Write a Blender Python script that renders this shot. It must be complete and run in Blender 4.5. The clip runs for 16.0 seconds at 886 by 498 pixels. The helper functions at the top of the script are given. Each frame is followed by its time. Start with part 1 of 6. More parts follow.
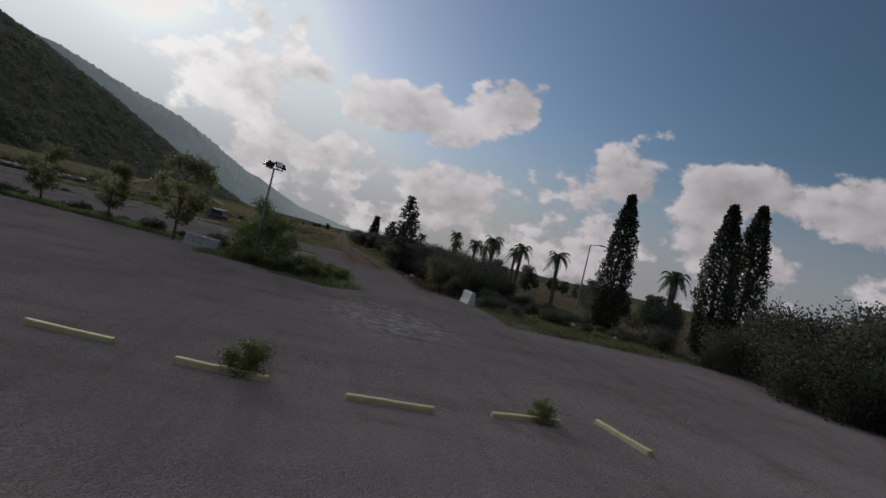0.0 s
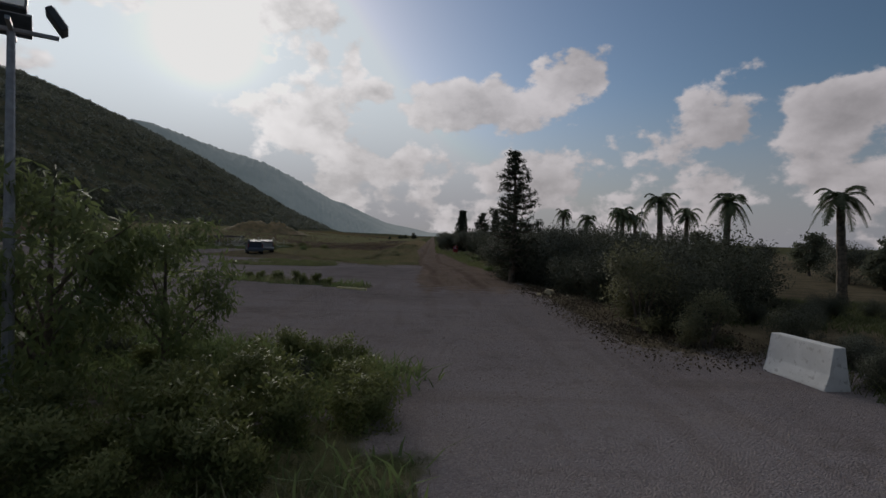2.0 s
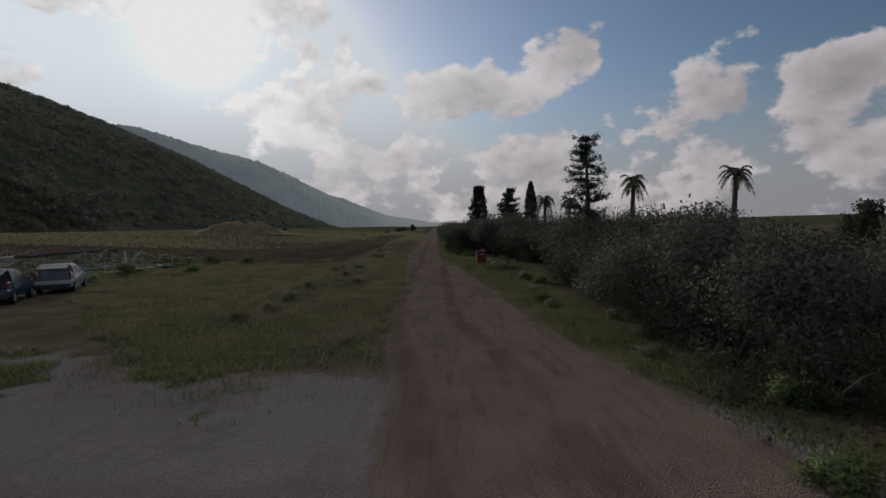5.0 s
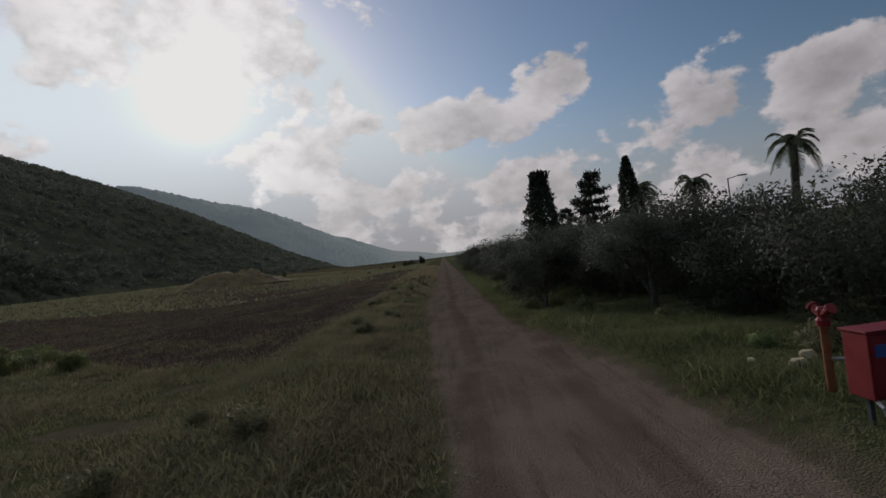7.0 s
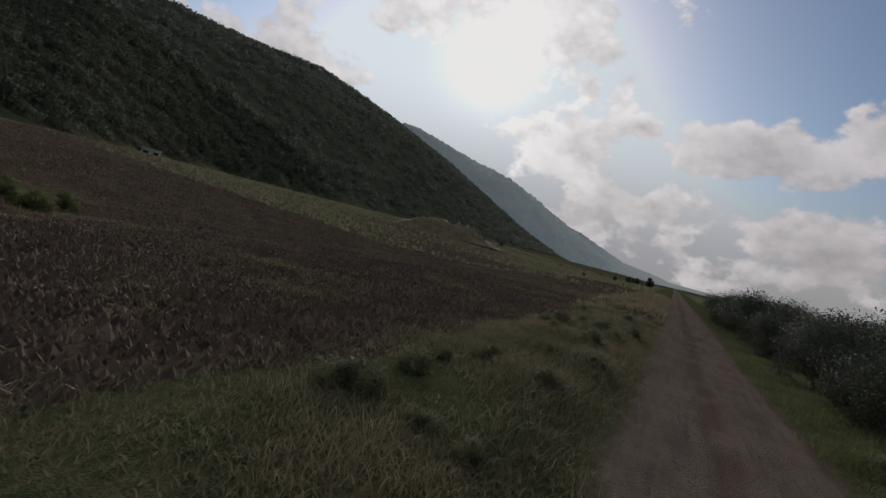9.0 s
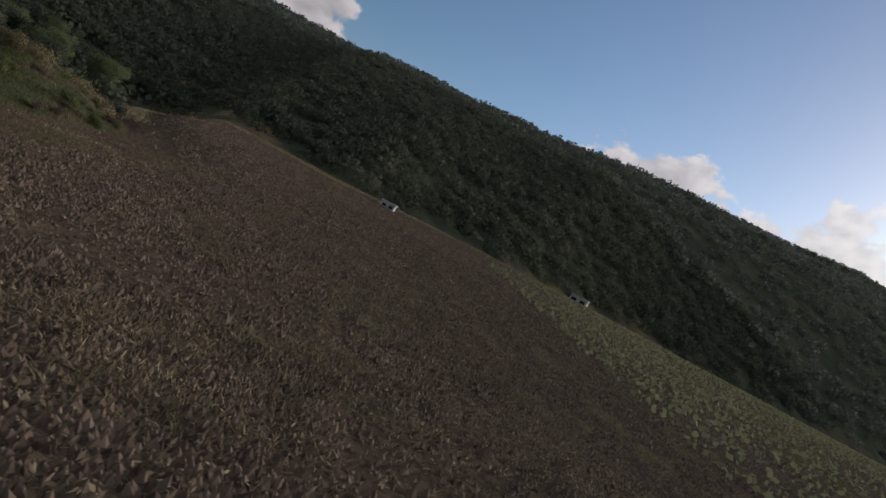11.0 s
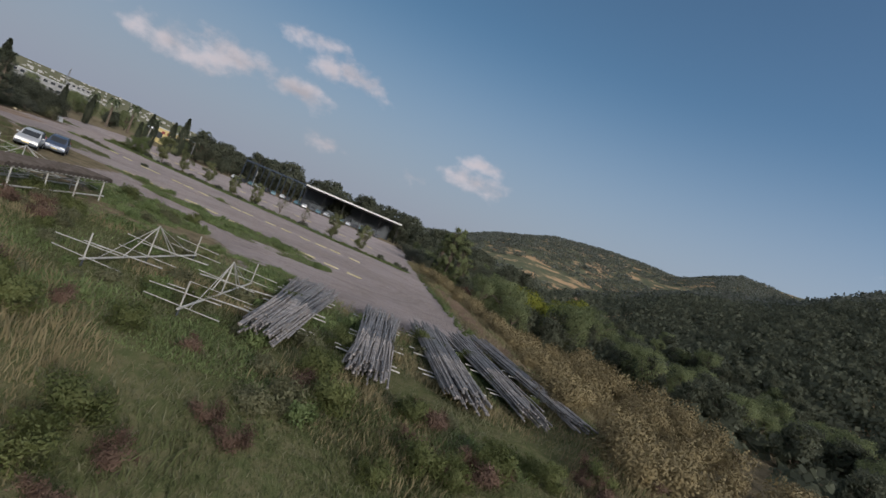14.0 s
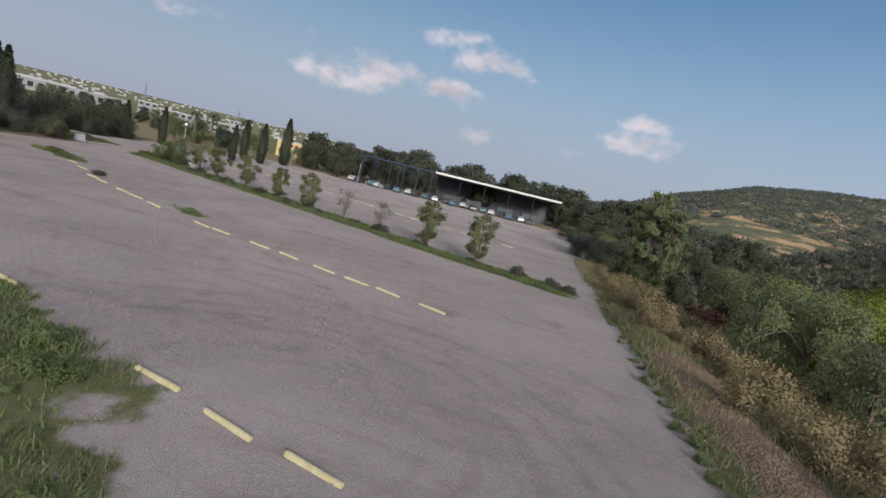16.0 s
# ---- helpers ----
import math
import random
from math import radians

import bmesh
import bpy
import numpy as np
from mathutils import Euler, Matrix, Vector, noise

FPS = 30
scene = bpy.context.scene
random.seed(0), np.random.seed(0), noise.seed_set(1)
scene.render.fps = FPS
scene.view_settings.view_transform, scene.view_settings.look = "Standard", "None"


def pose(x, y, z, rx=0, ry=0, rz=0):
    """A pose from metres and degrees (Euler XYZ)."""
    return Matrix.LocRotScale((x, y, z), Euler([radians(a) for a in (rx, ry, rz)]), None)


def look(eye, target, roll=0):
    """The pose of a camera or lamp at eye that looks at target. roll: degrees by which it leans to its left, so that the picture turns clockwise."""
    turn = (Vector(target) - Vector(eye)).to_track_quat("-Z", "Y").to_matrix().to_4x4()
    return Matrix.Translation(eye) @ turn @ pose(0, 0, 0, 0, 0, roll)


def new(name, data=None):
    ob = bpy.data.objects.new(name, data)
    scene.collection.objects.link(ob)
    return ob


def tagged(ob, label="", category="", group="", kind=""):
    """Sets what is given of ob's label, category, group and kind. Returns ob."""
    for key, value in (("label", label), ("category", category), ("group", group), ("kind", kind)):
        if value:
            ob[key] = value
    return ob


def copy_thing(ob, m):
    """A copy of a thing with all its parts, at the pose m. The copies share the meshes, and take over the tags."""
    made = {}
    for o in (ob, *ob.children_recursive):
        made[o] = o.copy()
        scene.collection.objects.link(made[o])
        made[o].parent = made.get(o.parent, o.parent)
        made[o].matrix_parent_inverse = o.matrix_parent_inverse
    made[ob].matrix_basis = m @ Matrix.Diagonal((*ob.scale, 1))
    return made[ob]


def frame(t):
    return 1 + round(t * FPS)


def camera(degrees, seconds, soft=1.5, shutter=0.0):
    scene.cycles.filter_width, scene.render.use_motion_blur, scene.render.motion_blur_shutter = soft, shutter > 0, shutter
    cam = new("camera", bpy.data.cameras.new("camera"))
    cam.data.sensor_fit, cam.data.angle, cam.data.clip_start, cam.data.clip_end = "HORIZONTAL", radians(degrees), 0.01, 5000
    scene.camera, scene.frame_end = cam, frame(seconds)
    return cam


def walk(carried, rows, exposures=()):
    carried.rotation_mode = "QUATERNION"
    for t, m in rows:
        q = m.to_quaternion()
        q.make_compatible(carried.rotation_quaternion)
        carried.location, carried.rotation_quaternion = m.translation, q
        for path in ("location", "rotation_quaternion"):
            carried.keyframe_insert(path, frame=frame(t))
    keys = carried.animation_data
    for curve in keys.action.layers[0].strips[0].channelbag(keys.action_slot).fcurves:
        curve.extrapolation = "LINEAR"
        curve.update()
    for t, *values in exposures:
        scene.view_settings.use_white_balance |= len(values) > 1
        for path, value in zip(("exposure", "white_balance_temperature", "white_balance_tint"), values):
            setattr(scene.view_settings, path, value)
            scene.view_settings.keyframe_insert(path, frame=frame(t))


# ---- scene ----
# The camera and its flight: a low pass along the track, a left turn over the field, and back over the car park.
cam = camera(82.0, 16.0, shutter=0.025)
PATH = [
    (0.0, -0.003, 0.013, 3.064, 90.395, -13.329, -11.210),
    (0.5, 0.984, 6.197, 2.183, 93.093, -16.811, -7.132),
    (1.0, 1.430, 12.089, 1.866, 95.602, -18.440, -3.829),
    (1.5, 1.254, 18.441, 2.156, 95.268, -8.580, -1.833),
    (2.0, 1.376, 23.831, 2.800, 88.555, -1.836, -1.042),
    (2.5, 1.267, 30.240, 3.263, 87.893, 6.130, -3.392),
    (3.0, 1.296, 36.111, 3.531, 85.136, 5.791, -3.587),
    (3.5, 1.579, 41.989, 3.515, 86.633, 4.882, -2.784),
    (4.0, 1.850, 47.900, 3.380, 87.188, 1.989, -1.466),
    (6.5, 0.018, 80.573, 2.963, 89.011, 3.410, 1.190),
    (7.0, -0.427, 87.850, 2.841, 90.797, 7.163, -0.039),
    (7.5, -0.634, 94.125, 2.801, 89.289, 5.095, 0.549),
    (8.0, -0.596, 100.154, 2.811, 88.918, 2.108, 1.633),
    (8.5, -0.350, 105.291, 3.085, 88.718, -3.446, 12.679),
    (9.0, -1.451, 113.486, 2.677, 88.071, -13.574, 25.158),
    (9.5, -2.950, 121.300, 2.550, 87.856, -21.988, 39.292),
    (10.0, -6.000, 130.000, 2.950, 88.777, -25.726, 46.975),
    (10.6, -10.200, 143.500, 3.500, 88.500, -27.400, 66.500),
    (11.3, -16.500, 163.000, 4.700, 88.100, -28.600, 91.500),
    (12.5, -32.732, 179.563, 6.605, 86.869, -27.786, 138.293),
    (13.0, -42.100, 168.300, 6.290, 88.540, -25.290, 149.260),
    (13.5, -48.000, 157.700, 6.350, 90.040, -25.150, 161.150),
    (14.0, -51.235, 142.061, 6.250, 89.882, -22.908, 171.032),
    (14.5, -53.695, 130.483, 6.720, 87.344, -18.026, 177.763),
    (15.0, -55.133, 118.700, 6.924, 85.065, -20.029, -175.896),
    (15.5, -55.607, 108.930, 7.060, 83.271, -18.855, -170.624),
    (16.0, -55.369, 99.076, 7.025, 82.072, -13.556, -169.872),
]
EXPOSURES = [(0.0, -0.62), (2.5, -0.76), (4.0, -0.74), (8.5, -0.72), (10.0, -0.6), (12.5, 0.0), (13.5, 0.17), (16.0, 0.58)]
walk(cam, [(t, pose(x, y, z, rx, ry, rz)) for t, x, y, z, rx, ry, rz in PATH], EXPOSURES)

# ---- light ----
SUN_AZ, SUN_EL = 24.0, 19.0          # degrees to the left of +y, and up


def bearing(az, el=0.0):
    """Unit vector at az degrees to the left of +y and el degrees up."""
    a, e = radians(az), radians(el)
    return Vector((-math.sin(a) * math.cos(e), math.cos(a) * math.cos(e), math.sin(e)))


class Nodes:
    """Short calls to build a node tree."""

    def __init__(self, tree):
        self.tree = tree
        tree.nodes.clear()

    def add(self, kind):
        return self.tree.nodes.new(kind)

    def put(self, socket, value):
        if isinstance(value, bpy.types.NodeSocket):
            self.tree.links.new(value, socket)
        elif value is not None:
            socket.default_value = value

    def math(self, op, a, b=None, c=None, clamp=False):
        n = self.add("ShaderNodeMath")
        n.operation, n.use_clamp = op, clamp
        for s, v in zip(n.inputs, (a, b, c)):
            self.put(s, v)
        return n.outputs[0]

    def vmath(self, op, a, b=None, scale=None):
        n = self.add("ShaderNodeVectorMath")
        n.operation = op
        self.put(n.inputs[0], a)
        self.put(n.inputs[1], b)
        if scale is not None:
            self.put(n.inputs["Scale"], scale)
        return n.outputs[1] if op == "LENGTH" else n.outputs[0]

    def mix(self, fac, a, b, blend="MIX"):
        n = self.add("ShaderNodeMix")
        n.data_type, n.blend_type = "RGBA", blend
        self.put(n.inputs["Factor"], fac)
        for key, v in (("A", a), ("B", b)):
            s = [i for i in n.inputs if i.name == key and i.type == "RGBA"][0]
            self.put(s, (*v, 1.0) if isinstance(v, tuple) and len(v) == 3 else v)
        return [o for o in n.outputs if o.type == "RGBA"][0]

    def noise(self, vector, scale, detail=4.0, rough=0.55, distortion=0.0):
        n = self.add("ShaderNodeTexNoise")
        self.put(n.inputs["Vector"], vector)
        for k, v in (("Scale", scale), ("Detail", detail), ("Roughness", rough), ("Distortion", distortion)):
            self.put(n.inputs[k], v)
        return n.outputs[0]

    def ramp(self, fac, lo, hi, a=0.0, b=1.0):
        n = self.add("ShaderNodeMapRange")
        n.interpolation_type = "SMOOTHSTEP"
        for k, v in (("Value", fac), ("From Min", lo), ("From Max", hi), ("To Min", a), ("To Max", b)):
            self.put(n.inputs[k], v)
        return n.outputs[0]


def make_sky():
    world = bpy.data.worlds.new("sky")
    scene.world = world
    world.use_nodes = True
    n = Nodes(world.node_tree)
    sky = n.add("ShaderNodeTexSky")
    sky.sky_type, sky.sun_disc = "NISHITA", False
    sky.sun_elevation, sky.sun_rotation = radians(SUN_EL), radians(-SUN_AZ)
    sky.air_density, sky.dust_density, sky.ozone_density = 1.0, 0.7, 1.6
    d = n.add("ShaderNodeTexCoord").outputs["Generated"]
    sep = n.add("ShaderNodeSeparateXYZ")
    n.put(sep.inputs[0], d)
    x, y, z = sep.outputs
    az = n.math("MULTIPLY", n.math("ARCTAN2", n.math("MULTIPLY", x, -1.0), y), 180 / math.pi)
    el = n.math("MULTIPLY", n.math("ARCSINE", z), 180 / math.pi)
    # clouds: az, el, half width, half height, weight
    banks = [(24, 27.5, 13, 6, 1.0), (32, 21.2, 5, 2.8, 1.0), (16, 22.2, 5, 3, 1.0), (45, 14.5, 5.5, 3.6, 1.0), (63, 15.5, 7, 2.2, .9),
             (13, 18.8, 1.4, 1.2, .9), (9.2, 19.3, 1.5, 2.0, .9), (6.7, 15.2, 1.8, 1.0, .7), (-5, 13.8, 7.0, 2.6, 1.0), (-1, 15.5, 4, 2.3, 1.0),
             (-15.5, 17.2, 3.6, 2.0, 1.0), (13.5, 11.7, 5.5, 3, .9), (5.4, 7.3, 7, 2.5, .9), (-9, 6.8, 9, 2.8, .95),
             (-30.5, 11.3, 6.5, 3, 1.0), (-39, 11.3, 8, 3.4, 1.0), (-50, 11.3, 7, 3, .9), (-36, 6, 16, 3.5, .8),
             (-12, 3.5, 30, 3, .6), (16, 4, 18, 3, .6),
             (-166.5, 14.7, 4.0, 1.2, .9), (-173, 13.1, 4.2, 1.4, .9), (-155.5, 8, 4, 1.4, .9), (-161.7, 9.2, 4.5, 1.6, .9), (-168, 9.2, 3.5, 1.0, .8),
             (-173.4, 5.3, 3.5, .8, .7), (177.2, 5.9, 1.8, .8, .7), (170.4, 10.1, 2.8, 1.0, .8), (170.3, 8, 3.4, 1.4, .8), (-143.4, 10.2, 4, 1.1, .7),
             (-148.3, 11.6, 4, 1.3, .7), (128.3, 11.8, 2.6, 1.0, .9), (112.5, 12.9, 4.2, 1.6, 1.0), (104, 13.5, 4, 2.2, 1.0)]
    cover = None
    for a, e, w, h, s in banks:
        u = n.math("DIVIDE", n.math("SUBTRACT", az, float(a)), float(w) * 1.12)
        v = n.math("DIVIDE", n.math("SUBTRACT", el, float(e)), float(h) * 1.12)
        r = n.math("SQRT", n.math("ADD", n.math("MULTIPLY", u, u), n.math("MULTIPLY", v, v)))
        m = n.math("MULTIPLY", n.math("SUBTRACT", 1.3, r), float(s))
        cover = m if cover is None else n.math("MAXIMUM", cover, m)
    flat = n.vmath("MULTIPLY", d, (1.0, 1.0, 1.4))
    big = n.noise(flat, 8.0, 6.0, 0.52)
    fine = n.noise(flat, 24.0, 5.0, 0.55)
    dens = n.math("ADD", cover, n.math("MULTIPLY", n.math("SUBTRACT", big, 0.5), 3.6))
    dens = n.math("ADD", dens, n.math("MULTIPLY", n.math("SUBTRACT", fine, 0.5), 1.6))
    dot = n.add("ShaderNodeVectorMath")
    dot.operation = "DOT_PRODUCT"
    n.put(dot.inputs[0], d)
    n.put(dot.inputs[1], tuple(bearing(SUN_AZ, SUN_EL)))
    near = dot.outputs["Value"]
    # away from the sun the clouds are thin and soft-edged
    amount = n.ramp(dens, 0.2, n.ramp(near, -0.5, 0.3, 1.35, 0.62))
    glow = n.math("POWER", n.math("MAXIMUM", near, 0.0), 60.0)
    wide = n.math("POWER", n.math("MAXIMUM", near, 0.0), 7.0)
    core = n.math("POWER", n.math("MAXIMUM", near, 0.0), 420.0)
    broad = n.math("POWER", n.math("ADD", 0.5, n.math("MULTIPLY", near, 0.5)), 1.35)
    base = n.mix(1.0, sky.outputs[0], n.mix(broad, (0.79, 1.05, 1.13), (0.96, 0.97, 1.05)), "MULTIPLY")
    base = n.vmath("MINIMUM", base, (7.5, 8.2, 8.8))
    base = n.vmath("SCALE", base, scale=n.math("MULTIPLY", n.math("ADD", 0.50, n.math("MULTIPLY", broad, 0.62)), n.math("SUBTRACT", 1.0, n.math("MULTIPLY", x, 0.3))))
    # thick middles of the clouds are greyer than their rims
    thick = n.ramp(dens, 0.6, 1.7)
    lit = n.math("ADD", 5.2, n.math("ADD", n.math("MULTIPLY", broad, 1.2), n.math("ADD", n.math("MULTIPLY", wide, 3.0), n.math("MULTIPLY", glow, 2.0))))
    lit = n.math("MULTIPLY", lit, n.math("SUBTRACT", 1.0, n.math("MULTIPLY", thick, n.math("SUBTRACT", 0.26, n.math("MULTIPLY", wide, 0.14)))))
    # sides that face the sun and the zenith are brighter than the far sides
    toward = n.vmath("ADD", flat, n.vmath("SCALE", tuple(bearing(SUN_AZ, SUN_EL + 30.0)), scale=0.03))
    facing_sun = n.math("ADD", n.math("MULTIPLY", n.math("SUBTRACT", big, n.noise(toward, 8.0, 6.0, 0.52)), 2.6), n.math("MULTIPLY", n.math("SUBTRACT", fine, n.noise(toward, 24.0, 5.0, 0.55)), 0.8))
    lit = n.math("MULTIPLY", lit, n.ramp(facing_sun, -0.5, 0.5, 0.76, 1.26))
    tone = n.mix(n.ramp(near, -0.5, 0.4), (0.92, 0.80, 0.82), n.mix(wide, (1.0, 0.93, 0.96), (1.0, 0.97, 0.97)))
    cloud = n.vmath("SCALE", tone, scale=lit)
    haze = n.math("MULTIPLY", n.ramp(el, n.ramp(near, -0.3, 0.3, 25.0, 17.0), -1.0), 0.95)
    mist = n.mix(broad, (0.79, 0.87, 1.12), (0.90, 0.86, 0.90))
    base = n.mix(haze, base, n.vmath("SCALE", mist, scale=n.math("ADD", 2.7, n.math("MULTIPLY", broad, 2.1))))
    col = n.mix(n.math("MULTIPLY", amount, n.ramp(near, -0.5, 0.2, 0.72, 0.92)), base, cloud)
    # unseen broken cloud added overhead to lift the fill light
    col = n.mix(n.math("MULTIPLY", n.ramp(el, 34.0, 58.0), 0.8), col, n.vmath("SCALE", (0.97, 0.95, 0.96), scale=n.math("ADD", 4.6, n.math("MULTIPLY", big, 4.0))))
    veil = n.vmath("SCALE", (1.0, 0.98, 0.94), scale=n.math("ADD", n.math("MULTIPLY", glow, 0.7), n.math("MULTIPLY", core, 7.0)))
    col = n.vmath("MINIMUM", n.vmath("ADD", col, veil), (11.9, 11.8, 11.7))
    bg = n.add("ShaderNodeBackground")
    n.put(bg.inputs["Color"], col)
    bg.inputs["Strength"].default_value = 0.11
    out = n.add("ShaderNodeOutputWorld")
    n.put(out.inputs["Surface"], bg.outputs[0])


make_sky()
sun_data = bpy.data.lights.new("sun", "SUN")
sun_data.energy, sun_data.angle, sun_data.color = 2.2, radians(14.0), (1.0, 0.93, 0.86)
sun = new("sun", sun_data)
sun.matrix_world = look(bearing(SUN_AZ, SUN_EL) * 300, (0, 0, 0))

# ---- materials ----
MATS = {}


def material(name, build, rough=0.85, metal=0.0, bump=0.0, bump_dist=0.02, translucent=0.0, specular=0.3, sheen=0.0, matte=0.0):
    """A node material. build(n) returns the colour, and perhaps a height for the relief."""
    m = bpy.data.materials.new(name)
    m.use_nodes = True
    n = Nodes(m.node_tree)
    made = build(n)
    colour, height = made if isinstance(made, tuple) and len(made) == 2 else (made, None)
    p = n.add("ShaderNodeBsdfPrincipled")
    n.put(p.inputs["Base Color"], (*colour, 1.0) if isinstance(colour, tuple) else colour)
    n.put(p.inputs["Roughness"], rough)
    n.put(p.inputs["Metallic"], metal)
    n.put(p.inputs["Specular IOR Level"], specular)
    p.inputs["Diffuse Roughness"].default_value = matte
    p.inputs["Sheen Weight"].default_value, p.inputs["Sheen Roughness"].default_value = sheen, 0.5
    p.inputs["Sheen Tint"].default_value = (0.86, 0.93, 1.0, 1.0)
    if height is not None and bump:
        b = n.add("ShaderNodeBump")
        b.inputs["Strength"].default_value, b.inputs["Distance"].default_value = bump, bump_dist
        n.put(b.inputs["Height"], height)
        n.put(p.inputs["Normal"], b.outputs[0])
    shader = p.outputs[0]
    if translucent:
        t = n.add("ShaderNodeBsdfTranslucent")
        n.put(t.inputs["Color"], colour if not isinstance(colour, tuple) else (*colour, 1.0))
        mixer = n.add("ShaderNodeMixShader")
        mixer.inputs[0].default_value = translucent
        n.put(mixer.inputs[1], shader)
        n.put(mixer.inputs[2], t.outputs[0])
        shader = mixer.outputs[0]
    out = n.add("ShaderNodeOutputMaterial")
    n.put(out.inputs["Surface"], shader)
    MATS[name] = m
    return m


def place(n):
    return n.add("ShaderNodeNewGeometry").outputs["Position"]


def local(n):
    return n.add("ShaderNodeTexCoord").outputs["Object"]


def leafy(a, b, dry=None):
    def build(n):
        g = n.add("ShaderNodeNewGeometry")
        col = n.mix(g.outputs["Random Per Island"], a, b)
        patch = n.noise(g.outputs["Position"], 0.9, 2.0)
        col = n.mix(n.math("MULTIPLY", n.ramp(patch, 0.35, 0.7), 0.45), col, tuple(c * 0.6 for c in a))
        if dry:
            col = n.mix(n.ramp(n.noise(g.outputs["Position"], 0.35, 3.0), 0.5, 0.62), col, dry)
        who = n.add("ShaderNodeObjectInfo").outputs["Random"]
        return n.mix(n.math("MULTIPLY", who, 0.3), col, tuple(min(1.0, c * 1.7) for c in b))
    return build


def flecked(a, b, scale, fine=60.0, third=None):
    def build(n):
        v = place(n)
        big = n.noise(v, scale, 5.0)
        small = n.noise(v, fine, 3.0)
        col = n.mix(n.ramp(big, 0.35, 0.68), a, b)
        if third:
            col = n.mix(n.ramp(n.noise(v, scale * 3.1, 4.0), 0.56, 0.7), col, third)
        col = n.mix(n.math("MULTIPLY", small, 0.35), col, tuple(c * 0.45 for c in a))
        return col, n.math("ADD", big, n.math("MULTIPLY", small, 0.6))
    return build


GREY_GREEN = material("hedge leaves", leafy((0.050, 0.058, 0.036), (0.098, 0.104, 0.072)), 0.75, translucent=0.3)
OLIVE_LEAF = material("olive leaves", leafy((0.070, 0.078, 0.056), (0.13, 0.135, 0.105)), 0.8, translucent=0.25, specular=0.15)
DARK_GREEN = material("conifer needles", leafy((0.034, 0.042, 0.028), (0.060, 0.070, 0.042)), 0.75, translucent=0.12)
LIGHT_GREEN = material("light leaves", leafy((0.085, 0.115, 0.042), (0.15, 0.18, 0.075)), 0.6, translucent=0.5)
YOUNG_LEAF = material("sunlit young leaves", leafy((0.14, 0.155, 0.07), (0.23, 0.24, 0.12)), 0.6, translucent=0.5)
LOT_GREEN = material("bright green weeds", leafy((0.112, 0.158, 0.055), (0.19, 0.235, 0.10)), 0.65, translucent=0.4)
DULL_LEAF = material("dull weed leaves", leafy((0.115, 0.122, 0.064), (0.20, 0.195, 0.115)), 0.7, translucent=0.45)
WOODS = material("slope scrub leaves", leafy((0.118, 0.130, 0.100), (0.172, 0.184, 0.146)), 0.85, translucent=0.5, specular=0.1, sheen=0.25)
PEPPER_GREEN = material("pepper tree leaves", leafy((0.12, 0.15, 0.066), (0.21, 0.235, 0.115)), 0.7, translucent=0.45)
YELLOW_BLOOM = material("yellow blossom", leafy((0.30, 0.28, 0.02), (0.10, 0.14, 0.03)), 0.6, translucent=0.3)
RED_BLOOM = material("red blossom", leafy((0.16, 0.03, 0.04), (0.08, 0.06, 0.03)), 0.6, translucent=0.3)
PALM_LEAF = material("palm fronds", leafy((0.05, 0.07, 0.035), (0.10, 0.12, 0.06)), 0.55, translucent=0.25)
GRASS_GREEN = material("green grass blades", leafy((0.090, 0.108, 0.042), (0.165, 0.180, 0.080)), 0.7, translucent=0.45)
GRASS_DRY = material("dry grass blades", leafy((0.16, 0.135, 0.072), (0.26, 0.22, 0.125)), 0.8, translucent=0.3)
GRASS_DULL = material("dull verge grass", leafy((0.134, 0.116, 0.070), (0.225, 0.187, 0.12)), 0.8, translucent=0.6)
FEATHER = material("feathery weed leaves", leafy((0.10, 0.125, 0.04), (0.175, 0.19, 0.075)), 0.6, translucent=0.45)
SCRUB_DRY = material("dry scrub twigs", leafy((0.150, 0.122, 0.062), (0.255, 0.205, 0.11)), 0.8, translucent=0.2)
FOREST = material("hill forest leaves", leafy((0.084, 0.094, 0.064), (0.132, 0.142, 0.100)), 0.85, translucent=0.45, specular=0.1)
STRAW = material("straw and clods", leafy((0.28, 0.21, 0.115), (0.46, 0.37, 0.23)), 0.9)
CLOD = material("turned earth", leafy((0.085, 0.058, 0.042), (0.240, 0.172, 0.124), (0.13, 0.094, 0.066)), 0.95)
RESIDUE = material("dry crop residue", leafy((0.115, 0.085, 0.058), (0.34, 0.265, 0.17)), 0.9)
PEBBLE = material("gravel stones", leafy((0.16, 0.13, 0.115), (0.32, 0.265, 0.232)), 0.9)
DOCK_BROWN = material("dried dock stalks", leafy((0.10, 0.062, 0.046), (0.18, 0.12, 0.088)), 0.85, translucent=0.25)
LITTER = material("dead leaves", leafy((0.05, 0.04, 0.028), (0.15, 0.115, 0.075)), 0.9)
BARK = material("bark", flecked((0.10, 0.08, 0.06), (0.20, 0.16, 0.12), 6.0, 40.0), 0.9, bump=0.6)
PALE_BARK = material("pale bark", flecked((0.22, 0.19, 0.15), (0.34, 0.30, 0.25), 6.0, 40.0), 0.9, bump=0.6)
CONCRETE = material("weathered concrete", flecked((0.36, 0.35, 0.33), (0.48, 0.47, 0.44), 3.0, 70.0, (0.26, 0.25, 0.23)), 0.85, bump=0.3)
WHITE_CONCRETE = material("whitewashed concrete", flecked((0.62, 0.61, 0.58), (0.72, 0.71, 0.68), 3.0, 60.0, (0.45, 0.43, 0.40)), 0.8, bump=0.25)
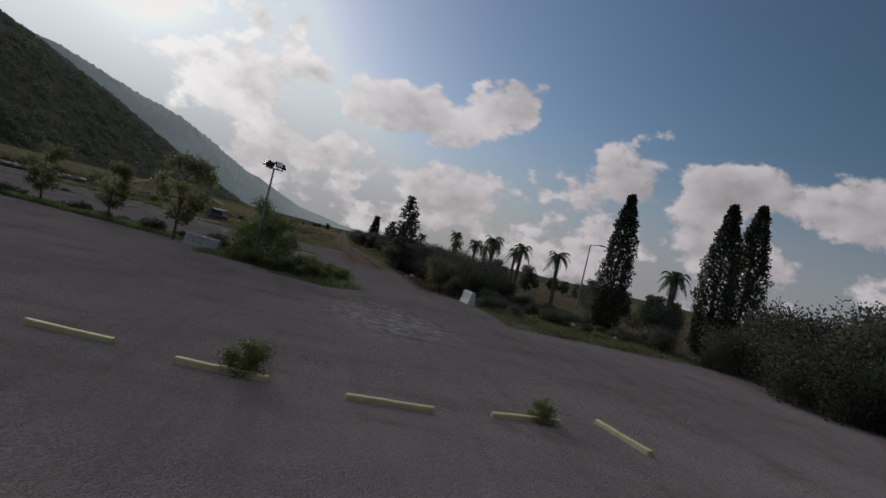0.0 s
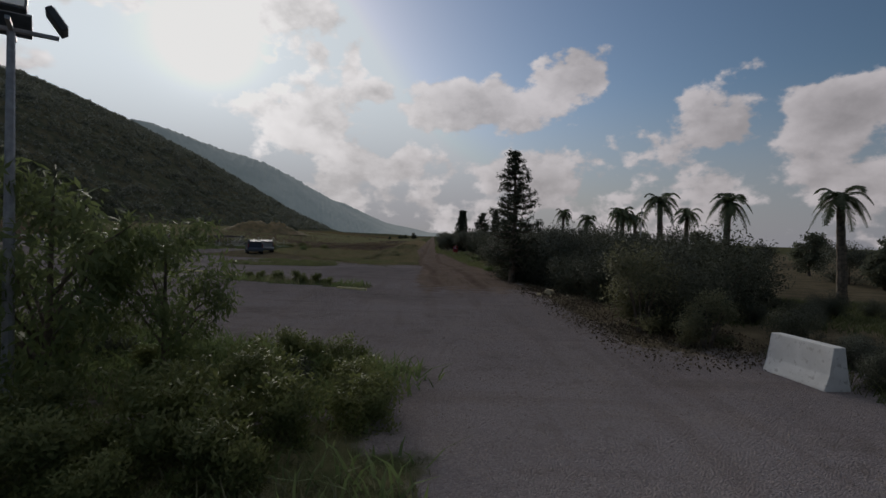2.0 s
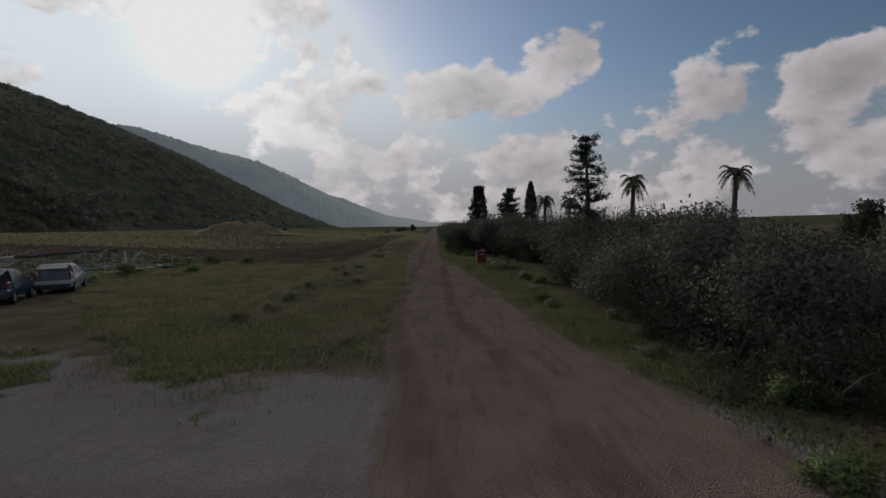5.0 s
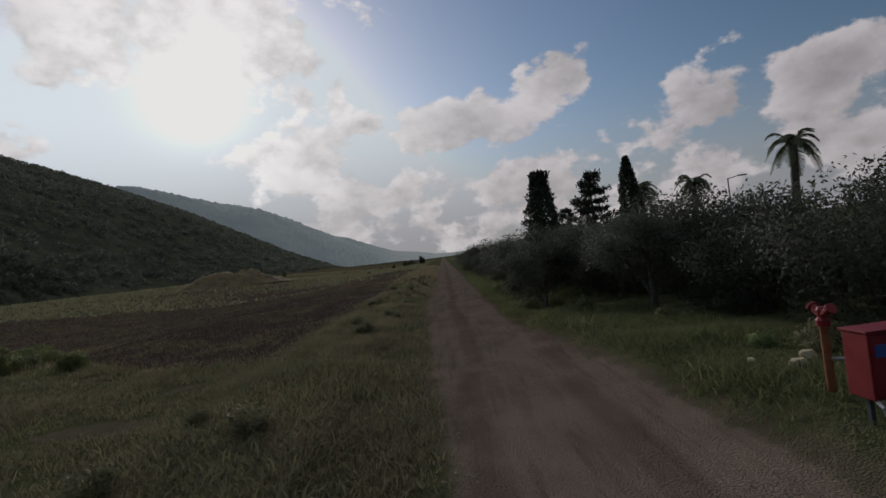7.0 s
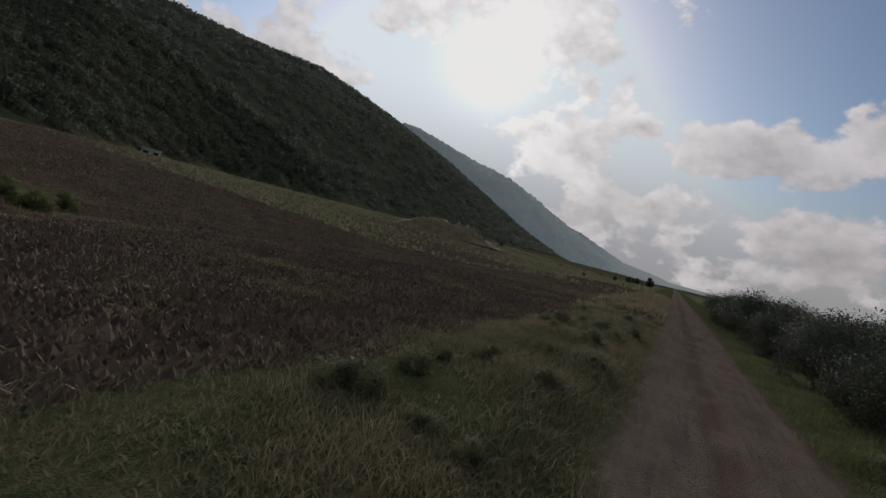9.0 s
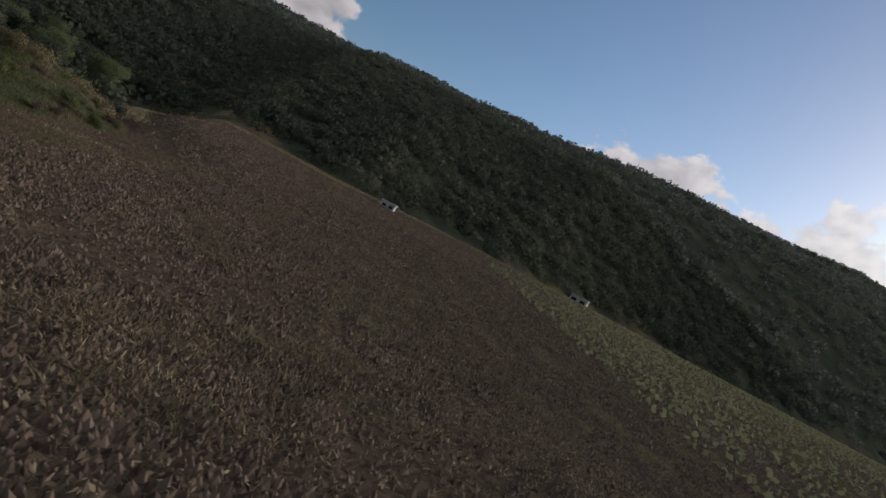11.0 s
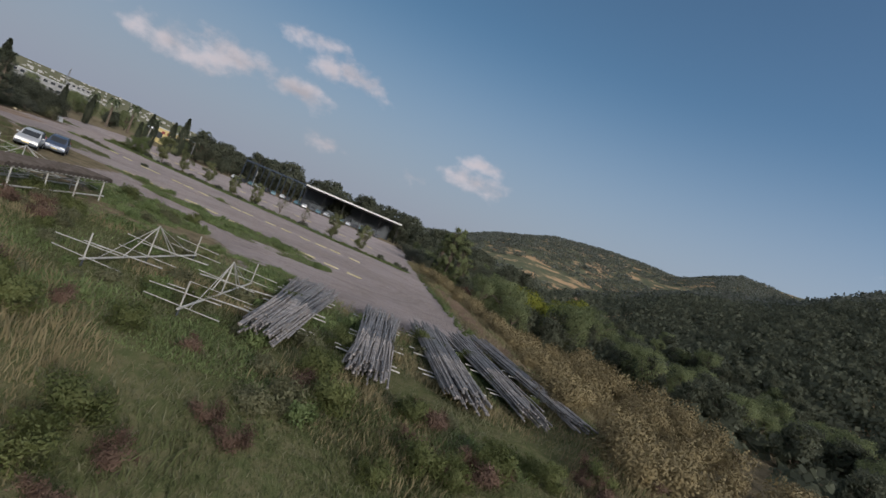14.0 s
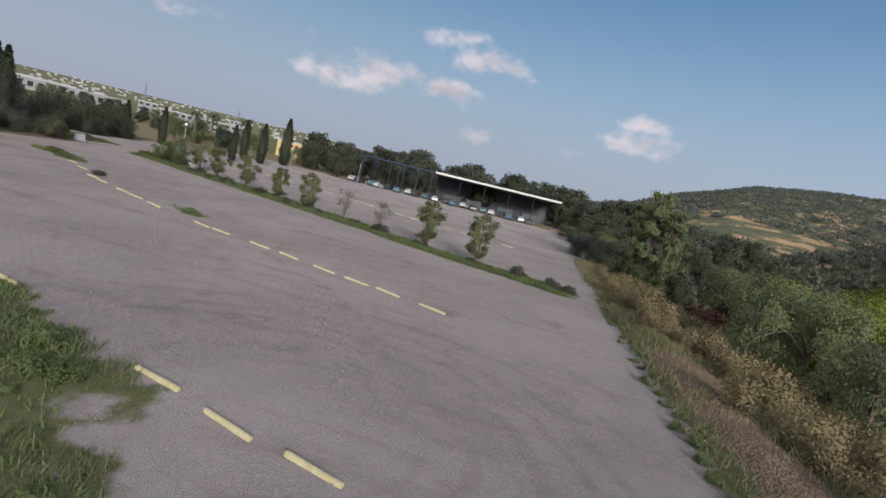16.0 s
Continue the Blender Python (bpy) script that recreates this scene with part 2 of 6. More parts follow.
YELLOW_PAINT = material("worn yellow paint on concrete", flecked((0.52, 0.45, 0.22), (0.62, 0.56, 0.36), 5.0, 80.0, (0.44, 0.41, 0.34)), 0.75, bump=0.3)
STEEL = material("galvanised steel", flecked((0.33, 0.33, 0.34), (0.45, 0.45, 0.46), 9.0, 60.0), 0.5, 0.6, specular=0.5)
DARK_STEEL = material("dark painted steel", flecked((0.06, 0.07, 0.08), (0.10, 0.11, 0.12), 5.0, 60.0), 0.5, 0.3)
OLD_PIPE = material("weathered pipe", flecked((0.21, 0.195, 0.188), (0.36, 0.338, 0.325), 2.0, 40.0, (0.21, 0.16, 0.125)), 0.65, 0.1, bump=0.2)
PALE_PIPE = material("pale grey frame tube", flecked((0.42, 0.41, 0.38), (0.55, 0.54, 0.50), 3.0, 50.0, (0.34, 0.28, 0.21)), 0.6, 0.2)
ROCK = material("limestone", flecked((0.50, 0.42, 0.27), (0.64, 0.56, 0.39), 2.5, 30.0, (0.36, 0.29, 0.19)), 0.9, bump=0.6, bump_dist=0.05)
RED_PAINT = material("red enamel", flecked((0.20, 0.020, 0.025), (0.26, 0.032, 0.036), 3.0, 60.0), 0.5, bump=0.1)
WHITE_PAINT = material("white plaster", flecked((0.66, 0.65, 0.62), (0.76, 0.75, 0.72), 0.8, 30.0), 0.8)
CREAM_PAINT = material("cream plaster", flecked((0.56, 0.52, 0.44), (0.66, 0.62, 0.54), 0.8, 30.0), 0.8)
# pale far walls, greyed in their base colour for the haze
FAR_WALL = material("hazy grey plaster", flecked((0.27, 0.27, 0.27), (0.36, 0.355, 0.345), 0.5, 20.0), 0.85)
YELLOW_WALL = material("yellow cladding", flecked((0.55, 0.44, 0.18), (0.62, 0.51, 0.25), 0.8, 30.0), 0.7)
GREY_METAL = material("grey roof sheet", flecked((0.42, 0.43, 0.44), (0.54, 0.55, 0.56), 0.7, 20.0), 0.5, 0.3)
DARK_GLASS = material("dark glass", lambda n: (0.02, 0.025, 0.03), 0.3, specular=0.25)
RUBBER = material("tyre rubber", flecked((0.02, 0.02, 0.02), (0.035, 0.035, 0.035), 8.0), 0.85)
LAMP_WHITE = material("lamp lens", lambda n: (0.75, 0.75, 0.72), 0.3)

def haze_glow_look(name, a, b):
    """A far wooded slope; the haze before it is put in as a pale emission."""
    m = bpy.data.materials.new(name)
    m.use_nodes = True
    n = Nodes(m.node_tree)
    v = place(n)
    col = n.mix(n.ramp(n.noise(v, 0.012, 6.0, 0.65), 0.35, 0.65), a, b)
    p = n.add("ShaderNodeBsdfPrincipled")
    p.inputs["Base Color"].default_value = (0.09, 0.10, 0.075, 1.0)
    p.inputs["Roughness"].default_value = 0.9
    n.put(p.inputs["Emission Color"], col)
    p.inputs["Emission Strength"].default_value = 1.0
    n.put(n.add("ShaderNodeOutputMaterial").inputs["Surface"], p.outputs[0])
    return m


# emission colours stand for the air's haze on the ridge
HAZE_RIDGE = haze_glow_look("distant ridge with haze glow", (0.088, 0.112, 0.130), (0.112, 0.136, 0.154))

# ---- ground ----


def soft(a, lo, hi):
    u = np.clip((a - lo) / (hi - lo), 0.0, 1.0)
    return u * u * (3 - 2 * u)


def waves(x, y, k, seed):
    """Cheap smooth noise between about -1 and 1."""
    r = np.random.default_rng(seed)
    out = 0.0
    for i in range(5):
        a, p, f = r.uniform(0, 6.28), r.uniform(0, 6.28), k * r.uniform(0.6, 1.7)
        out = out + np.sin((x * math.cos(a) + y * math.sin(a)) * f + p + 0.8 * np.sin((x * math.sin(a) - y * math.cos(a)) * f * 0.7 + p))
    return out / 3.0


def table(v, xs, ys):
    return np.interp(v, xs, ys)


# foot of the mountain, seen from the middle of the valley: bearing and distance
FOOT_AZ = [10, 15, 20, 25, 30, 33, 37, 41, 50, 60, 75, 90, 105, 122, 128, 132, 140, 150, 160]
FOOT_R = [700, 560, 470, 400, 350, 320, 290, 265, 215, 150, 114, 112, 118, 125, 125, 130, 150, 200, 320]


def foot(x, y):
    """Metres up from the foot of the mountain (minus: out on the flat)."""
    return np.hypot(x + 30.0, y - 120.0) - np.interp(np.degrees(np.arctan2(-x - 30.0, y - 120.0)), FOOT_AZ, FOOT_R)


def hills(x, y):
    """Height of the mountain and the hills round the valley."""
    dx, dy = x + 30.0, y - 120.0
    r = np.hypot(dx, dy) + 1e-6
    az = np.degrees(np.arctan2(-dx, dy))
    rough = waves(x, y, 0.012, 3) * 0.5 + waves(x, y, 0.035, 4) * 0.22

    def ridge(azs, base, crest, els, wob):
        rb, rc = table(az, azs, base), table(az, azs, crest)
        top = rc * np.tan(np.radians(table(az, azs, els)))
        u = np.clip((r - rb) / (rc - rb), 0, 1.35)
        prof = np.where(u < 1, (u * (1.45 - 0.45 * u)), 1 - 1.6 * (u - 1))
        return np.where(u > 0, top * prof * (1 + wob * rough * np.clip(1.25 - u, 0, 1)), 0.0)

    front = ridge(FOOT_AZ,
                  FOOT_R,
                  [1350, 1240, 1160, 1100, 1060, 1040, 1010, 950, 790, 690, 660, 640, 620, 600, 590, 580, 560, 560, 600],
                  [0, 2.2, 5.0, 7.8, 9.9, 11.0, 12.2, 13.4, 14.2, 14.4, 14.0, 13.4, 12.7, 12.4, 10.4, 8.4, 6.6, 3.0, 0], 0.12)
    back = ridge([110, 128, 134, 140, 145, 152, 158, 164, 168, 172, 178, 190], [500, 450, 420, 380, 330, 300, 290, 300, 330, 420, 500, 600],
                 [1500, 1400, 1300, 1200, 1000, 900, 800, 760, 740, 760, 800, 900],
                 [0, 9.8, 8.6, 9.0, 6.8, 6.9, 6.4, 4.4, 2.6, 1.6, .8, 0], 0.10)
    wrapped = np.where(az < 0, az + 360, az)
    rb, rc = table(wrapped, [180, 195, 215, 240, 262], [2000, 1800, 1700, 1700, 1700]), 3000.0
    els = table(wrapped, [183, 192, 205, 222, 245, 262], [0, 0.8, 1.3, 1.1, 0.7, 0])
    city = np.clip((r - rb) / (rc - rb), 0, 1) * rc * np.tan(np.radians(els))
    return np.maximum(front, np.maximum(back, city))


# edge of the ploughed field, from the track to the foot of the mountain
FIELD = [(-6.5, 104.5), (-12.0, 107.0), (-20.0, 114.0), (-29.0, 125.0), (-36.0, 133.0), (-62.0, 134.0), (-80.0, 126.0), (-87.0, 120.5), (-100.0, 115.0), (-150.0, 106.0)]


def field_depth(x, y):
    """Metres inside the field (minus: outside)."""
    fx, fy = np.array(FIELD).T
    limit = np.interp(-x, -fx, fy)
    a = (y - limit) * 0.8
    return np.minimum(a, -6.5 - x + 0.35 * np.sin(y * 0.37) + 0.2 * np.sin(y * 1.1))


def lane(x, y):
    """Sideways place across the track, which narrows and bends a little past the car park."""
    return x + soft(y, 58, 82) * ((x + 1.42) / 0.84 - x)


def track_right(y):
    """Right edge of the dirt track, measured across the lane."""
    return np.interp(y, [60, 84, 90, 96, 102, 106, 110, 130], [6.9, 6.7, 6.1, 5.4, 4.9, 4.2, 3.9, 3.9])


def track_left(y):
    """Left edge of the dirt track, measured across the lane."""
    return np.interp(y, [58, 64, 70, 88, 92, 103, 108, 115], [0.3, 0.7, 1.3, 1.35, 1.0, 0.5, 0.15, -0.2])


def height(x, y):
    x, y = np.asarray(x, float), np.asarray(y, float)
    z = 0.05 * waves(x, y, 0.25, 11) + 0.03 * waves(x, y, 0.9, 12)
    inside = field_depth(x, y)
    z = z + soft(inside, -7.0, 1.0) * (-1.6 * soft(-x, 14.0, 36.0)) + soft(inside, 0, 2) * 0.06 * waves(x, y, 2.2, 14)
    z = z + 0.055 * np.clip(-x - 46, 0, 110) * soft(inside, 0, 10)
    # the bank below the car park, towards the mountain
    drop = soft(-x, 65.0, 80.0) * soft(-inside, -2.0, 4.0) * soft(y, -60, 10)
    z = z - 3.2 * drop + 0.5 * soft(-x, 62.5, 65) * (1 - soft(-x, 65, 70)) * soft(y, 40, 60) * soft(-inside, 0, 4)
    # the verge between the track and the field
    w = lane(x, y)
    z = z + 0.25 * soft(-w, 0.5, 2.0) * (1 - soft(-w, 4.5, 6.5)) * soft(y, 84, 90)
    # the raised verge by the fire cabinet
    z = z + 0.33 * soft(w - track_right(y), 0.0, 0.9) * soft(y, 86, 92) * (1 - soft(y, 103, 112))
    # wheel ruts
    z = z - 0.05 * (np.exp(-((w - 1.6) / 0.35) ** 2) + np.exp(-((w - 4.1) / 0.35) ** 2)) * soft(y, 44, 60)
    return z + hills(x, y)


def spread(lo, hi, step, reach, grow=1.085):
    mid = np.arange(lo, hi + step / 2, step)
    out, s, v = [], step, 0.0
    while v < reach:
        s *= grow
        v += s
        out.append(v)
    out = np.array(out)
    return np.concatenate([lo - out[::-1], mid, hi + out])


def fast_mesh(name, verts, faces, mat=None, smooth=False, normals=None):
    """A mesh from arrays; all faces have the same number of corners."""
    smooth = smooth or normals is not None
    me = bpy.data.meshes.new(name)
    verts, faces = np.asarray(verts, np.float32), np.asarray(faces, np.int32)
    me.vertices.add(len(verts))
    me.vertices.foreach_set("co", verts.ravel())
    k = faces.shape[1]
    me.loops.add(faces.size)
    me.loops.foreach_set("vertex_index", faces.ravel())
    me.polygons.add(len(faces))
    me.polygons.foreach_set("loop_start", np.arange(len(faces), dtype=np.int32) * k)
    me.polygons.foreach_set("use_smooth", np.full(len(faces), smooth))
    me.update(calc_edges=True)
    if normals is not None:
        me.normals_split_custom_set_from_vertices(normals)
    if mat:
        me.materials.append(mat)
    return me


def blob(x, y, cx, cy, rx, ry, turn=0.0):
    """1 inside an ellipse, fading to 0 at its rim."""
    a = radians(turn)
    u = ((x - cx) * math.cos(a) + (y - cy) * math.sin(a)) / rx
    v = (-(x - cx) * math.sin(a) + (y - cy) * math.cos(a)) / ry
    return soft(1.25 - np.hypot(u, v), 0.0, 0.5)


ROW = -20.5                       # degrees by which the rows of the car park run off the x axis
STRIP = (0.0, 33.0), (-60.0, 55.5)   # the planted strip with the young trees


def along(x, y, ends, half):
    (ax, ay), (bx, by) = ends
    L = math.hypot(bx - ax, by - ay)
    ux, uy = (bx - ax) / L, (by - ay) / L
    t = (x - ax) * ux + (y - ay) * uy
    d = np.abs(-(x - ax) * uy + (y - ay) * ux)
    return soft(half + 0.4 - d, 0.0, 0.8) * soft(t, -1.5, 0.5) * soft(L - t, -1.5, 0.5)


def green(x, y):
    """How much grass grows at a place."""
    g = along(x, y, STRIP, 1.8)
    for b in [(-6.4, 52.2, 4.6, 1.5, ROW), (-26.0, 80.0, 5, 1.6, ROW), (-42.0, 90.0, 7.0, 4.2, -32), (-46.0, 90.6, 4.6, 3.0, -38), (-33.0, 85.8, 5.0, 2.2, -30), (-3.0, 30.0, 5, 3.2, -25),
              (-34.0, 97.5, 7.0, 4.5, -40), (-17.0, 100.0, 14, 9, -30), (-12.0, 102.0, 9, 4.5, 0), (-53.0, 126.0, 22, 5.5, 0),
              (-4.0, 88, 4.5, 14, 0), (-30.5, 64.0, 2.2, 0.7, ROW), (-64.2, 66, 1.3, 14, 4), (-64.0, 84, 1.1, 5, 0), (-12.0, 69.8, 5.2, 5.2, 0), (-56.2, 119, 1.5, 6, 0), (-52.0, 118, 1.3, 5, 0)]:
        g = np.maximum(g, blob(x, y, *b))
    # the meadow between the track and the drive to the parked cars
    g = np.maximum(g, blob(x, y, -9.0, 85.0, 12.5, 18) * soft((x + 2.65) * 0.778 + (y - 67.5) * 0.63, -0.5, 1.0))
    # sparse weeds round the frames and pipes
    for b in [(-34.0, 108.0, 9, 9), (-44.0, 112.0, 7, 9), (-44.5, 104.3, 4.0, 2.6, -20), (-50.5, 106.3, 1.8, 1.8)]:
        g = np.maximum(g, 0.62 * blob(x, y, *b))
    g = soft(g + soft(g, 0.02, 0.3) * (0.42 * waves(x, y, 0.75, 41) + 0.30 * waves(x, y, 2.4, 42)), 0.42, 0.9)
    w = lane(x, y)
    verge = soft(track_left(y) - w, -0.1, 1.0) * soft(6.8 + w, -0.5, 1.0) * soft(y, 66, 80)
    right = soft(w - track_right(y), -0.2, 0.8) * soft(16 - w, 0, 3) * soft(y, 62, 70) * (0.55 + 0.45 * soft(y, 84, 92))
    bank = soft(-field_depth(x, y), 0.0, 1.0) * soft(y, 100, 116) * soft(-x, 8, 14) * soft(66 + x, -6, 2)
    g = g * (1 - track(x, y))
    return np.clip(np.maximum(np.maximum(g, verge), np.maximum(right, bank * 0.9)), 0, 1)


def gravel(x, y):
    """1 on the open gravel of the car park."""
    lot = soft(63.3 + x, -0.6, 0.8) * soft(6.9 - x + 14.5 * soft(34 - y, 0, 9), -0.8, 0.8) * soft(101 + 15 * soft(-x, 40, 50) - 0.05 * x - y, -2, 8) * soft(y, -40, -20)
    lot = lot * soft(x * 0.0 + 1.0 + soft(72.0 - y - 0.35 * x, -1, 6) + soft(-x, 22, 30), 0.9, 1.6)
    far = soft(68 + x, 0, 4) * soft(28 - x, 0, 6) * soft(y, -50, -40) * soft(40 - y, 0, 6)
    return np.maximum(lot, far)


def track(x, y):
    w = lane(x, y)
    return soft(w - track_left(y), -0.6, 0.5) * soft(track_right(y) - w, -0.6, 0.6) * soft(y, 40, 62)


def make_ground():
    xs, ys = spread(-84, 28, 0.62, 5200), spread(-6, 190, 0.62, 5200)
    X, Y = np.meshgrid(xs, ys)
    Z = height(X, Y)
    nx, ny = len(xs), len(ys)
    i = np.arange(nx * ny).reshape(ny, nx)
    quads = np.stack([i[:-1, :-1], i[:-1, 1:], i[1:, 1:], i[1:, :-1]], -1).reshape(-1, 4)
    me = fast_mesh("ground", np.stack([X, Y, Z], -1).reshape(-1, 3), quads, None, True)
    inside = field_depth(X, Y)
    zone = np.stack([soft(inside, -0.8, 0.8) * (1 - soft(foot(X, Y), -7.0, -3.5)), green(X, Y), np.maximum(gravel(X, Y), 0), track(X, Y)], -1).reshape(-1, 4)
    layer = me.color_attributes.new("zone", "FLOAT_COLOR", "POINT")
    layer.data.foreach_set("color", zone.astype(np.float32).ravel())
    return me


def ground_colour(n):
    v = place(n)
    attr = n.add("ShaderNodeAttribute")
    attr.attribute_name = "zone"
    sep = n.add("ShaderNodeSeparateColor")
    n.put(sep.inputs[0], attr.outputs["Color"])
    fieldm, greenm, gravelm, trackm = sep.outputs[0], sep.outputs[1], sep.outputs[2], attr.outputs["Alpha"]
    ragged = n.math("MULTIPLY", n.math("SUBTRACT", n.noise(v, 1.3, 5.0, 0.65), 0.5), 1.0)

    def edge(m):
        return n.ramp(n.math("ADD", m, ragged), 0.35, 0.65)
    broad, mid, tiny = n.noise(v, 0.09, 4.0), n.noise(v, 0.7, 5.0), n.noise(v, 26.0, 3.0, 0.7)
    pebble = n.add("ShaderNodeTexVoronoi")
    n.put(pebble.inputs["Vector"], v)
    pebble.inputs["Scale"].default_value = 34.0
    coarse = n.add("ShaderNodeTexVoronoi")
    n.put(coarse.inputs["Vector"], n.vmath("ADD", v, n.vmath("SCALE", (0.05, 0.04, 0.0), scale=tiny)))
    coarse.inputs["Scale"].default_value = 13.0
    big_stone = n.ramp(coarse.outputs["Distance"], 0.42, 0.2)
    stone = n.mix(0.25, pebble.outputs["Color"], (0.5, 0.5, 0.5))
    bw = n.add("ShaderNodeRGBToBW")
    n.put(bw.inputs[0], stone)
    # dry earth with scrub: the ground where nothing else is
    soil = n.mix(n.ramp(mid, 0.35, 0.65), (0.135, 0.115, 0.075), (0.20, 0.165, 0.11))
    away = n.add("ShaderNodeSeparateXYZ")
    n.put(away.inputs[0], v)
    soil = n.mix(n.math("MULTIPLY", n.math("MAXIMUM", n.ramp(away.outputs[1], 190.0, 240.0), n.ramp(away.outputs[1], -70.0, -130.0)), 0.8), soil, (0.085, 0.09, 0.045))
    far_scrub = n.mix(n.ramp(n.noise(v, 0.05, 6.0, 0.7), 0.42, 0.58), (0.085, 0.095, 0.062), (0.14, 0.13, 0.085))
    far_scrub = n.mix(n.math("MULTIPLY", n.math("MULTIPLY", n.ramp(n.noise(v, 0.05, 5.0, 0.7), 0.52, 0.60), n.ramp(away.outputs[0], -70.0, -130.0)), n.ramp(away.outputs[1], 160.0, 110.0)), far_scrub, (0.36, 0.25, 0.15))
    sepz = n.add("ShaderNodeSeparateXYZ")
    n.put(sepz.inputs[0], v)
    up = n.ramp(sepz.outputs[2], 0.5, 2.5)
    soil = n.mix(up, soil, far_scrub)
    grit = n.mix(n.ramp(broad, 0.38, 0.62), (0.232, 0.202, 0.203), (0.310, 0.272, 0.272))
    grit = n.mix(n.math("MULTIPLY", n.ramp(mid, 0.45, 0.75), 0.5), grit, (0.335, 0.285, 0.262))
    grit = n.mix(0.32, grit, n.mix(bw.outputs[0], (0.055, 0.048, 0.046), (0.52, 0.46, 0.44)))
    loose = n.math("MULTIPLY", big_stone, n.ramp(n.noise(v, 0.6, 4.0, 0.7), 0.42, 0.66))
    grit = n.mix(n.math("MULTIPLY", loose, 0.55), grit, (0.42, 0.36, 0.32))
    grit = n.mix(n.math("MULTIPLY", n.ramp(n.noise(v, 0.33, 6.0, 0.75), 0.52, 0.68), 0.4), grit, (0.13, 0.105, 0.09))
    # broken white limestone spread thinly beside the barrier
    pale = n.ramp(n.vmath("LENGTH", n.vmath("MULTIPLY", n.vmath("SUBTRACT", v, (2.6, 20.5, 0.0)), (0.3, 0.2, 0.0))), 1.15, 0.35)
    grit = n.mix(n.math("MULTIPLY", n.math("MULTIPLY", pale, n.ramp(n.noise(v, 2.2, 5.0, 0.7), 0.45, 0.62)), 0.75), grit, (0.52, 0.50, 0.46))
    # dark arcs left by turning wheels on the gravel
    round_at = n.vmath("LENGTH", n.vmath("MULTIPLY", n.vmath("SUBTRACT", v, (-50.5, 87.0, 0.0)), (1.0, 1.15, 0.0)))
    wander = n.math("ADD", round_at, n.math("MULTIPLY", n.noise(v, 0.16, 2.0), 2.4))
    arcs = n.math("SINE", n.math("ADD", n.math("MULTIPLY", wander, 4.1), n.math("SINE", n.math("MULTIPLY", wander, 1.3))))
    arcs = n.math("MULTIPLY", n.ramp(arcs, 0.2, 0.95), n.ramp(n.noise(n.vmath("ADD", v, (9.0, 4.0, 0.0)), 0.3, 4.0, 0.6), 0.36, 0.6))
    arcs = n.math("MULTIPLY", arcs, n.math("MULTIPLY", n.ramp(round_at, 2.0, 4.5), n.ramp(round_at, 19.0, 9.0)))
    grit = n.mix(n.math("MULTIPLY", arcs, 0.24), grit, (0.15, 0.118, 0.105))
    # straight, fainter tyre tracks along the lanes of the car park
    drive = n.noise(n.vmath("MULTIPLY", v, (0.10, 0.75, 1.0)), 1.0, 4.0, 0.6)
    grit = n.mix(n.math("MULTIPLY", n.ramp(drive, 0.52, 0.7), 0.3), grit, (0.165, 0.13, 0.115))
    # long streaks where wheels run towards the track
    lines = n.noise(n.vmath("MULTIPLY", v, (1.1, 0.07, 1.0)), 1.0, 5.0, 0.65)
    lines = n.math("MULTIPLY", n.ramp(lines, 0.50, 0.64), n.ramp(sepz.outputs[0], -9.0, -2.0))
    grit = n.mix(n.math("MULTIPLY", lines, 0.2), grit, (0.15, 0.112, 0.095))
    dirt = n.mix(n.ramp(mid, 0.3, 0.7), (0.205, 0.150, 0.115), (0.285, 0.215, 0.165))
    dirt = n.mix(n.math("MULTIPLY", tiny, 0.3), dirt, (0.14, 0.105, 0.09))
    # two worn ruts and a stonier middle along the track
    past = n.ramp(sepz.outputs[1], 58.0, 82.0)
    lateral = n.math("ADD", sepz.outputs[0], n.math("MULTIPLY", past, n.math("ADD", 1.69, n.math("MULTIPLY", sepz.outputs[0], 0.19))))
    wob = n.math("ADD", lateral, n.math("MULTIPLY", n.math("SUBTRACT", n.noise(n.vmath("MULTIPLY", v, (0.0, 1.0, 0.0)), 0.08, 2.0), 0.5), 1.6))
    rut = n.math("MINIMUM", n.math("ABSOLUTE", n.math("SUBTRACT", wob, 1.6)), n.math("ABSOLUTE", n.math("SUBTRACT", wob, 4.1)))
    rut = n.math("MULTIPLY", n.ramp(rut, 0.5, 0.12), n.ramp(n.noise(v, 0.5, 3.0), 0.3, 0.55))
    dirt = n.mix(n.math("MULTIPLY", bw.outputs[0], 0.35), dirt, (0.40, 0.33, 0.27))
    dirt = n.mix(n.math("MULTIPLY", n.ramp(n.noise(n.vmath("MULTIPLY", v, (1.6, 0.22, 1.0)), 1.0, 5.0, 0.7), 0.47, 0.64), 0.34), dirt, (0.125, 0.092, 0.075))
    dirt = n.mix(n.math("MULTIPLY", n.ramp(n.noise(n.vmath("MULTIPLY", v, (4.5, 0.3, 1.0)), 1.0, 4.0, 0.6), 0.54, 0.66), 0.3), dirt, (0.105, 0.078, 0.064))
    dirt = n.mix(n.math("MULTIPLY", rut, 0.5), dirt, (0.13, 0.09, 0.072))
    turf = n.mix(n.ramp(n.noise(v, 1.6, 6.0, 0.7), 0.35, 0.65), (0.088, 0.104, 0.046), (0.150, 0.142, 0.078))
    furrow = n.noise(n.vmath("MULTIPLY", v, (2.4, 2.4, 1.0)), 1.0, 6.0, 0.75)
    plough = n.mix(n.ramp(furrow, 0.3, 0.7), (0.092, 0.066, 0.046), (0.205, 0.152, 0.106))
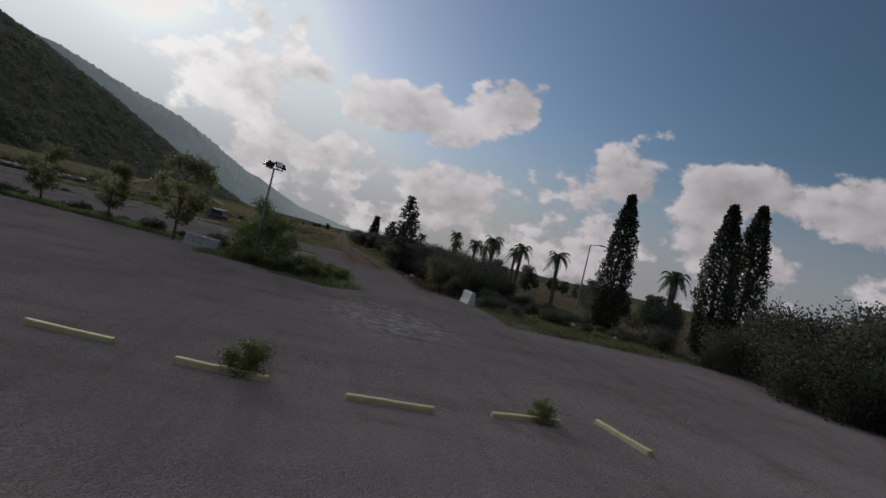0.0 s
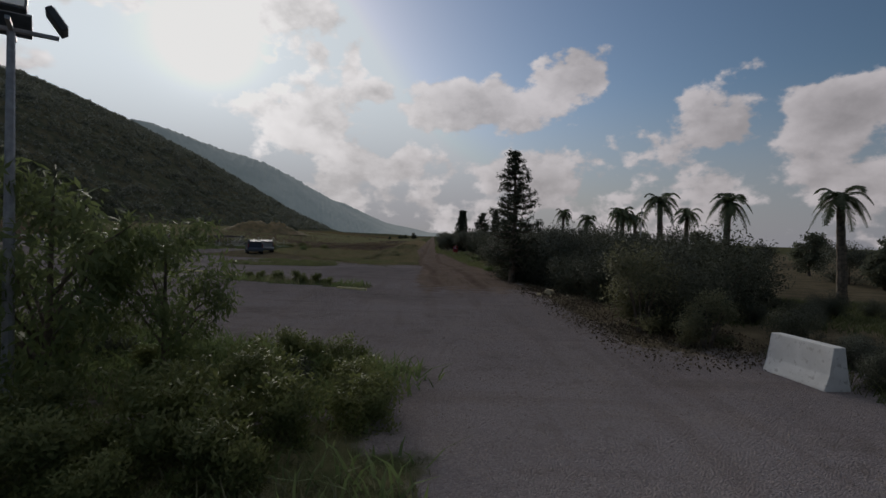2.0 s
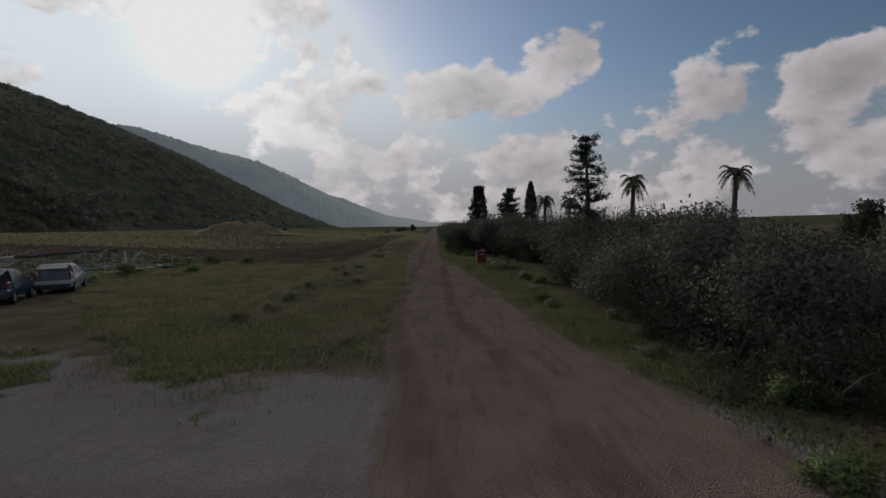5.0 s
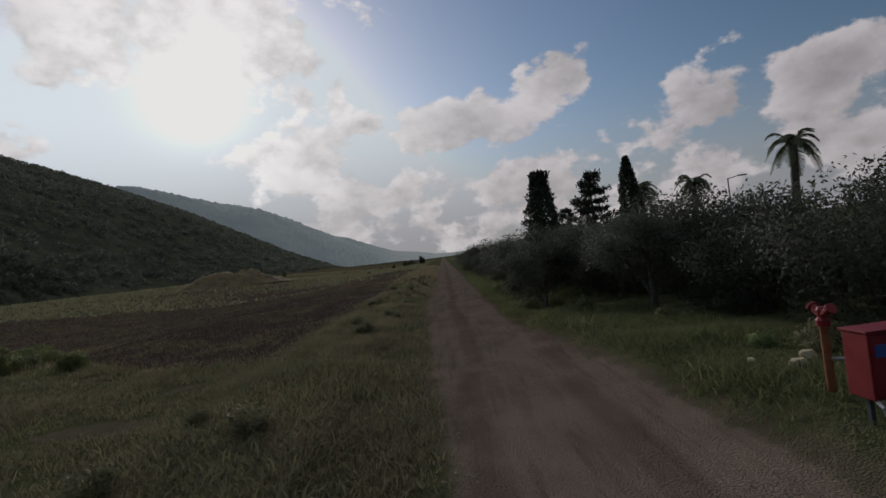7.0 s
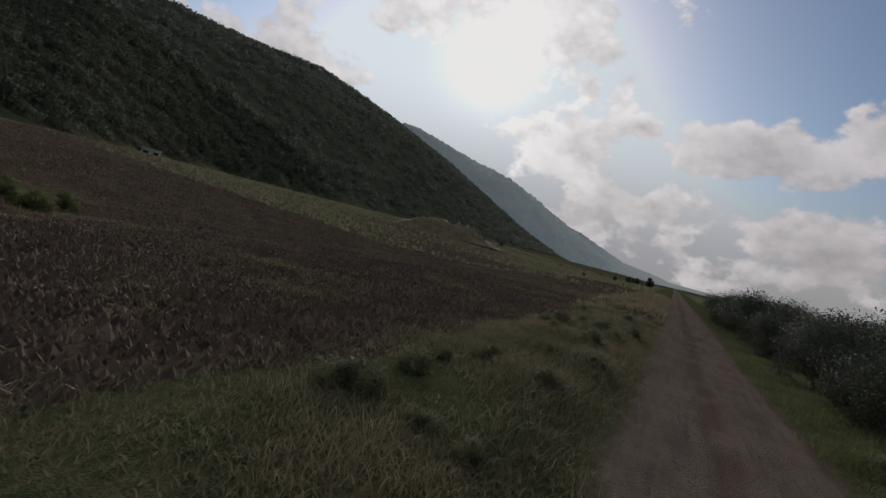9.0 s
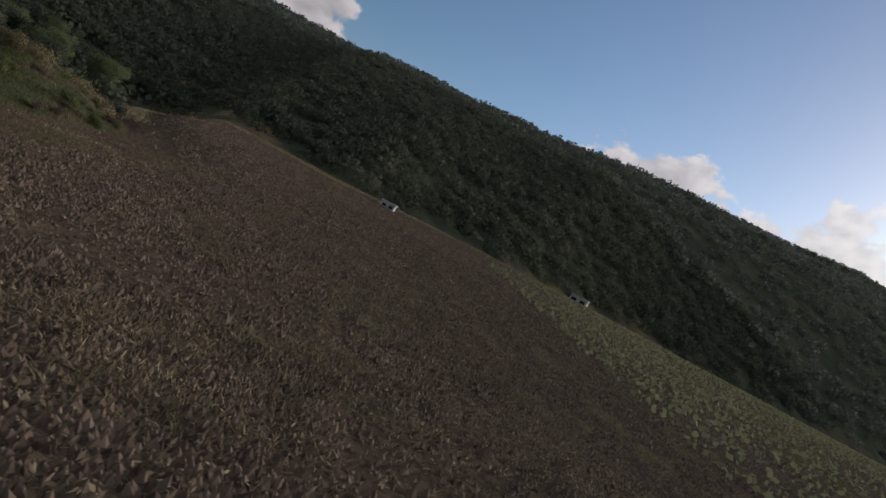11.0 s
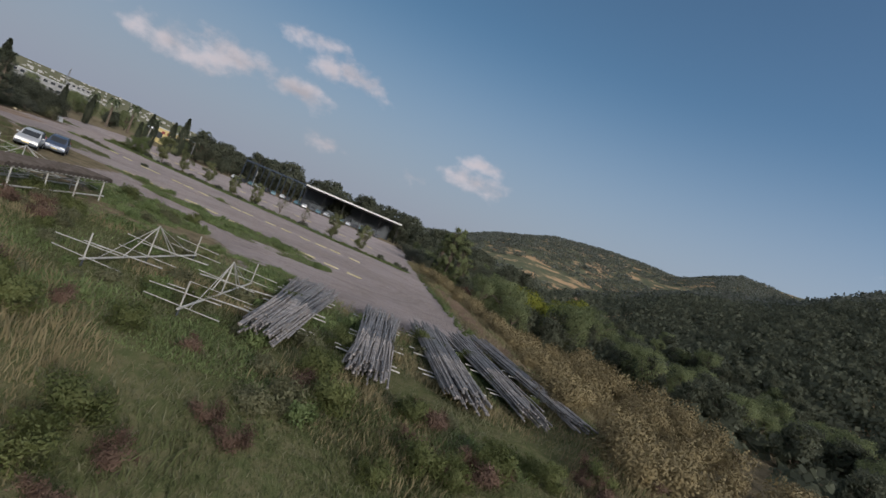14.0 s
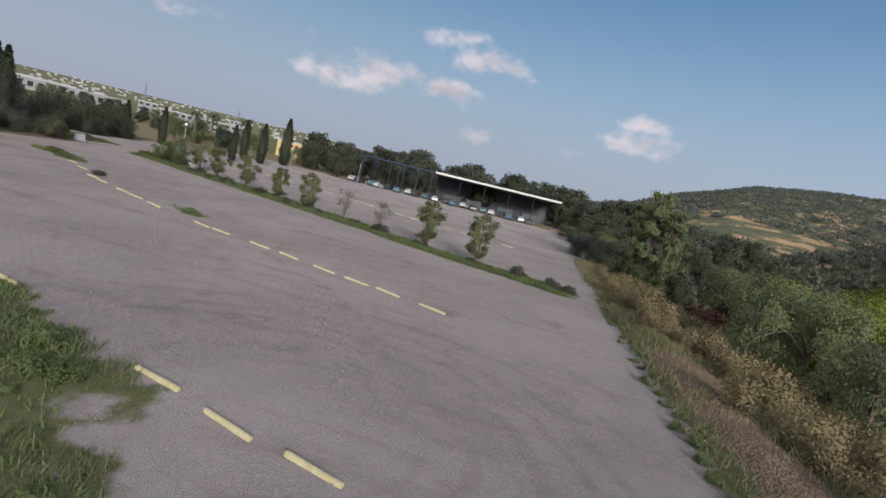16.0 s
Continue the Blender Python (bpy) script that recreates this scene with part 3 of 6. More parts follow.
    plough = n.mix(n.math("MULTIPLY", n.ramp(n.noise(v, 0.03, 3.0), 0.45, 0.6), n.ramp(away.outputs[1], 195.0, 250.0)), plough, (0.17, 0.145, 0.06))
    plough = n.mix(n.math("MULTIPLY", n.ramp(n.noise(v, 6.0, 4.0, 0.8), 0.58, 0.76), 0.3), plough, (0.27, 0.21, 0.14))
    col = n.mix(edge(gravelm), soil, grit)
    col = n.mix(edge(trackm), col, dirt)
    col = n.mix(edge(fieldm), col, plough)
    col = n.mix(n.ramp(n.math("ADD", greenm, n.math("MULTIPLY", ragged, 1.4)), 0.28, 0.8), col, turf)
    rough_field = n.math("MULTIPLY", n.math("MULTIPLY", furrow, 9.0), fieldm)
    relief = n.math("ADD", n.math("ADD", n.math("MULTIPLY", tiny, 0.5), n.math("ADD", n.math("MULTIPLY", pebble.outputs["Distance"], -1.6), n.math("MULTIPLY", loose, 0.4))), n.math("ADD", n.math("MULTIPLY", mid, 0.6), n.math("SUBTRACT", rough_field, n.math("MULTIPLY", n.math("MULTIPLY", rut, trackm), 1.5))))
    return col, relief


GROUND = material("ground", ground_colour, 0.95, matte=0.6, bump=0.8, bump_dist=0.035, specular=0.0)
ground = tagged(new("ground", make_ground()), "gravel car park, dirt track, ploughed field and valley slopes", "ground", kind="structure")
ground.data.materials.append(GROUND)


def rest(x, y, lift=0.0):
    return float(height(np.array([x]), np.array([y]))[0]) + lift


def lumps(x, y, size, rng, flat=0.6, sink=0.25):
    """Small angular lumps of stone or earth lying on the ground: five corners, four faces each."""
    k = len(x)
    s = size * rng.uniform(0.5, 1.5, k)
    z = height(x, y)
    turn = rng.uniform(0, 6.28, k)
    corners = []
    for j in range(4):
        a = turn + j * 1.571 + rng.uniform(-0.5, 0.5, k)
        r = s * rng.uniform(0.6, 1.1, k)
        corners.append(np.stack([x + np.cos(a) * r, y + np.sin(a) * r, z - s * sink], 1))
    off = rng.normal(0, 0.25, (k, 2)) * s[:, None]
    corners.append(np.stack([x + off[:, 0], y + off[:, 1], z + s * flat * rng.uniform(0.5, 1.3, k)], 1))
    v = np.stack(corners, 1).reshape(-1, 3)
    i = np.arange(k)[:, None] * 5
    f = np.concatenate([i + np.array([[a, b, 4]]) for a, b in ((0, 1), (1, 2), (2, 3), (3, 0))])
    return v, f


# ---- foliage ----
def leaves(points, size, rng, long=1.8, droop=0.0, up=0.0):
    """One small bent leaf at each point: arrays of corners and quads."""
    k = len(points)
    a = rng.normal(size=(k, 3))
    a[:, 2] = a[:, 2] * (1 - abs(up)) + up * 2 - droop * 2
    a /= np.linalg.norm(a, axis=1)[:, None]
    b = np.cross(a, rng.normal(size=(k, 3)))
    b /= np.linalg.norm(b, axis=1)[:, None]
    s = size * rng.uniform(0.6, 1.4, (k, 1))
    p = np.asarray(points)
    q = np.stack([p, p + a * s * long * 0.5 + b * s * 0.5, p + a * s * long, p + a * s * long * 0.5 - b * s * 0.5], 1)
    return q.reshape(-1, 3), np.arange(4 * k).reshape(-1, 4)


def rounded(v, f, out, share):
    """Turns quads outwards and bends their normals towards the round of the crown. out: one direction a leaf."""
    q = v.reshape(-1, 4, 3)
    own = np.cross(q[:, 1] - q[:, 0], q[:, 3] - q[:, 0])
    own /= np.linalg.norm(own, axis=1)[:, None] + 1e-9
    back = np.sum(own * out, axis=1) < 0
    f = np.where(back[:, None], f[:, ::-1], f)
    own = np.where(back[:, None], -own, own)
    n = own * (1 - share) + out * share
    n /= np.linalg.norm(n, axis=1)[:, None] + 1e-9
    return f, np.repeat(n, 4, axis=0)


def leaf_mesh(name, points, size, mat, seed, **kw):
    v, f = leaves(points, size, np.random.default_rng(seed), **kw)
    p = np.asarray(points)
    mid = (p.min(0) + p.max(0)) / 2
    out = (p - mid) / (np.ptp(p, axis=0) + 1e-6) + np.array([0, 0, 0.15])
    out /= np.linalg.norm(out, axis=1)[:, None] + 1e-9
    f, normals = rounded(v, f, out, 0.55)
    return fast_mesh(name, v, f, mat, normals=normals)


def clumps(centres, radii, count, rng, hollow=0.55):
    """Points scattered in the outer shells of clumps."""
    w = np.asarray(radii, float) ** 2
    w = w / w.sum()
    which = rng.choice(len(centres), count, p=w)
    d = rng.normal(size=(count, 3))
    d /= np.linalg.norm(d, axis=1)[:, None]
    r = hollow + (1 - hollow) * rng.random((count, 1))
    return np.asarray(centres)[which] + d * r * np.asarray(radii)[which][:, None] * np.array([1, 1, 0.85])


def tube(bm, pts, radii, sides=7):
    """A tapering round limb through points."""
    rings = []
    for i, p in enumerate(pts):
        p = Vector(p)
        nxt = Vector(pts[min(i + 1, len(pts) - 1)])
        prv = Vector(pts[max(i - 1, 0)])
        d = (nxt - prv).normalized()
        u = d.orthogonal().normalized()
        w = d.cross(u)
        rings.append([bm.verts.new(p + (u * math.cos(a) + w * math.sin(a)) * radii[i]) for a in [2 * math.pi * j / sides for j in range(sides)]])
    for r0, r1 in zip(rings, rings[1:]):
        for j in range(sides):
            bm.faces.new((r0[j], r0[(j + 1) % sides], r1[(j + 1) % sides], r1[j]))
    bm.faces.new(rings[0][::-1])
    bm.faces.new(rings[-1])
    return rings


def finish(bm, name, mat, smooth=False):
    bmesh.ops.recalc_face_normals(bm, faces=bm.faces[:])
    me = bpy.data.meshes.new(name)
    bm.to_mesh(me)
    bm.free()
    if smooth:
        me.polygons.foreach_set("use_smooth", np.ones(len(me.polygons), bool))
    me.materials.append(mat)
    return me


def part(name, data, mat, parent, label="", at=None):
    """One mesh object under a thing: data is a bmesh or a mesh."""
    me = finish(data, name, mat) if isinstance(data, bmesh.types.BMesh) else data
    ob = new(name, me)
    ob.parent = parent
    if at is not None:
        ob.matrix_basis = at
    return tagged(ob, label)


def thing(name, label, category, group="", kind=""):
    return tagged(new(name), label, category, group, kind)


def box(bm, size, at=(0, 0, 0), turn=0.0, bevel=0.0, m=None):
    """A box with its middle at a place, its edges bevelled."""
    made = bmesh.ops.create_cube(bm, size=1.0)["verts"]
    mat = (m or Matrix()) @ Matrix.Translation(at) @ Matrix.Rotation(radians(turn), 4, "Z") @ Matrix.Diagonal((*size, 1))
    bmesh.ops.transform(bm, matrix=mat, verts=made)
    if bevel:
        edges = list({e for v in made for e in v.link_edges})
        bmesh.ops.bevel(bm, geom=edges, offset=bevel, segments=2, affect="EDGES", profile=0.6)
    return bm


def boxed(size, at=(0, 0, 0), turn=0.0, bevel=0.0, m=None):
    return box(bmesh.new(), size, at, turn, bevel, m)


def tree(name, label, seed, tall, trunk_r, spread_r, bare, mat, count, leaf, bark=BARK, limbs=7, shape=1.0, droop=0.0, hollow=0.35, long=1.8, split=False, oval=0):
    """A broad-leaved tree: a forked trunk, limbs and clumps of leaves with gaps."""
    rng = np.random.default_rng(seed)
    root = thing(name, label, "tree")
    bm = bmesh.new()
    lean = rng.uniform(-0.06, 0.06, 2) * tall
    tops, rad = [], []
    mid = Vector((lean[0] * 0.4, lean[1] * 0.4, bare))
    tube(bm, [(0, 0, -0.15), (lean[0] * 0.2, lean[1] * 0.2, bare * 0.55), mid, (lean[0], lean[1], tall * 0.82)],
         [trunk_r * 1.25, trunk_r, trunk_r * 0.85, trunk_r * 0.25], 8)
    for i in range(limbs):
        a = 2 * math.pi * i / limbs + rng.uniform(-0.3, 0.3)
        h = bare + (tall * 0.62 - bare) * rng.uniform(0.0, 0.75)
        reach = spread_r * rng.uniform(0.55, 0.95)
        end = Vector((math.cos(a) * reach, math.sin(a) * reach, min(tall * 0.9, h + (tall - bare) * rng.uniform(0.2, 0.42) * shape)))
        start = Vector((lean[0] * h / tall, lean[1] * h / tall, h * 0.9))
        bend = start.lerp(end, 0.5) + Vector((0, 0, reach * 0.12))
        limb = bmesh.new() if split else bm
        tube(limb, [start, bend, end], [trunk_r * 0.5, trunk_r * 0.3, trunk_r * 0.1], 5)
        if split:
            part("limb", limb, bark, root)
        for k in range(3):
            p = bend.lerp(end, rng.uniform(0.2, 1.15)) + Vector(rng.normal(0, spread_r * 0.16, 3))
            tops.append(p)
            rad.append(spread_r * rng.uniform(0.22, 0.42))
    for k in range(limbs):
        tops.append(Vector((rng.normal(lean[0], spread_r * 0.3), rng.normal(lean[1], spread_r * 0.3), tall - spread_r * rng.uniform(0.25, 0.8))))
        rad.append(spread_r * rng.uniform(0.22, 0.4))
    if oval:
        # a full crown: many small clumps through one uneven egg shape
        tops, rad = [], []
        for k in range(oval):
            up, a = rng.uniform(-0.95, 0.95), rng.uniform(0, 6.283)
            r = spread_r * (0.85 + 0.15 * math.sin(3 * a + seed)) * math.sqrt((1 - abs(up) ** 2.6) * rng.uniform(0.15, 1.0))
            tops.append(Vector((math.cos(a) * r + lean[0] * 0.6, math.sin(a) * r + lean[1] * 0.6, (bare + tall) / 2 + up * (tall - bare) * 0.48)))
            rad.append(spread_r * rng.uniform(0.2, 0.38))
    part("trunk", bm, bark, root)
    pts = clumps([tuple(t) for t in tops], rad, count, rng, hollow)
    part("crown", leaf_mesh("crown", pts, leaf, mat, seed + 1, droop=droop, long=long), mat, root)
    return root


def bush(name, label, seed, tall, wide, mat, count, leaf, category="bush", hollow=0.45, droop=0.0, stems=True, long=1.8, up=0.0):
    """A bush that is leafy down to the ground."""
    rng = np.random.default_rng(seed)
    root = thing(name, label, category)
    c, r = [], []
    for k in range(13):
        a, d = rng.uniform(0, 6.28), wide * math.sqrt(rng.random()) * 0.62
        h = tall * rng.uniform(0.18, 0.8) * (1 - 0.35 * d / wide)
        c.append((math.cos(a) * d, math.sin(a) * d, h))
        r.append(min(tall, wide) * rng.uniform(0.28, 0.48))
    for k in range(5):
        a, d = rng.uniform(0, 6.28), wide * rng.uniform(0.2, 0.6)
        c.append((math.cos(a) * d, math.sin(a) * d, tall * 0.12))
        r.append(min(tall, wide) * rng.uniform(0.2, 0.3))
    pts = clumps(c, r, count, rng, hollow)
    pts = pts[pts[:, 2] > 0.03]
    if stems:
        bm = bmesh.new()
        for k in range(6):
            x, y, z = c[k]
            tube(bm, [(x * 0.15, y * 0.15, -0.1), (x * 0.5, y * 0.5, z * 0.5), (x, y, z)], [0.05 * tall / 2.5, 0.035, 0.012], 5)
        part("stem", bm, BARK, root)
    part("foliage", leaf_mesh("foliage", pts, leaf, mat, seed + 1, droop=droop, long=long, up=up), mat, root)
    return root


def column(name, label, seed, tall, wide, count, leaf, mat=DARK_GREEN, top=0.12):
    """An upright cypress: a dense spindle with an uneven outline."""
    rng = np.random.default_rng(seed)
    root = thing(name, label, "tree")
    bm = bmesh.new()
    tube(bm, [(0, 0, -0.2), (0, 0, tall * 0.5), (0, 0, tall * 0.93)], [wide * 0.16, wide * 0.09, 0.02], 7)
    part("trunk", bm, BARK, root)
    h = rng.random(count) ** 0.9
    prof = np.interp(h, [0, 0.06, 0.3, 0.6, 0.85, 1.0], [0.55, 0.8, 1.0, 0.86, 0.5, top])
    a = rng.uniform(0, 2 * math.pi, count)
    lobe = 1 + 0.16 * np.sin(a * 3 + h * 9 + seed) + 0.12 * np.sin(a * 5 - h * 23) + 0.1 * np.sin(h * 60 + a * 2)
    r = wide * prof * lobe * np.sqrt(rng.uniform(0.35, 1.0, count))
    pts = np.stack([r * np.cos(a), r * np.sin(a), 0.12 + h * (tall - 0.3)], 1)
    part("crown", leaf_mesh("crown", pts, leaf, mat, seed, long=2.4, up=0.55), mat, root)
    return root


def conifer(name, label, seed, tall, wide, whorls, count, leaf, mat=DARK_GREEN):
    """A tall conifer with separate, upturned boughs and sky between them."""
    rng = np.random.default_rng(seed)
    root = thing(name, label, "tree")
    bm = bmesh.new()
    tube(bm, [(0, 0, -0.2), (0.1, 0, tall * 0.5), (0, 0.1, tall * 0.97)], [tall * 0.028, tall * 0.017, 0.02], 8)
    c, r = [], []
    for w in range(whorls):
        h = tall * (0.12 + 0.86 * w / whorls)
        reach = wide * np.interp(h / tall, [0.1, 0.3, 0.5, 0.65, 0.8, 0.93, 1.0], [1.1, 1.08, 0.98, 0.64, 0.44, 0.34, 0.1]) * rng.uniform(0.7, 1.15)
        for k in range(5):
            a = rng.uniform(0, 6.28)
            L = reach * rng.uniform(0.6, 1.1)
            end = (math.cos(a) * L, math.sin(a) * L, h + L * 0.12)
            bough = bmesh.new()
            tube(bough, [(0, 0, h), (end[0] * 0.5, end[1] * 0.5, h - 0.05 * L), end], [0.06, 0.04, 0.012], 4)
            part("bough", bough, BARK, root)
            for s in np.linspace(0.3, 1.05, 5):
                c.append((end[0] * s + rng.normal(0, 0.1), end[1] * s + rng.normal(0, 0.1), h + L * 0.12 * s * s + rng.normal(0, 0.08)))
                r.append(rng.uniform(0.13, 0.30) * wide / 2.0)
    part("trunk", bm, BARK, root)
    pts = clumps(c, r, count, rng, 0.1)
    part("crown", leaf_mesh("crown", pts, leaf, mat, seed, long=2.2), mat, root)
    return root


def palm(name, label, seed, tall, reach, fronds=18, mat=PALM_LEAF):
    """A feather palm: a ringed trunk and arching fronds, each with its leaflets."""
    rng = np.random.default_rng(seed)
    root = thing(name, label, "palm tree")
    bm = bmesh.new()
    pts, rad = [], []
    for i in range(14):
        u = i / 13
        pts.append((0.15 * math.sin(u * 2 + seed), 0.1 * u, u * tall - 0.2 * (i == 0)))
        rad.append((0.24 - 0.08 * u) * (1.08 if i % 2 else 0.96))
    tube(bm, pts, rad, 8)
    part("trunk", bm, BARK, root)
    top = Vector(pts[-1])
    for i in range(fronds):
        a = 2.4 * i + rng.uniform(-0.2, 0.2)
        rise = 1.75 - 1.75 * i / fronds
        L = reach * rng.uniform(0.85, 1.1)
        side = Vector((math.cos(a), math.sin(a), 0))
        cross = Vector((-math.sin(a), math.cos(a), 0))
        vs, fs = [], []
        steps = 16
        rib = []
        for s in range(steps + 1):
            u = s / steps
            rib.append(top + side * (L * (u * 0.88 - 0.16 * u * u)) + Vector((0, 0, L * (0.80 * rise * u - 1.12 * u * u))))
        for s in range(1, steps):
            w = 0.42 * reach / 2.2 * math.sin(math.pi * min(1, 0.12 + 0.88 * s / steps)) ** 0.6
            fwd = (rib[s + 1] - rib[s - 1]).normalized()
            for sg in (-1, 1):
                for half in (0.0, 0.5):
                    p = rib[s].lerp(rib[s + 1], half)
                    tip = p + cross * sg * w + fwd * w * 0.55 - Vector((0, 0, w * rng.uniform(0.25, 0.6)))
                    b = len(vs)
                    vs += [p - fwd * 0.035, p + fwd * 0.035, tip + fwd * 0.012, tip - fwd * 0.012]
                    fs.append((b, b + 1, b + 2, b + 3))
            b = len(vs)
            vs += [rib[s] + cross * 0.02, rib[s] - cross * 0.02, rib[s + 1] - cross * 0.015, rib[s + 1] + cross * 0.015]
            fs.append((b, b + 1, b + 2, b + 3))
        part("frond", fast_mesh("frond", [tuple(v) for v in vs], fs, mat), mat, root)
    return root


def set_at(ob, x, y, turn=0.0, scale=1.0, lift=-0.03, z=None):
    ob.matrix_basis = pose(x, y, (rest(x, y) if z is None else z) + lift, 0, 0, turn) @ Matrix.Scale(scale, 4)
    return ob


def again(ob, x, y, turn=0.0, scale=1.0, lift=-0.03, label="", z=None):
    """A copy of a thing with another place, turn and size."""
    m = pose(x, y, (rest(x, y) if z is None else z) + lift, 0, 0, turn)
    keep = ob.scale.copy()
    ob.scale = (scale, scale, scale)
    c = copy_thing(ob, m)
    ob.scale = keep
    if label:
        c["label"] = label
    return c

# ---- hedge and trees to the right of the track ----
hedge = [bush("hedge_bush", "dense dark grey-green hedge bush beside the dirt track", 20 + i, 3.0, 2.3, m, 9500, 0.043, long=2.3, hollow=0.25) for i, m in enumerate((GREY_GREEN, OLIVE_LEAF, GREY_GREEN))]
light_bush = set_at(bush("tamarisk_bush", "feathery light green tamarisk bush at the hedge's end", 24, 3.3, 1.8, DULL_LEAF, 6500, 0.045, long=2.6, up=0.2, hollow=0.15), 8.0, 39.6)
again(light_bush, 8.8, 37.4, 90, 0.6)
for h, (x, y) in zip(hedge, ((9.4, 39.5), (10.2, 43.0), (9.8, 47.5))):
    tagged(h, group="hedge along the track")
    set_at(h, x, y, 20, 1.0)
rh = np.random.default_rng(5)
for row, (off, big) in enumerate(((0.0, 1.0), (3.2, 1.15), (6.8, 1.25))):
    y = 36.0 + row
    while y < 190:
        x = np.interp(y, [36, 52, 66, 76, 92, 101, 107, 118, 150, 190], [9.1, 8.7, 8.4, 8.3, 9.8, 8.2, 5.9, 5.1, 4.6, 4.2]) + off + rh.uniform(-0.5, 0.5)
        s = big * rh.uniform(0.72, 1.3) * np.interp(y, [36, 60, 90, 110, 125, 190], [1.05, 1.15, 1.0, 1.1, 1.2, 1.15])
        s = min(s, 1.45)
        if not (row == 0 and (y < 50 or 103 < y < 125) or row == 1 and y < 40.5 or row == 2 and y < 47):
            again(hedge[int(rh.integers(3))], x, y, float(rh.uniform(0, 360)), float(s))
        y += 2.6 * s * (1 + 0.12 * row) * (1.0 if y < 130 else 1.5)

big_conifer = set_at(conifer("conifer", "tall dark conifer with open upturned boughs by the track", 3, 8.6, 1.95, 20, 26000, 0.045), 6.4, 56.1)
mid_conifer = set_at(conifer("conifer", "bushy dark pine behind the hedge", 9, 6.6, 2.0, 11, 9000, 0.085), 10.8, 125.1, 0, 1.22)
again(mid_conifer, 13.0, 141.0, 60, 1.0)
set_at(conifer("conifer", "tall wispy dark conifer behind the hedge", 13, 9.2, 2.3, 17, 15000, 0.06), 12.1, 95.9)
cyp = set_at(column("cypress", "tall narrow dark green cypress at the car park edge", 4, 10.4, 1.15, 14000, 0.085), 20.8, 36.2, 0, 1.05)
again(cyp, 27.0, 32.8, 40, 1.11)
again(cyp, 29.8, 33.2, 80, 1.17)
again(cyp, 13.65, 124.9, 120, 0.82, label="slender dark cypress rising above the hedge")
wide_cyp = set_at(column("cypress", "broad dark green cypress with a blunt top", 6, 6.9, 1.1, 11000, 0.085, top=0.42), 6.9, 123.7, 0, 1.16)

for k in range(44):
    x, y = rh.uniform(10.4, 21.0), rh.uniform(30.0, 47.0)
    if x < 11.5 and y > 36:
        continue
    again(hedge[k % 3], x, y, k * 49.0, float(rh.uniform(0.22, 0.42)), label="low dark green bush beside the hedge's end")

palm_a = set_at(palm("palm_tree", "feather palm with arching grey-green fronds behind the hedge", 2, 5.3, 1.75, fronds=16), 21.6, 48.7)
for x, y, z, t in ((18.5, 62.0, 5.9, 40), (20.2, 56.2, 5.5, 100), (27.7, 127.7, 8.2, 150), (18.7, 125.9, 5.9, 200), (30.0, 42.0, 5.6, 260), (17.6, 67.5, 5.2, 300),
                   (20.0, 70.5, 5.0, 20), (24.0, 69.0, 5.4, 70), (16.5, 74.0, 4.8, 110), (16.5, 130.0, 6.2, 140), (35.0, 117.0, 8.0, 170), (34, 47, 6.0, 80)):
    again(palm_a, x, y, t, z / 5.3)

olive = set_at(tree("olive_tree", "grey-green olive tree with a gnarled forked trunk beside the track", 17, 3.2, 0.12, 1.75, 0.35, OLIVE_LEAF, 13000, 0.042, hollow=0.25, limbs=9, long=2.6, split=True), 3.6, 109.4)
for x, y, t, k in ((4.1, 113.6, 80, 1.0), (4.2, 117.6, 150, 1.1), (4.4, 121.8, 220, 1.05), (6.6, 105.4, 300, 1.1), (7.2, 110.5, 40, 1.2), (7.4, 115.5, 120, 1.2), (7.6, 120.0, 190, 1.2)):
    again(olive, x, y, t, k)

# ---- young trees and bushes of the planted strip ----
young = set_at(tree("young_tree", "slim young street tree with a light oval crown", 12, 4.0, 0.07, 1.4, 0.9, YOUNG_LEAF, 5200, 0.075, hollow=0.2, split=True, oval=34), -10.1, 34.4, 0, 1.35)
(sx0, sy0), (sx1, sy1) = STRIP
full = set_at(tree("young_tree", "young street tree with a dense oval light green crown", 18, 3.9, 0.06, 1.3, 0.5, YOUNG_LEAF, 6500, 0.07, hollow=0.15, limbs=10, split=True, oval=46), -46.2, 50.2, 30, 1.2)
again(full, -51.8, 52.0, 150, 1.22)
again(full, -26.4, 42.4, 250, 0.98)
again(full, -31.0, 44.2, 310, 1.08)
twiggy = set_at(tree("young_tree", "thin young tree with bare twigs and few leaves", 22, 3.6, 0.05, 1.1, 0.5, DULL_LEAF, 900, 0.06, hollow=0.1, limbs=13, shape=1.5, split=True), -36.2, 46.2)
again(twiggy, -40.8, 47.8, 120, 0.95)
for x, k, t in ((-15.6, 1.0, 40), (-20.8, 1.05, 80)):
    again(young, x, sy0 + (x - sx0) * (sy1 - sy0) / (sx1 - sx0) - 0.3, t, k)
shrub = set_at(bush("strip_shrub", "loose green shrub in the planted strip", 31, 2.6, 1.5, LIGHT_GREEN, 2600, 0.06, droop=0.3), -5.8, 33.6, 0, 0.6)
droopy = set_at(tree("young_tree", "small bushy tree with long drooping green leaves beside the mast", 14, 4.0, 0.08, 1.7, 0.5, LIGHT_GREEN, 4600, 0.055, droop=0.6, hollow=0.25, limbs=10, long=3.6, split=True), -4.9, 32.2)
again(droopy, -3.7, 33.6, 140, 0.8)
again(hedge[0], 7.6, 56.7, 40, 1.15)
again(hedge[2], 6.6, 57.8, 150, 1.1)
again(hedge[0], 8.2, 54.6, 200, 1.05)
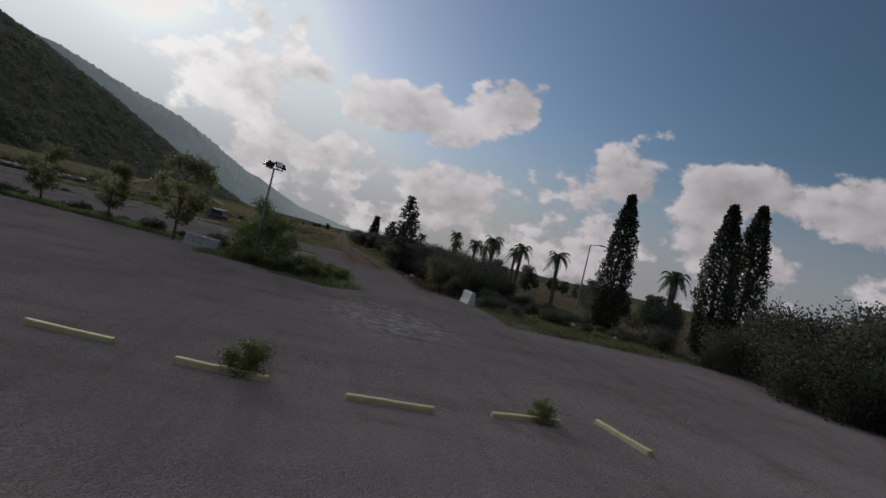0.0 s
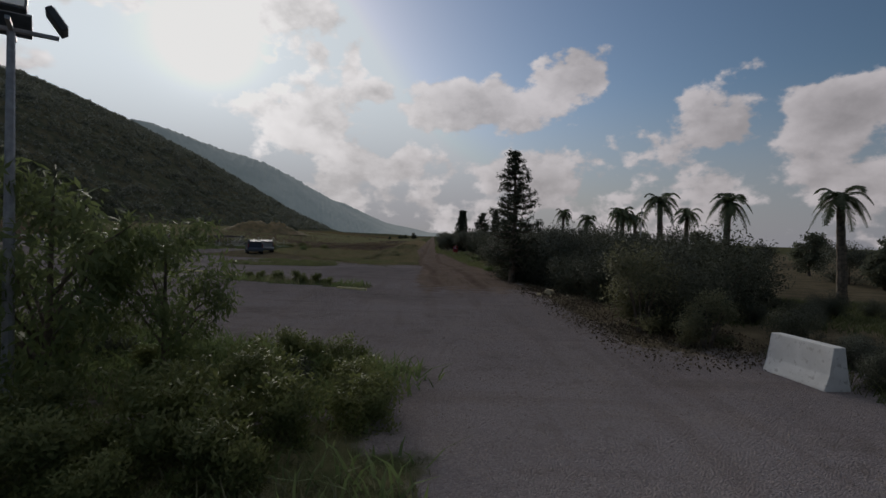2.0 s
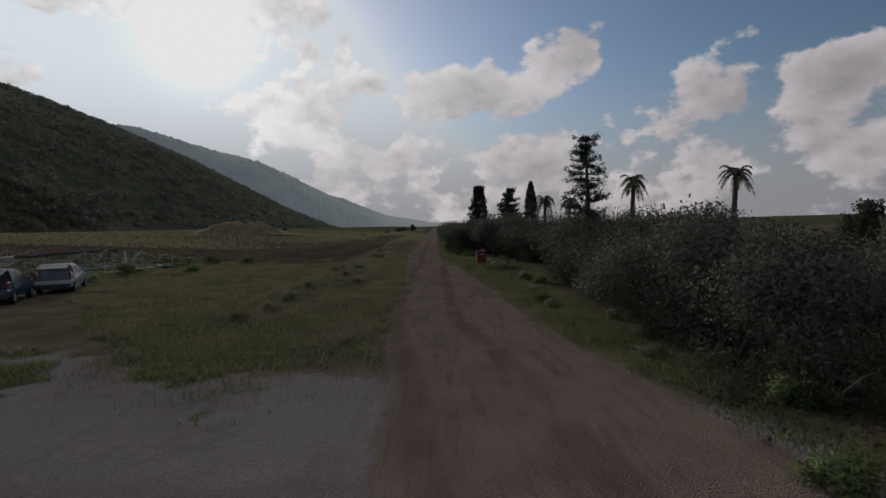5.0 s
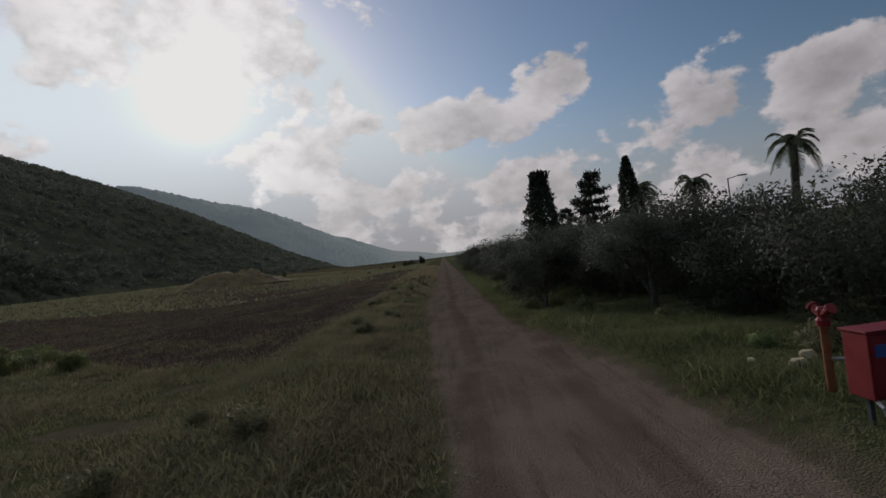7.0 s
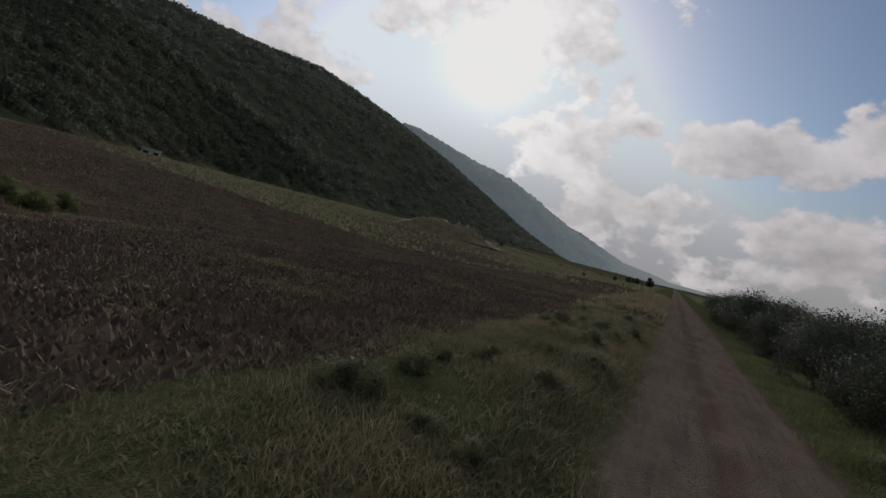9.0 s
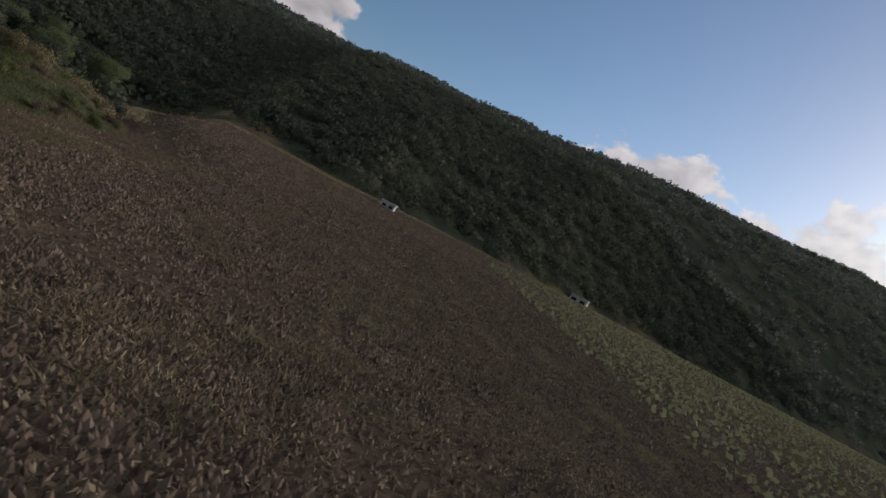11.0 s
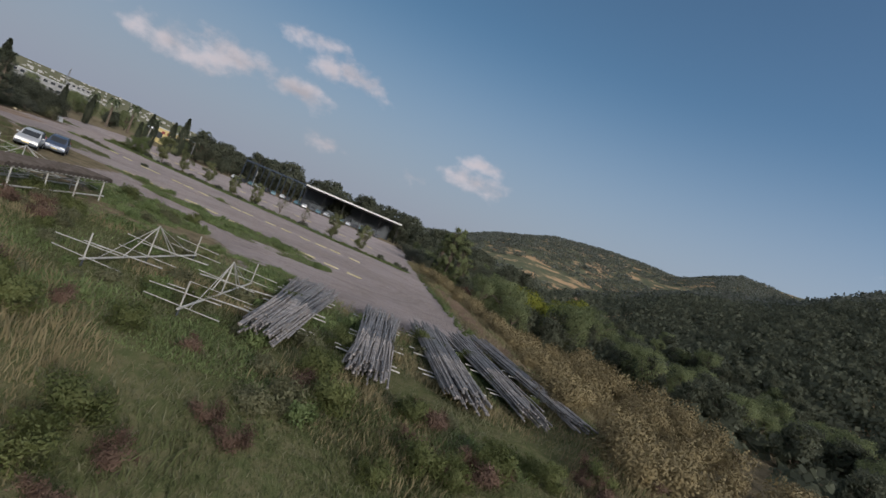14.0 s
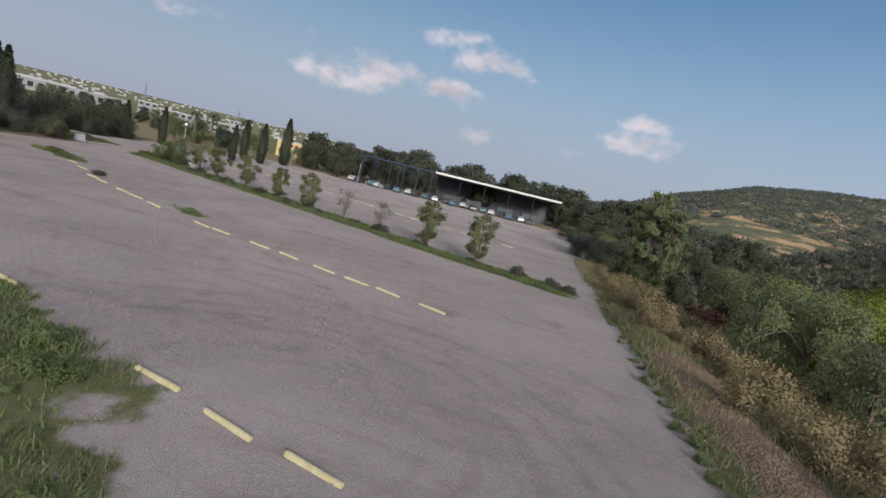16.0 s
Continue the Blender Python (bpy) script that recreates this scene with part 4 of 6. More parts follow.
feathery = set_at(bush("feathery_weed", "feathery yellow-green weed growing at the strip's end", 37, 1.0, 0.85, FEATHER, 3600, 0.030, hollow=0.2, long=2.6, up=0.35, stems=False), -0.6, 30.6)
for k, (x, y, s) in enumerate(((0.5, 31.2, 0.9), (-1.6, 30.0, 1.1), (-0.9, 29.4, 0.9), (-2.6, 29.3, 1.0), (-2.2, 30.8, 1.2), (-3.5, 30.2, 1.1), (0.2, 32.2, 0.85), (-1.2, 31.8, 1.2), (-3.4, 28.9, 0.8), (-4.6, 29.6, 1.0), (-1.9, 28.8, 0.7), (-5.6, 30.6, 1.0), (-0.2, 33.6, 0.9), (-1.4, 34.4, 0.9))):
    again(feathery, x, y, k * 67.0, s)
again(feathery, -1.15, 9.9, 10, 0.72, label="round green weed growing over a wheel stop")
again(feathery, 5.0, 10.3, 50, 0.55, label="dry thin weed beside a wheel stop")
again(shrub, -5.4, 33.4, 150, 0.85)
low = set_at(bush("low_shrub", "low dark shrub at the edge of the gravel", 33, 1.1, 1.3, GREY_GREEN, 2600, 0.06), -7.4, 34.6)
for x, y, s in ((-17.3, 58.6, 0.55), (-23.5, 41.5, 0.8), (-31.0, 44.2, 0.9), (-41.0, 48.0, 0.9), (-56.0, 53.4, 1.0), (-59.0, 54.7, 0.9), (-60.4, 55.0, 0.7), (-28.2, 43.4, 0.7),
                (-38.0, 47.0, 0.6), (-86.7, 121.0, 1.5), (-12.5, 37.6, 0.9), (-18.0, 39.8, 0.8)):
    again(low, x, y, float(rh.uniform(0, 360)), s)

# ---- forest at the foot of the bank and on the slopes ----
pepper = set_at(tree("pepper_tree", "round bright green pepper tree with drooping leaves", 41, 6.5, 0.22, 3.0, 1.0, PEPPER_GREEN, 8000, 0.10, droop=0.6, hollow=0.4, limbs=9, oval=48), -78, 66)
acacia = set_at(tree("acacia_tree", "acacia tree in yellow blossom below the bank", 43, 5.5, 0.18, 2.8, 0.8, YELLOW_BLOOM, 7000, 0.11, hollow=0.5, limbs=9, oval=44), -84.0, 52.0, 0, 1.5)
tall_tree = set_at(tree("eucalyptus", "tall open light green eucalyptus with slender stems beyond the car park", 45, 10.5, 0.12, 1.35, 0.8, PEPPER_GREEN, 15000, 0.10, bark=BARK, droop=0.4, hollow=0.15, limbs=12, shape=1.4, split=True, oval=70), -71.5, 29.5, 0, 1.42)
again(tall_tree, -73.6, 30.6, 90, 1.3)
again(tall_tree, -69.6, 28.2, 200, 1.12)
again(tall_tree, -76.5, 25.0, 150, 1.0)
wood = set_at(tree("oak_tree", "dark green evergreen oak of the wooded slope", 47, 5.5, 0.2, 2.7, 0.7, FOREST, 3400, 0.21, hollow=0.5, limbs=8, oval=40), -90, 60)
for x, y, s in ((-73.8, 58.0, 1.05), (-78.2, 57.0, 1.3), (-81.0, 46.0, 1.35), (-90.0, 58.0, 1.4), (-106.0, 36.0, 1.6), (-98.0, 40.0, 1.4)):
    again(pepper, x, y, x * 31.0, s, label="large weeping pepper tree below the bank")
for x, y, s in ((-111.0, 15.0, 1.9), (-105.0, 18.5, 1.5), (-86.0, 36.0, 1.45), (-91.0, 47.0, 1.3)):
    again(acacia, x, y, x * 17.0, s)
rf = np.random.default_rng(15)
for k in range(260):
    x, y = rf.uniform(-150, -71), rf.uniform(-10, 128)
    if x > -100 and y > 62 or float(field_depth(np.array([x]), np.array([y]))[0]) > -5.0 or math.hypot(x + 75, y - 45) < 13:
        continue
    kind = rf.random()
    src = pepper if kind < 0.28 else wood
    again(src, x, y, float(rf.uniform(0, 360)), float(rf.uniform(0.75, 1.25)))
for k in range(52):
    x = -1.0 - 59.0 * k / 52 + float(rh.uniform(-0.4, 0.4))
    again(low if k % 4 == 0 else feathery, x, sy0 + (x - sx0) * (sy1 - sy0) / (sx1 - sx0) + float(rh.uniform(-0.9, 0.7)), k * 73.0, float(rh.uniform(0.35, 0.75)) * (0.8 if k % 4 == 0 else 1.0),
          label="low green weeds in the planted strip")
bloom = set_at(bush("bougainvillea", "dark red flowering bougainvillea bush", 51, 2.4, 1.8, RED_BLOOM, 2500, 0.11), -73.5, 48.0, 0, 1.45)
# thick bushes and low trees along the car park's edge towards the shed
for k in range(56):
    y = -38.0 + 66.0 * k / 56
    x = -64.5 - 7.0 * float(rf.random()) - 1.5 * (k % 3)
    src = (hedge[1], hedge[0], pepper, hedge[1], hedge[2], wood)[k % 6]
    again(src, x, y, k * 57.0, float(rf.uniform(0.9, 1.5)) * (0.55 if src in (pepper, wood) else 1.0), label="thick olive-green bush at the car park's edge")


def slope_wood(name, label, count, region, size, mat, seed, gaps=-9.0, low=1.5, per=30, leaf=0.36):
    """Thousands of crowns of a far wood in one mesh: each a ragged clump of leaf sheaves."""
    rng = np.random.default_rng(seed)
    az0, az1, r0, r1 = region
    az, r = rng.uniform(az0, az1, count * 3), np.sqrt(rng.uniform(r0 ** 2, r1 ** 2, count * 3))
    x, y = -30 - np.sin(np.radians(az)) * r, 120 + np.cos(np.radians(az)) * r
    up = hills(x, y)
    keep = (up >= low) & ((low > 0) | (field_depth(x, y) < -6) & (x < -84 - 16 * (y > 60))) & (waves(x, y, 0.02, 61) > gaps)
    x, y = x[keep][:count], y[keep][:count]
    z = height(x, y)
    k = len(x)
    s = size * rng.uniform(0.55, 1.45, k)
    d = rng.normal(size=(k, per, 3))
    d /= np.linalg.norm(d, axis=2)[:, :, None]
    d[:, :, 2] = np.abs(d[:, :, 2])
    c = np.stack([x, y, z + 0.1 * s], 1)[:, None, :] + d * (s[:, None, None] * rng.uniform(0.6, 1.0, (k, per, 1)))
    v, f = leaves(c.reshape(-1, 3), 1.0, rng, long=1.0)
    v = v.reshape(k, per, 4, 3)
    v = (c[:, :, None, :] + (v - c[:, :, None, :]) * (s[:, None, None, None] * leaf)).reshape(-1, 3)
    f, normals = rounded(v, f, d.reshape(-1, 3), 0.6)
    return tagged(new(name, fast_mesh(name, v, f, mat, normals=normals)), label, "woodland", kind="stuff")


slope_wood("foot_wood", "dense dark scrub oak wood at the mountain's foot", 9000, (36, 141, 105, 330), 3.0, FOREST, 75, -9.0, 0.4, 56, 0.24)
slope_wood("mountain_wood", "dense dark scrub oak wood covering the mountain slope", 15000, (11, 141, 300, 1000), 3.8, WOODS, 71)


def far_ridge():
    """The long ridge a mile and more off, its pale haze painted as glow: plain distance."""
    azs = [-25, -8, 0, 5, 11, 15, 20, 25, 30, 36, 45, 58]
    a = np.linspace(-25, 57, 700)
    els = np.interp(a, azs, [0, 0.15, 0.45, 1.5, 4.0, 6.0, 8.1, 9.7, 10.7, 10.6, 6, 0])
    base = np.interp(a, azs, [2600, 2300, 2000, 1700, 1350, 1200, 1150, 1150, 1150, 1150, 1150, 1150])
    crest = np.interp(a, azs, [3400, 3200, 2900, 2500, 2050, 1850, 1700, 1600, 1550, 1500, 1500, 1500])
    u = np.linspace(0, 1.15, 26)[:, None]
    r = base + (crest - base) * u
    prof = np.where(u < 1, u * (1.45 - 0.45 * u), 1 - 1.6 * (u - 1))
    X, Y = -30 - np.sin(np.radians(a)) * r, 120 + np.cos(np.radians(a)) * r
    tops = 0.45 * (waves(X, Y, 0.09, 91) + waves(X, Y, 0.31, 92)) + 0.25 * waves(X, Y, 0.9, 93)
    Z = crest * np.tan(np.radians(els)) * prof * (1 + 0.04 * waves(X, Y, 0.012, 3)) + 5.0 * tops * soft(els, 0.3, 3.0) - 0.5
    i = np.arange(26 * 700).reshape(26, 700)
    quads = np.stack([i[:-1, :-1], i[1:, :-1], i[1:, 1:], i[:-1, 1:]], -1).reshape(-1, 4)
    return fast_mesh("far_ridge", np.stack([X, Y, Z], -1).reshape(-1, 3), quads, HAZE_RIDGE, True)


tagged(new("backdrop", far_ridge()), "wooded ridge far off with a painted blue-grey haze glow", "backdrop", kind="structure")
slope_wood("hill_wood", "scattered scrub on the dry sunlit hill", 12000, (118, 175, 280, 1050), 2.5, WOODS, 73, -0.6)
slope_wood("valley_wood", "dense green wood on the valley floor below the bank", 2600, (95, 178, 60, 330), 2.6, FOREST, 74, -9.0, 0.0)

# ---- car park ----
def kerb_stop(rng):
    """A worn concrete wheel stop with sloping sides and a notch."""
    bm = bmesh.new()
    L, w, h = 1.68, 0.16, 0.10
    secs = [(-L / 2, 0.8), (-L / 2 + 0.04, 1), (-0.2, 1), (0.05, 0.96), (L / 2 - 0.04, 1), (L / 2, 0.8)]
    rings = []
    for x, k in secs:
        j = rng.uniform(-0.006, 0.006)
        rings.append([bm.verts.new(p) for p in ((x, -w / 2 * k, -0.05), (x, w / 2 * k, -0.05), (x, w * 0.4 * k, h * 0.8 + j), (x, w * 0.28 * k, h + j), (x, -w * 0.28 * k, h + j), (x, -w * 0.4 * k, h * 0.8 + j))])
    for a, b in zip(rings, rings[1:]):
        for i in range(6):
            bm.faces.new((a[i], a[(i + 1) % 6], b[(i + 1) % 6], b[i]))
    bm.faces.new(rings[0][::-1])
    bm.faces.new(rings[-1])
    return finish(bm, "wheel_stop", YELLOW_PAINT)


stop_meshes = [kerb_stop(np.random.default_rng(i)) for i in range(4)]
near_row = [(-4.45, 10.55, -8), (-1.55, 9.75, -6), (1.55, 9.45, 2), (4.6, 10.2, 8), (6.85, 10.1, -76)]
near_row += [(x, 10.6 - 0.36 * (x + 4.4), ROW) for x in (-8.2, -11.0, -13.7, -19.4, -22.1, -27.9, -30.6, -36.2, -39.0, -44.7, -47.4, -50.2, -53.8)]
c_row = [(x, y, ROW) for x, y in ((-2.65, 49.4), (-11.3, 55.4), (-14.2, 57.2), (-18.3, 60.2), (-20.2, 61.2), (-24.0, 63.2), (-26.1, 64.2), (-28.6, 65.3), (-33.9, 67.1), (-35.7, 67.6),
                                  (-39.2, 68.6), (-41.6, 69.3), (-44.4, 70.2), (-46.8, 71.0), (-48.9, 71.6), (-51.7, 72.4))]
n_row = [(x, y, -16) for x, y in ((-23.7, 77.3), (-26.4, 78.5), (-29.1, 79.7), (-32.6, 81.4), (-35.2, 82.7), (-38.3, 84.2), (-46.95, 87.3), (-49.65, 88.2), (-52.2, 88.8))]
for row, name in ((near_row, "first row of wheel stops"), (c_row, "second row of wheel stops"), (n_row, "third row of wheel stops")):
    for i, (x, y, t) in enumerate(row):
        ob = tagged(new("wheel_stop", stop_meshes[i % 4]), "worn yellow concrete wheel stop lying on gravel", "wheel stop", name)
        ob.matrix_basis = pose(x, y, rest(x, y), 0, 0, t + (i * 37 % 7) - 3)


def barrier(name, label, mat, length, tall, base, top):
    bm = bmesh.new()
    prof = [(-base / 2, 0), (base / 2, 0), (base / 2, 0.1 * tall), (top * 0.75, 0.4 * tall), (top / 2, tall), (-top / 2, tall), (-top * 0.75, 0.4 * tall), (-base / 2, 0.1 * tall)]
    a = [bm.verts.new((-length / 2, u, v - 0.03)) for u, v in prof]
    b = [bm.verts.new((length / 2, u, v - 0.03)) for u, v in prof]
    for i in range(8):
        bm.faces.new((a[i], a[(i + 1) % 8], b[(i + 1) % 8], b[i]))
    bm.faces.new(a[::-1])
    bm.faces.new(b)
    bmesh.ops.bevel(bm, geom=bm.edges[:], offset=0.015, segments=1, affect="EDGES")
    return tagged(new(name, finish(bm, name, mat)), label, "barrier")


set_at(barrier("concrete_barrier", "white painted concrete road barrier beside the track", WHITE_CONCRETE, 1.6, 0.92, 0.6, 0.26), 9.3, 34.4, 97)
set_at(barrier("concrete_barrier", "grey concrete barrier lying under the young trees", CONCRETE, 2.4, 0.75, 0.6, 0.25), -8.0, 32.9, -24)


def rock(name, label, seed, size):
    rng = np.random.default_rng(seed)
    bm = bmesh.new()
    bmesh.ops.create_icosphere(bm, subdivisions=3, radius=0.5)
    cuts = [(Vector(rng.normal(size=3)).normalized(), rng.uniform(0.28, 0.45)) for _ in range(9)]
    for v in bm.verts:
        for d, k in cuts:
            over = v.co.dot(d) - k
            if over > 0:
                v.co -= d * over * 0.9
        v.co += Vector(rng.normal(0, 0.012, 3))
        v.co = Vector((v.co.x * size[0], v.co.y * size[1], (v.co.z + 0.3) * size[2]))
    return tagged(new(name, finish(bm, name, ROCK)), label, "rock")


first_rock = set_at(rock("rock", "rough yellowish limestone boulder at the track's edge", 1, (0.55, 0.45, 0.46)), 7.35, 49.6, 20)
for x, y, s in ((6.75, 49.2, 0.5), (7.2, 48.7, 0.3), (8.1, 49.0, 0.35), (18.9, 31.0, 0.8), (17.0, 33.5, 0.9), (5.0, 96.0, 0.55), (5.5, 96.5, 0.5), (4.6, 96.6, 0.35), (6.6, 64.5, 0.6),
                (-62.6, 94.5, 0.4), (-63.0, 97.5, 0.35), (-63.4, 80.5, 0.4), (-62.8, 90.0, 0.3), (-36.5, 92.5, 0.4)):
    again(first_rock, x, y, s * 300, s, label="small pale limestone rock lying at the gravel's edge")


def rod(p, q, r, sides=6):
    bm = bmesh.new()
    tube(bm, [p, q], [r, r], sides)
    return bm


def floodlight_mast():
    root = thing("floodlight_mast", "tall grey floodlight mast with four tilted lamps", "floodlight")
    bm = bmesh.new()
    tube(bm, [(0, 0, -0.2), (0, 0, 3), (0, 0, 5.6)], [0.085, 0.07, 0.05], 10)
    part("pole", bm, STEEL, root)
    bm = bmesh.new()
    for a in (20, 110):
        box(bm, (1.1, 0.06, 0.06), (0, 0, 5.58), a, 0.01)
    part("cross_arm", bm, STEEL, root)
    for i, a in enumerate((20, 110, 200, 290)):
        d = Vector((math.cos(radians(a)), math.sin(radians(a)), 0))
        m = Matrix.Translation(d * 0.52 + Vector((0, 0, 5.82))) @ Matrix.Rotation(radians(a), 4, "Z") @ Matrix.Rotation(radians(-35), 4, "Y")
        lamp = part("lamp", boxed((0.10, 0.42, 0.36), bevel=0.02, m=m), DARK_STEEL, root, "dark floodlight housing")
        part("lens", boxed((0.02, 0.36, 0.3), (0.055, 0, 0), m=m), LAMP_WHITE, lamp)
    return root


set_at(floodlight_mast(), -4.75, 31.3, 15)


def street_lamp(tall, arm):
    root = thing("street_lamp", "grey street lamp with a single short arm", "street lamp")
    bm = bmesh.new()
    tube(bm, [(0, 0, -0.2), (0, 0, tall * 0.5), (0, 0, tall)], [0.09, 0.07, 0.05], 8)
    part("pole", bm, STEEL, root)
    part("arm", rod((0, 0, tall - 0.05), (arm, 0, tall + 0.12), 0.035), STEEL, root)
    part("lamp_head", boxed((0.75, 0.22, 0.1), (arm + 0.3, 0, tall + 0.13), bevel=0.03), DARK_STEEL, root)
    return root


lamp_a = set_at(street_lamp(7.1, 0.9), 22.9, 45.4, 0)
for x, y, s, t in ((18.0, 64.5, 0.79, 0), (18.7, 121.1, 0.80, 0), (13.0, 160.0, 0.80, 0), (-18.0, -8.0, 0.86, 90), (4.0, -20.0, 0.9, 40)):
    again(lamp_a, x, y, t, s)


# ---- fire cabinet and hydrant ----
def fire_cabinet():
    root = thing("fire_cabinet", "red metal fire hose cabinet on short legs beside the track", "cabinet")
    part("body", boxed((0.40, 0.72, 0.85), (0, 0, 0.78), bevel=0.015), RED_PAINT, root)
    part("roof", boxed((0.45, 0.78, 0.03), (0, 0, 1.222), bevel=0.008), RED_PAINT, root)
    door = part("door", boxed((0.02, 0.66, 0.76), (-0.212, 0, 0.78), bevel=0.006), RED_PAINT, root)
    part("handle", boxed((0.03, 0.03, 0.12), (-0.235, -0.26, 0.72), bevel=0.008), STEEL, door, "small steel handle")
    part("sign", boxed((0.006, 0.2, 0.16), (-0.226, 0.2, 0.98)), material("blue sign", lambda n: (0.05, 0.09, 0.3), 0.5), door, "small blue sign")
    bm = bmesh.new()
    for k in range(4):
        box(bm, (0.006, 0.045, 0.07), (-0.226, 0.04 - 0.06 * k, 0.97))
    part("lettering", bm, WHITE_PAINT, door, "unreadable pale lettering")
    for y in (-0.26, 0.26):
        part("leg", boxed((0.06, 0.06, 0.42), (0, y, 0.16), bevel=0.005), DARK_STEEL, root)
    bm = bmesh.new()
    tube(bm, [(-0.1, 0.3, 0.4), (-0.3, 0.35, 0.3), (-0.35, 0.3, 0.08), (-0.5, 0.5, 0.04)], [0.025] * 4, 6)
    part("hose", bm, STEEL, root)
    return root


def hydrant():
    root = thing("fire_hydrant", "red fire hydrant on a tall rusty standpipe", "hydrant")
    part("standpipe", rod((0, 0, -0.2), (0, 0, 0.92), 0.055, 10), material("rusty pipe", flecked((0.24, 0.09, 0.04), (0.32, 0.14, 0.07), 8.0), 0.8), root)
    bm = bmesh.new()
    tube(bm, [(0, 0, 0.9), (0, 0, 0.98), (0, 0, 1.02), (0, 0, 1.12), (0, 0, 1.16)], [0.09, 0.09, 0.06, 0.07, 0.05], 10)
    part("flange", bm, RED_PAINT, root)
    for s in (-1, 1):
        part("outlet", rod((0, s * 0.03, 1.06), (0, s * 0.17, 1.15), 0.055, 10), RED_PAINT, root)
        part("wheel", rod((0, s * 0.16, 1.14), (0, s * 0.19, 1.16), 0.075, 10), RED_PAINT, root)
    bm = bmesh.new()
    tube(bm, [(0, 0, 0.45), (0.2, -0.3, 0.47), (0.5, -0.6, 0.45)], [0.03] * 3, 6)
    part("branch_pipe", bm, STEEL, root)
    return root


set_at(fire_cabinet(), 4.4, 93.65, 92, 0.88, lift=0)
set_at(hydrant(), 4.6, 94.8, 0, lift=0)


# ---- pipes and frames at the top of the bank ----
def pipe_mesh(L, r, sides=7):
    bm = bmesh.new()
    joint = L * 0.08
    tube(bm, [(0, -L / 2, 0), (0, -L / 2 + 0.12, 0), (0, joint - 0.1, 0), (0, joint - 0.08, 0), (0, joint + 0.08, 0), (0, joint + 0.1, 0), (0, L / 2 - 0.12, 0), (0, L / 2, 0)],
         [r * 1.25, r, r, r * 1.4, r * 1.4, r, r, r * 1.25], sides)
    return finish(bm, "pipe", OLD_PIPE, True)


PIPES = [pipe_mesh(L, r) for L, r in ((14.5, 0.046), (13.0, 0.04), (11.5, 0.05), (14.0, 0.037))]
CROSS = finish(rod((-1.6, 0, 0), (1.6, 0, 0), 0.035), "cross_bar", PALE_PIPE)


def pipe_stack(x, y, turn, wide, layers, seed, fan, count):
    rng = np.random.default_rng(seed)
    root = thing("pipe_stack", "long stack of weathered grey irrigation pipes on cross bars", "pipe stack", "pipe stacks on the bank")
    for k, py in enumerate((-4.6, -3.4, -0.4, 0.8, 3.6, 4.4)):
        ob = part("cross_bar", CROSS, PALE_PIPE, root)
        ob.matrix_basis = pose(rng.uniform(-0.2, 0.2), py, 0.32 + 0.04 * (k % 2), rng.uniform(-2, 2), 0, rng.uniform(-4, 4)) @ Matrix.Diagonal((wide / 2.3, 1, 1, 1))
    for sx in (-wide * 0.42, wide * 0.42):
        for py in (-4.0, 0.0, 4.0):
            ob = part("post", POST, DARK_STEEL, root)
            ob.matrix_basis = pose(sx, py, 0.16)
    for i in range(count):
        lay = int(i / count * layers)
        u = rng.uniform(-0.5, 0.5) * wide * (1 - 0.08 * lay)
        ob = part("pipe", PIPES[int(rng.integers(4))], OLD_PIPE, root)
        ob.matrix_basis = pose(u, rng.uniform(-1.0, 1.0), 0.42 + 0.115 * lay + rng.uniform(0, 0.05), rng.uniform(-0.9, 0.9), rng.uniform(0, 90), fan * u / wide * 2 + rng.uniform(-2.3, 2.3))
    root.matrix_basis = pose(x, y, rest(x, y), 0, 0, turn)
    return root


POST = finish(boxed((0.06, 0.06, 0.45), bevel=0.006), "post", DARK_STEEL)
pipe_stack(-49.5, 114.9, -3.0, 2.4, 4, 81, 3.6, 104)
pipe_stack(-54.0, 115.2, -5.0, 2.2, 4, 82, 1.5, 100)
pipe_stack(-58.1, 113.6, 1.0, 2.5, 4, 83, 1.2, 108)
pipe_stack(-61.3, 112.5, 5.0, 1.8, 4, 84, 0.8, 74)
pipe_stack(-63.6, 111.4, 8.0, 1.4, 3, 85, 0.5, 52)


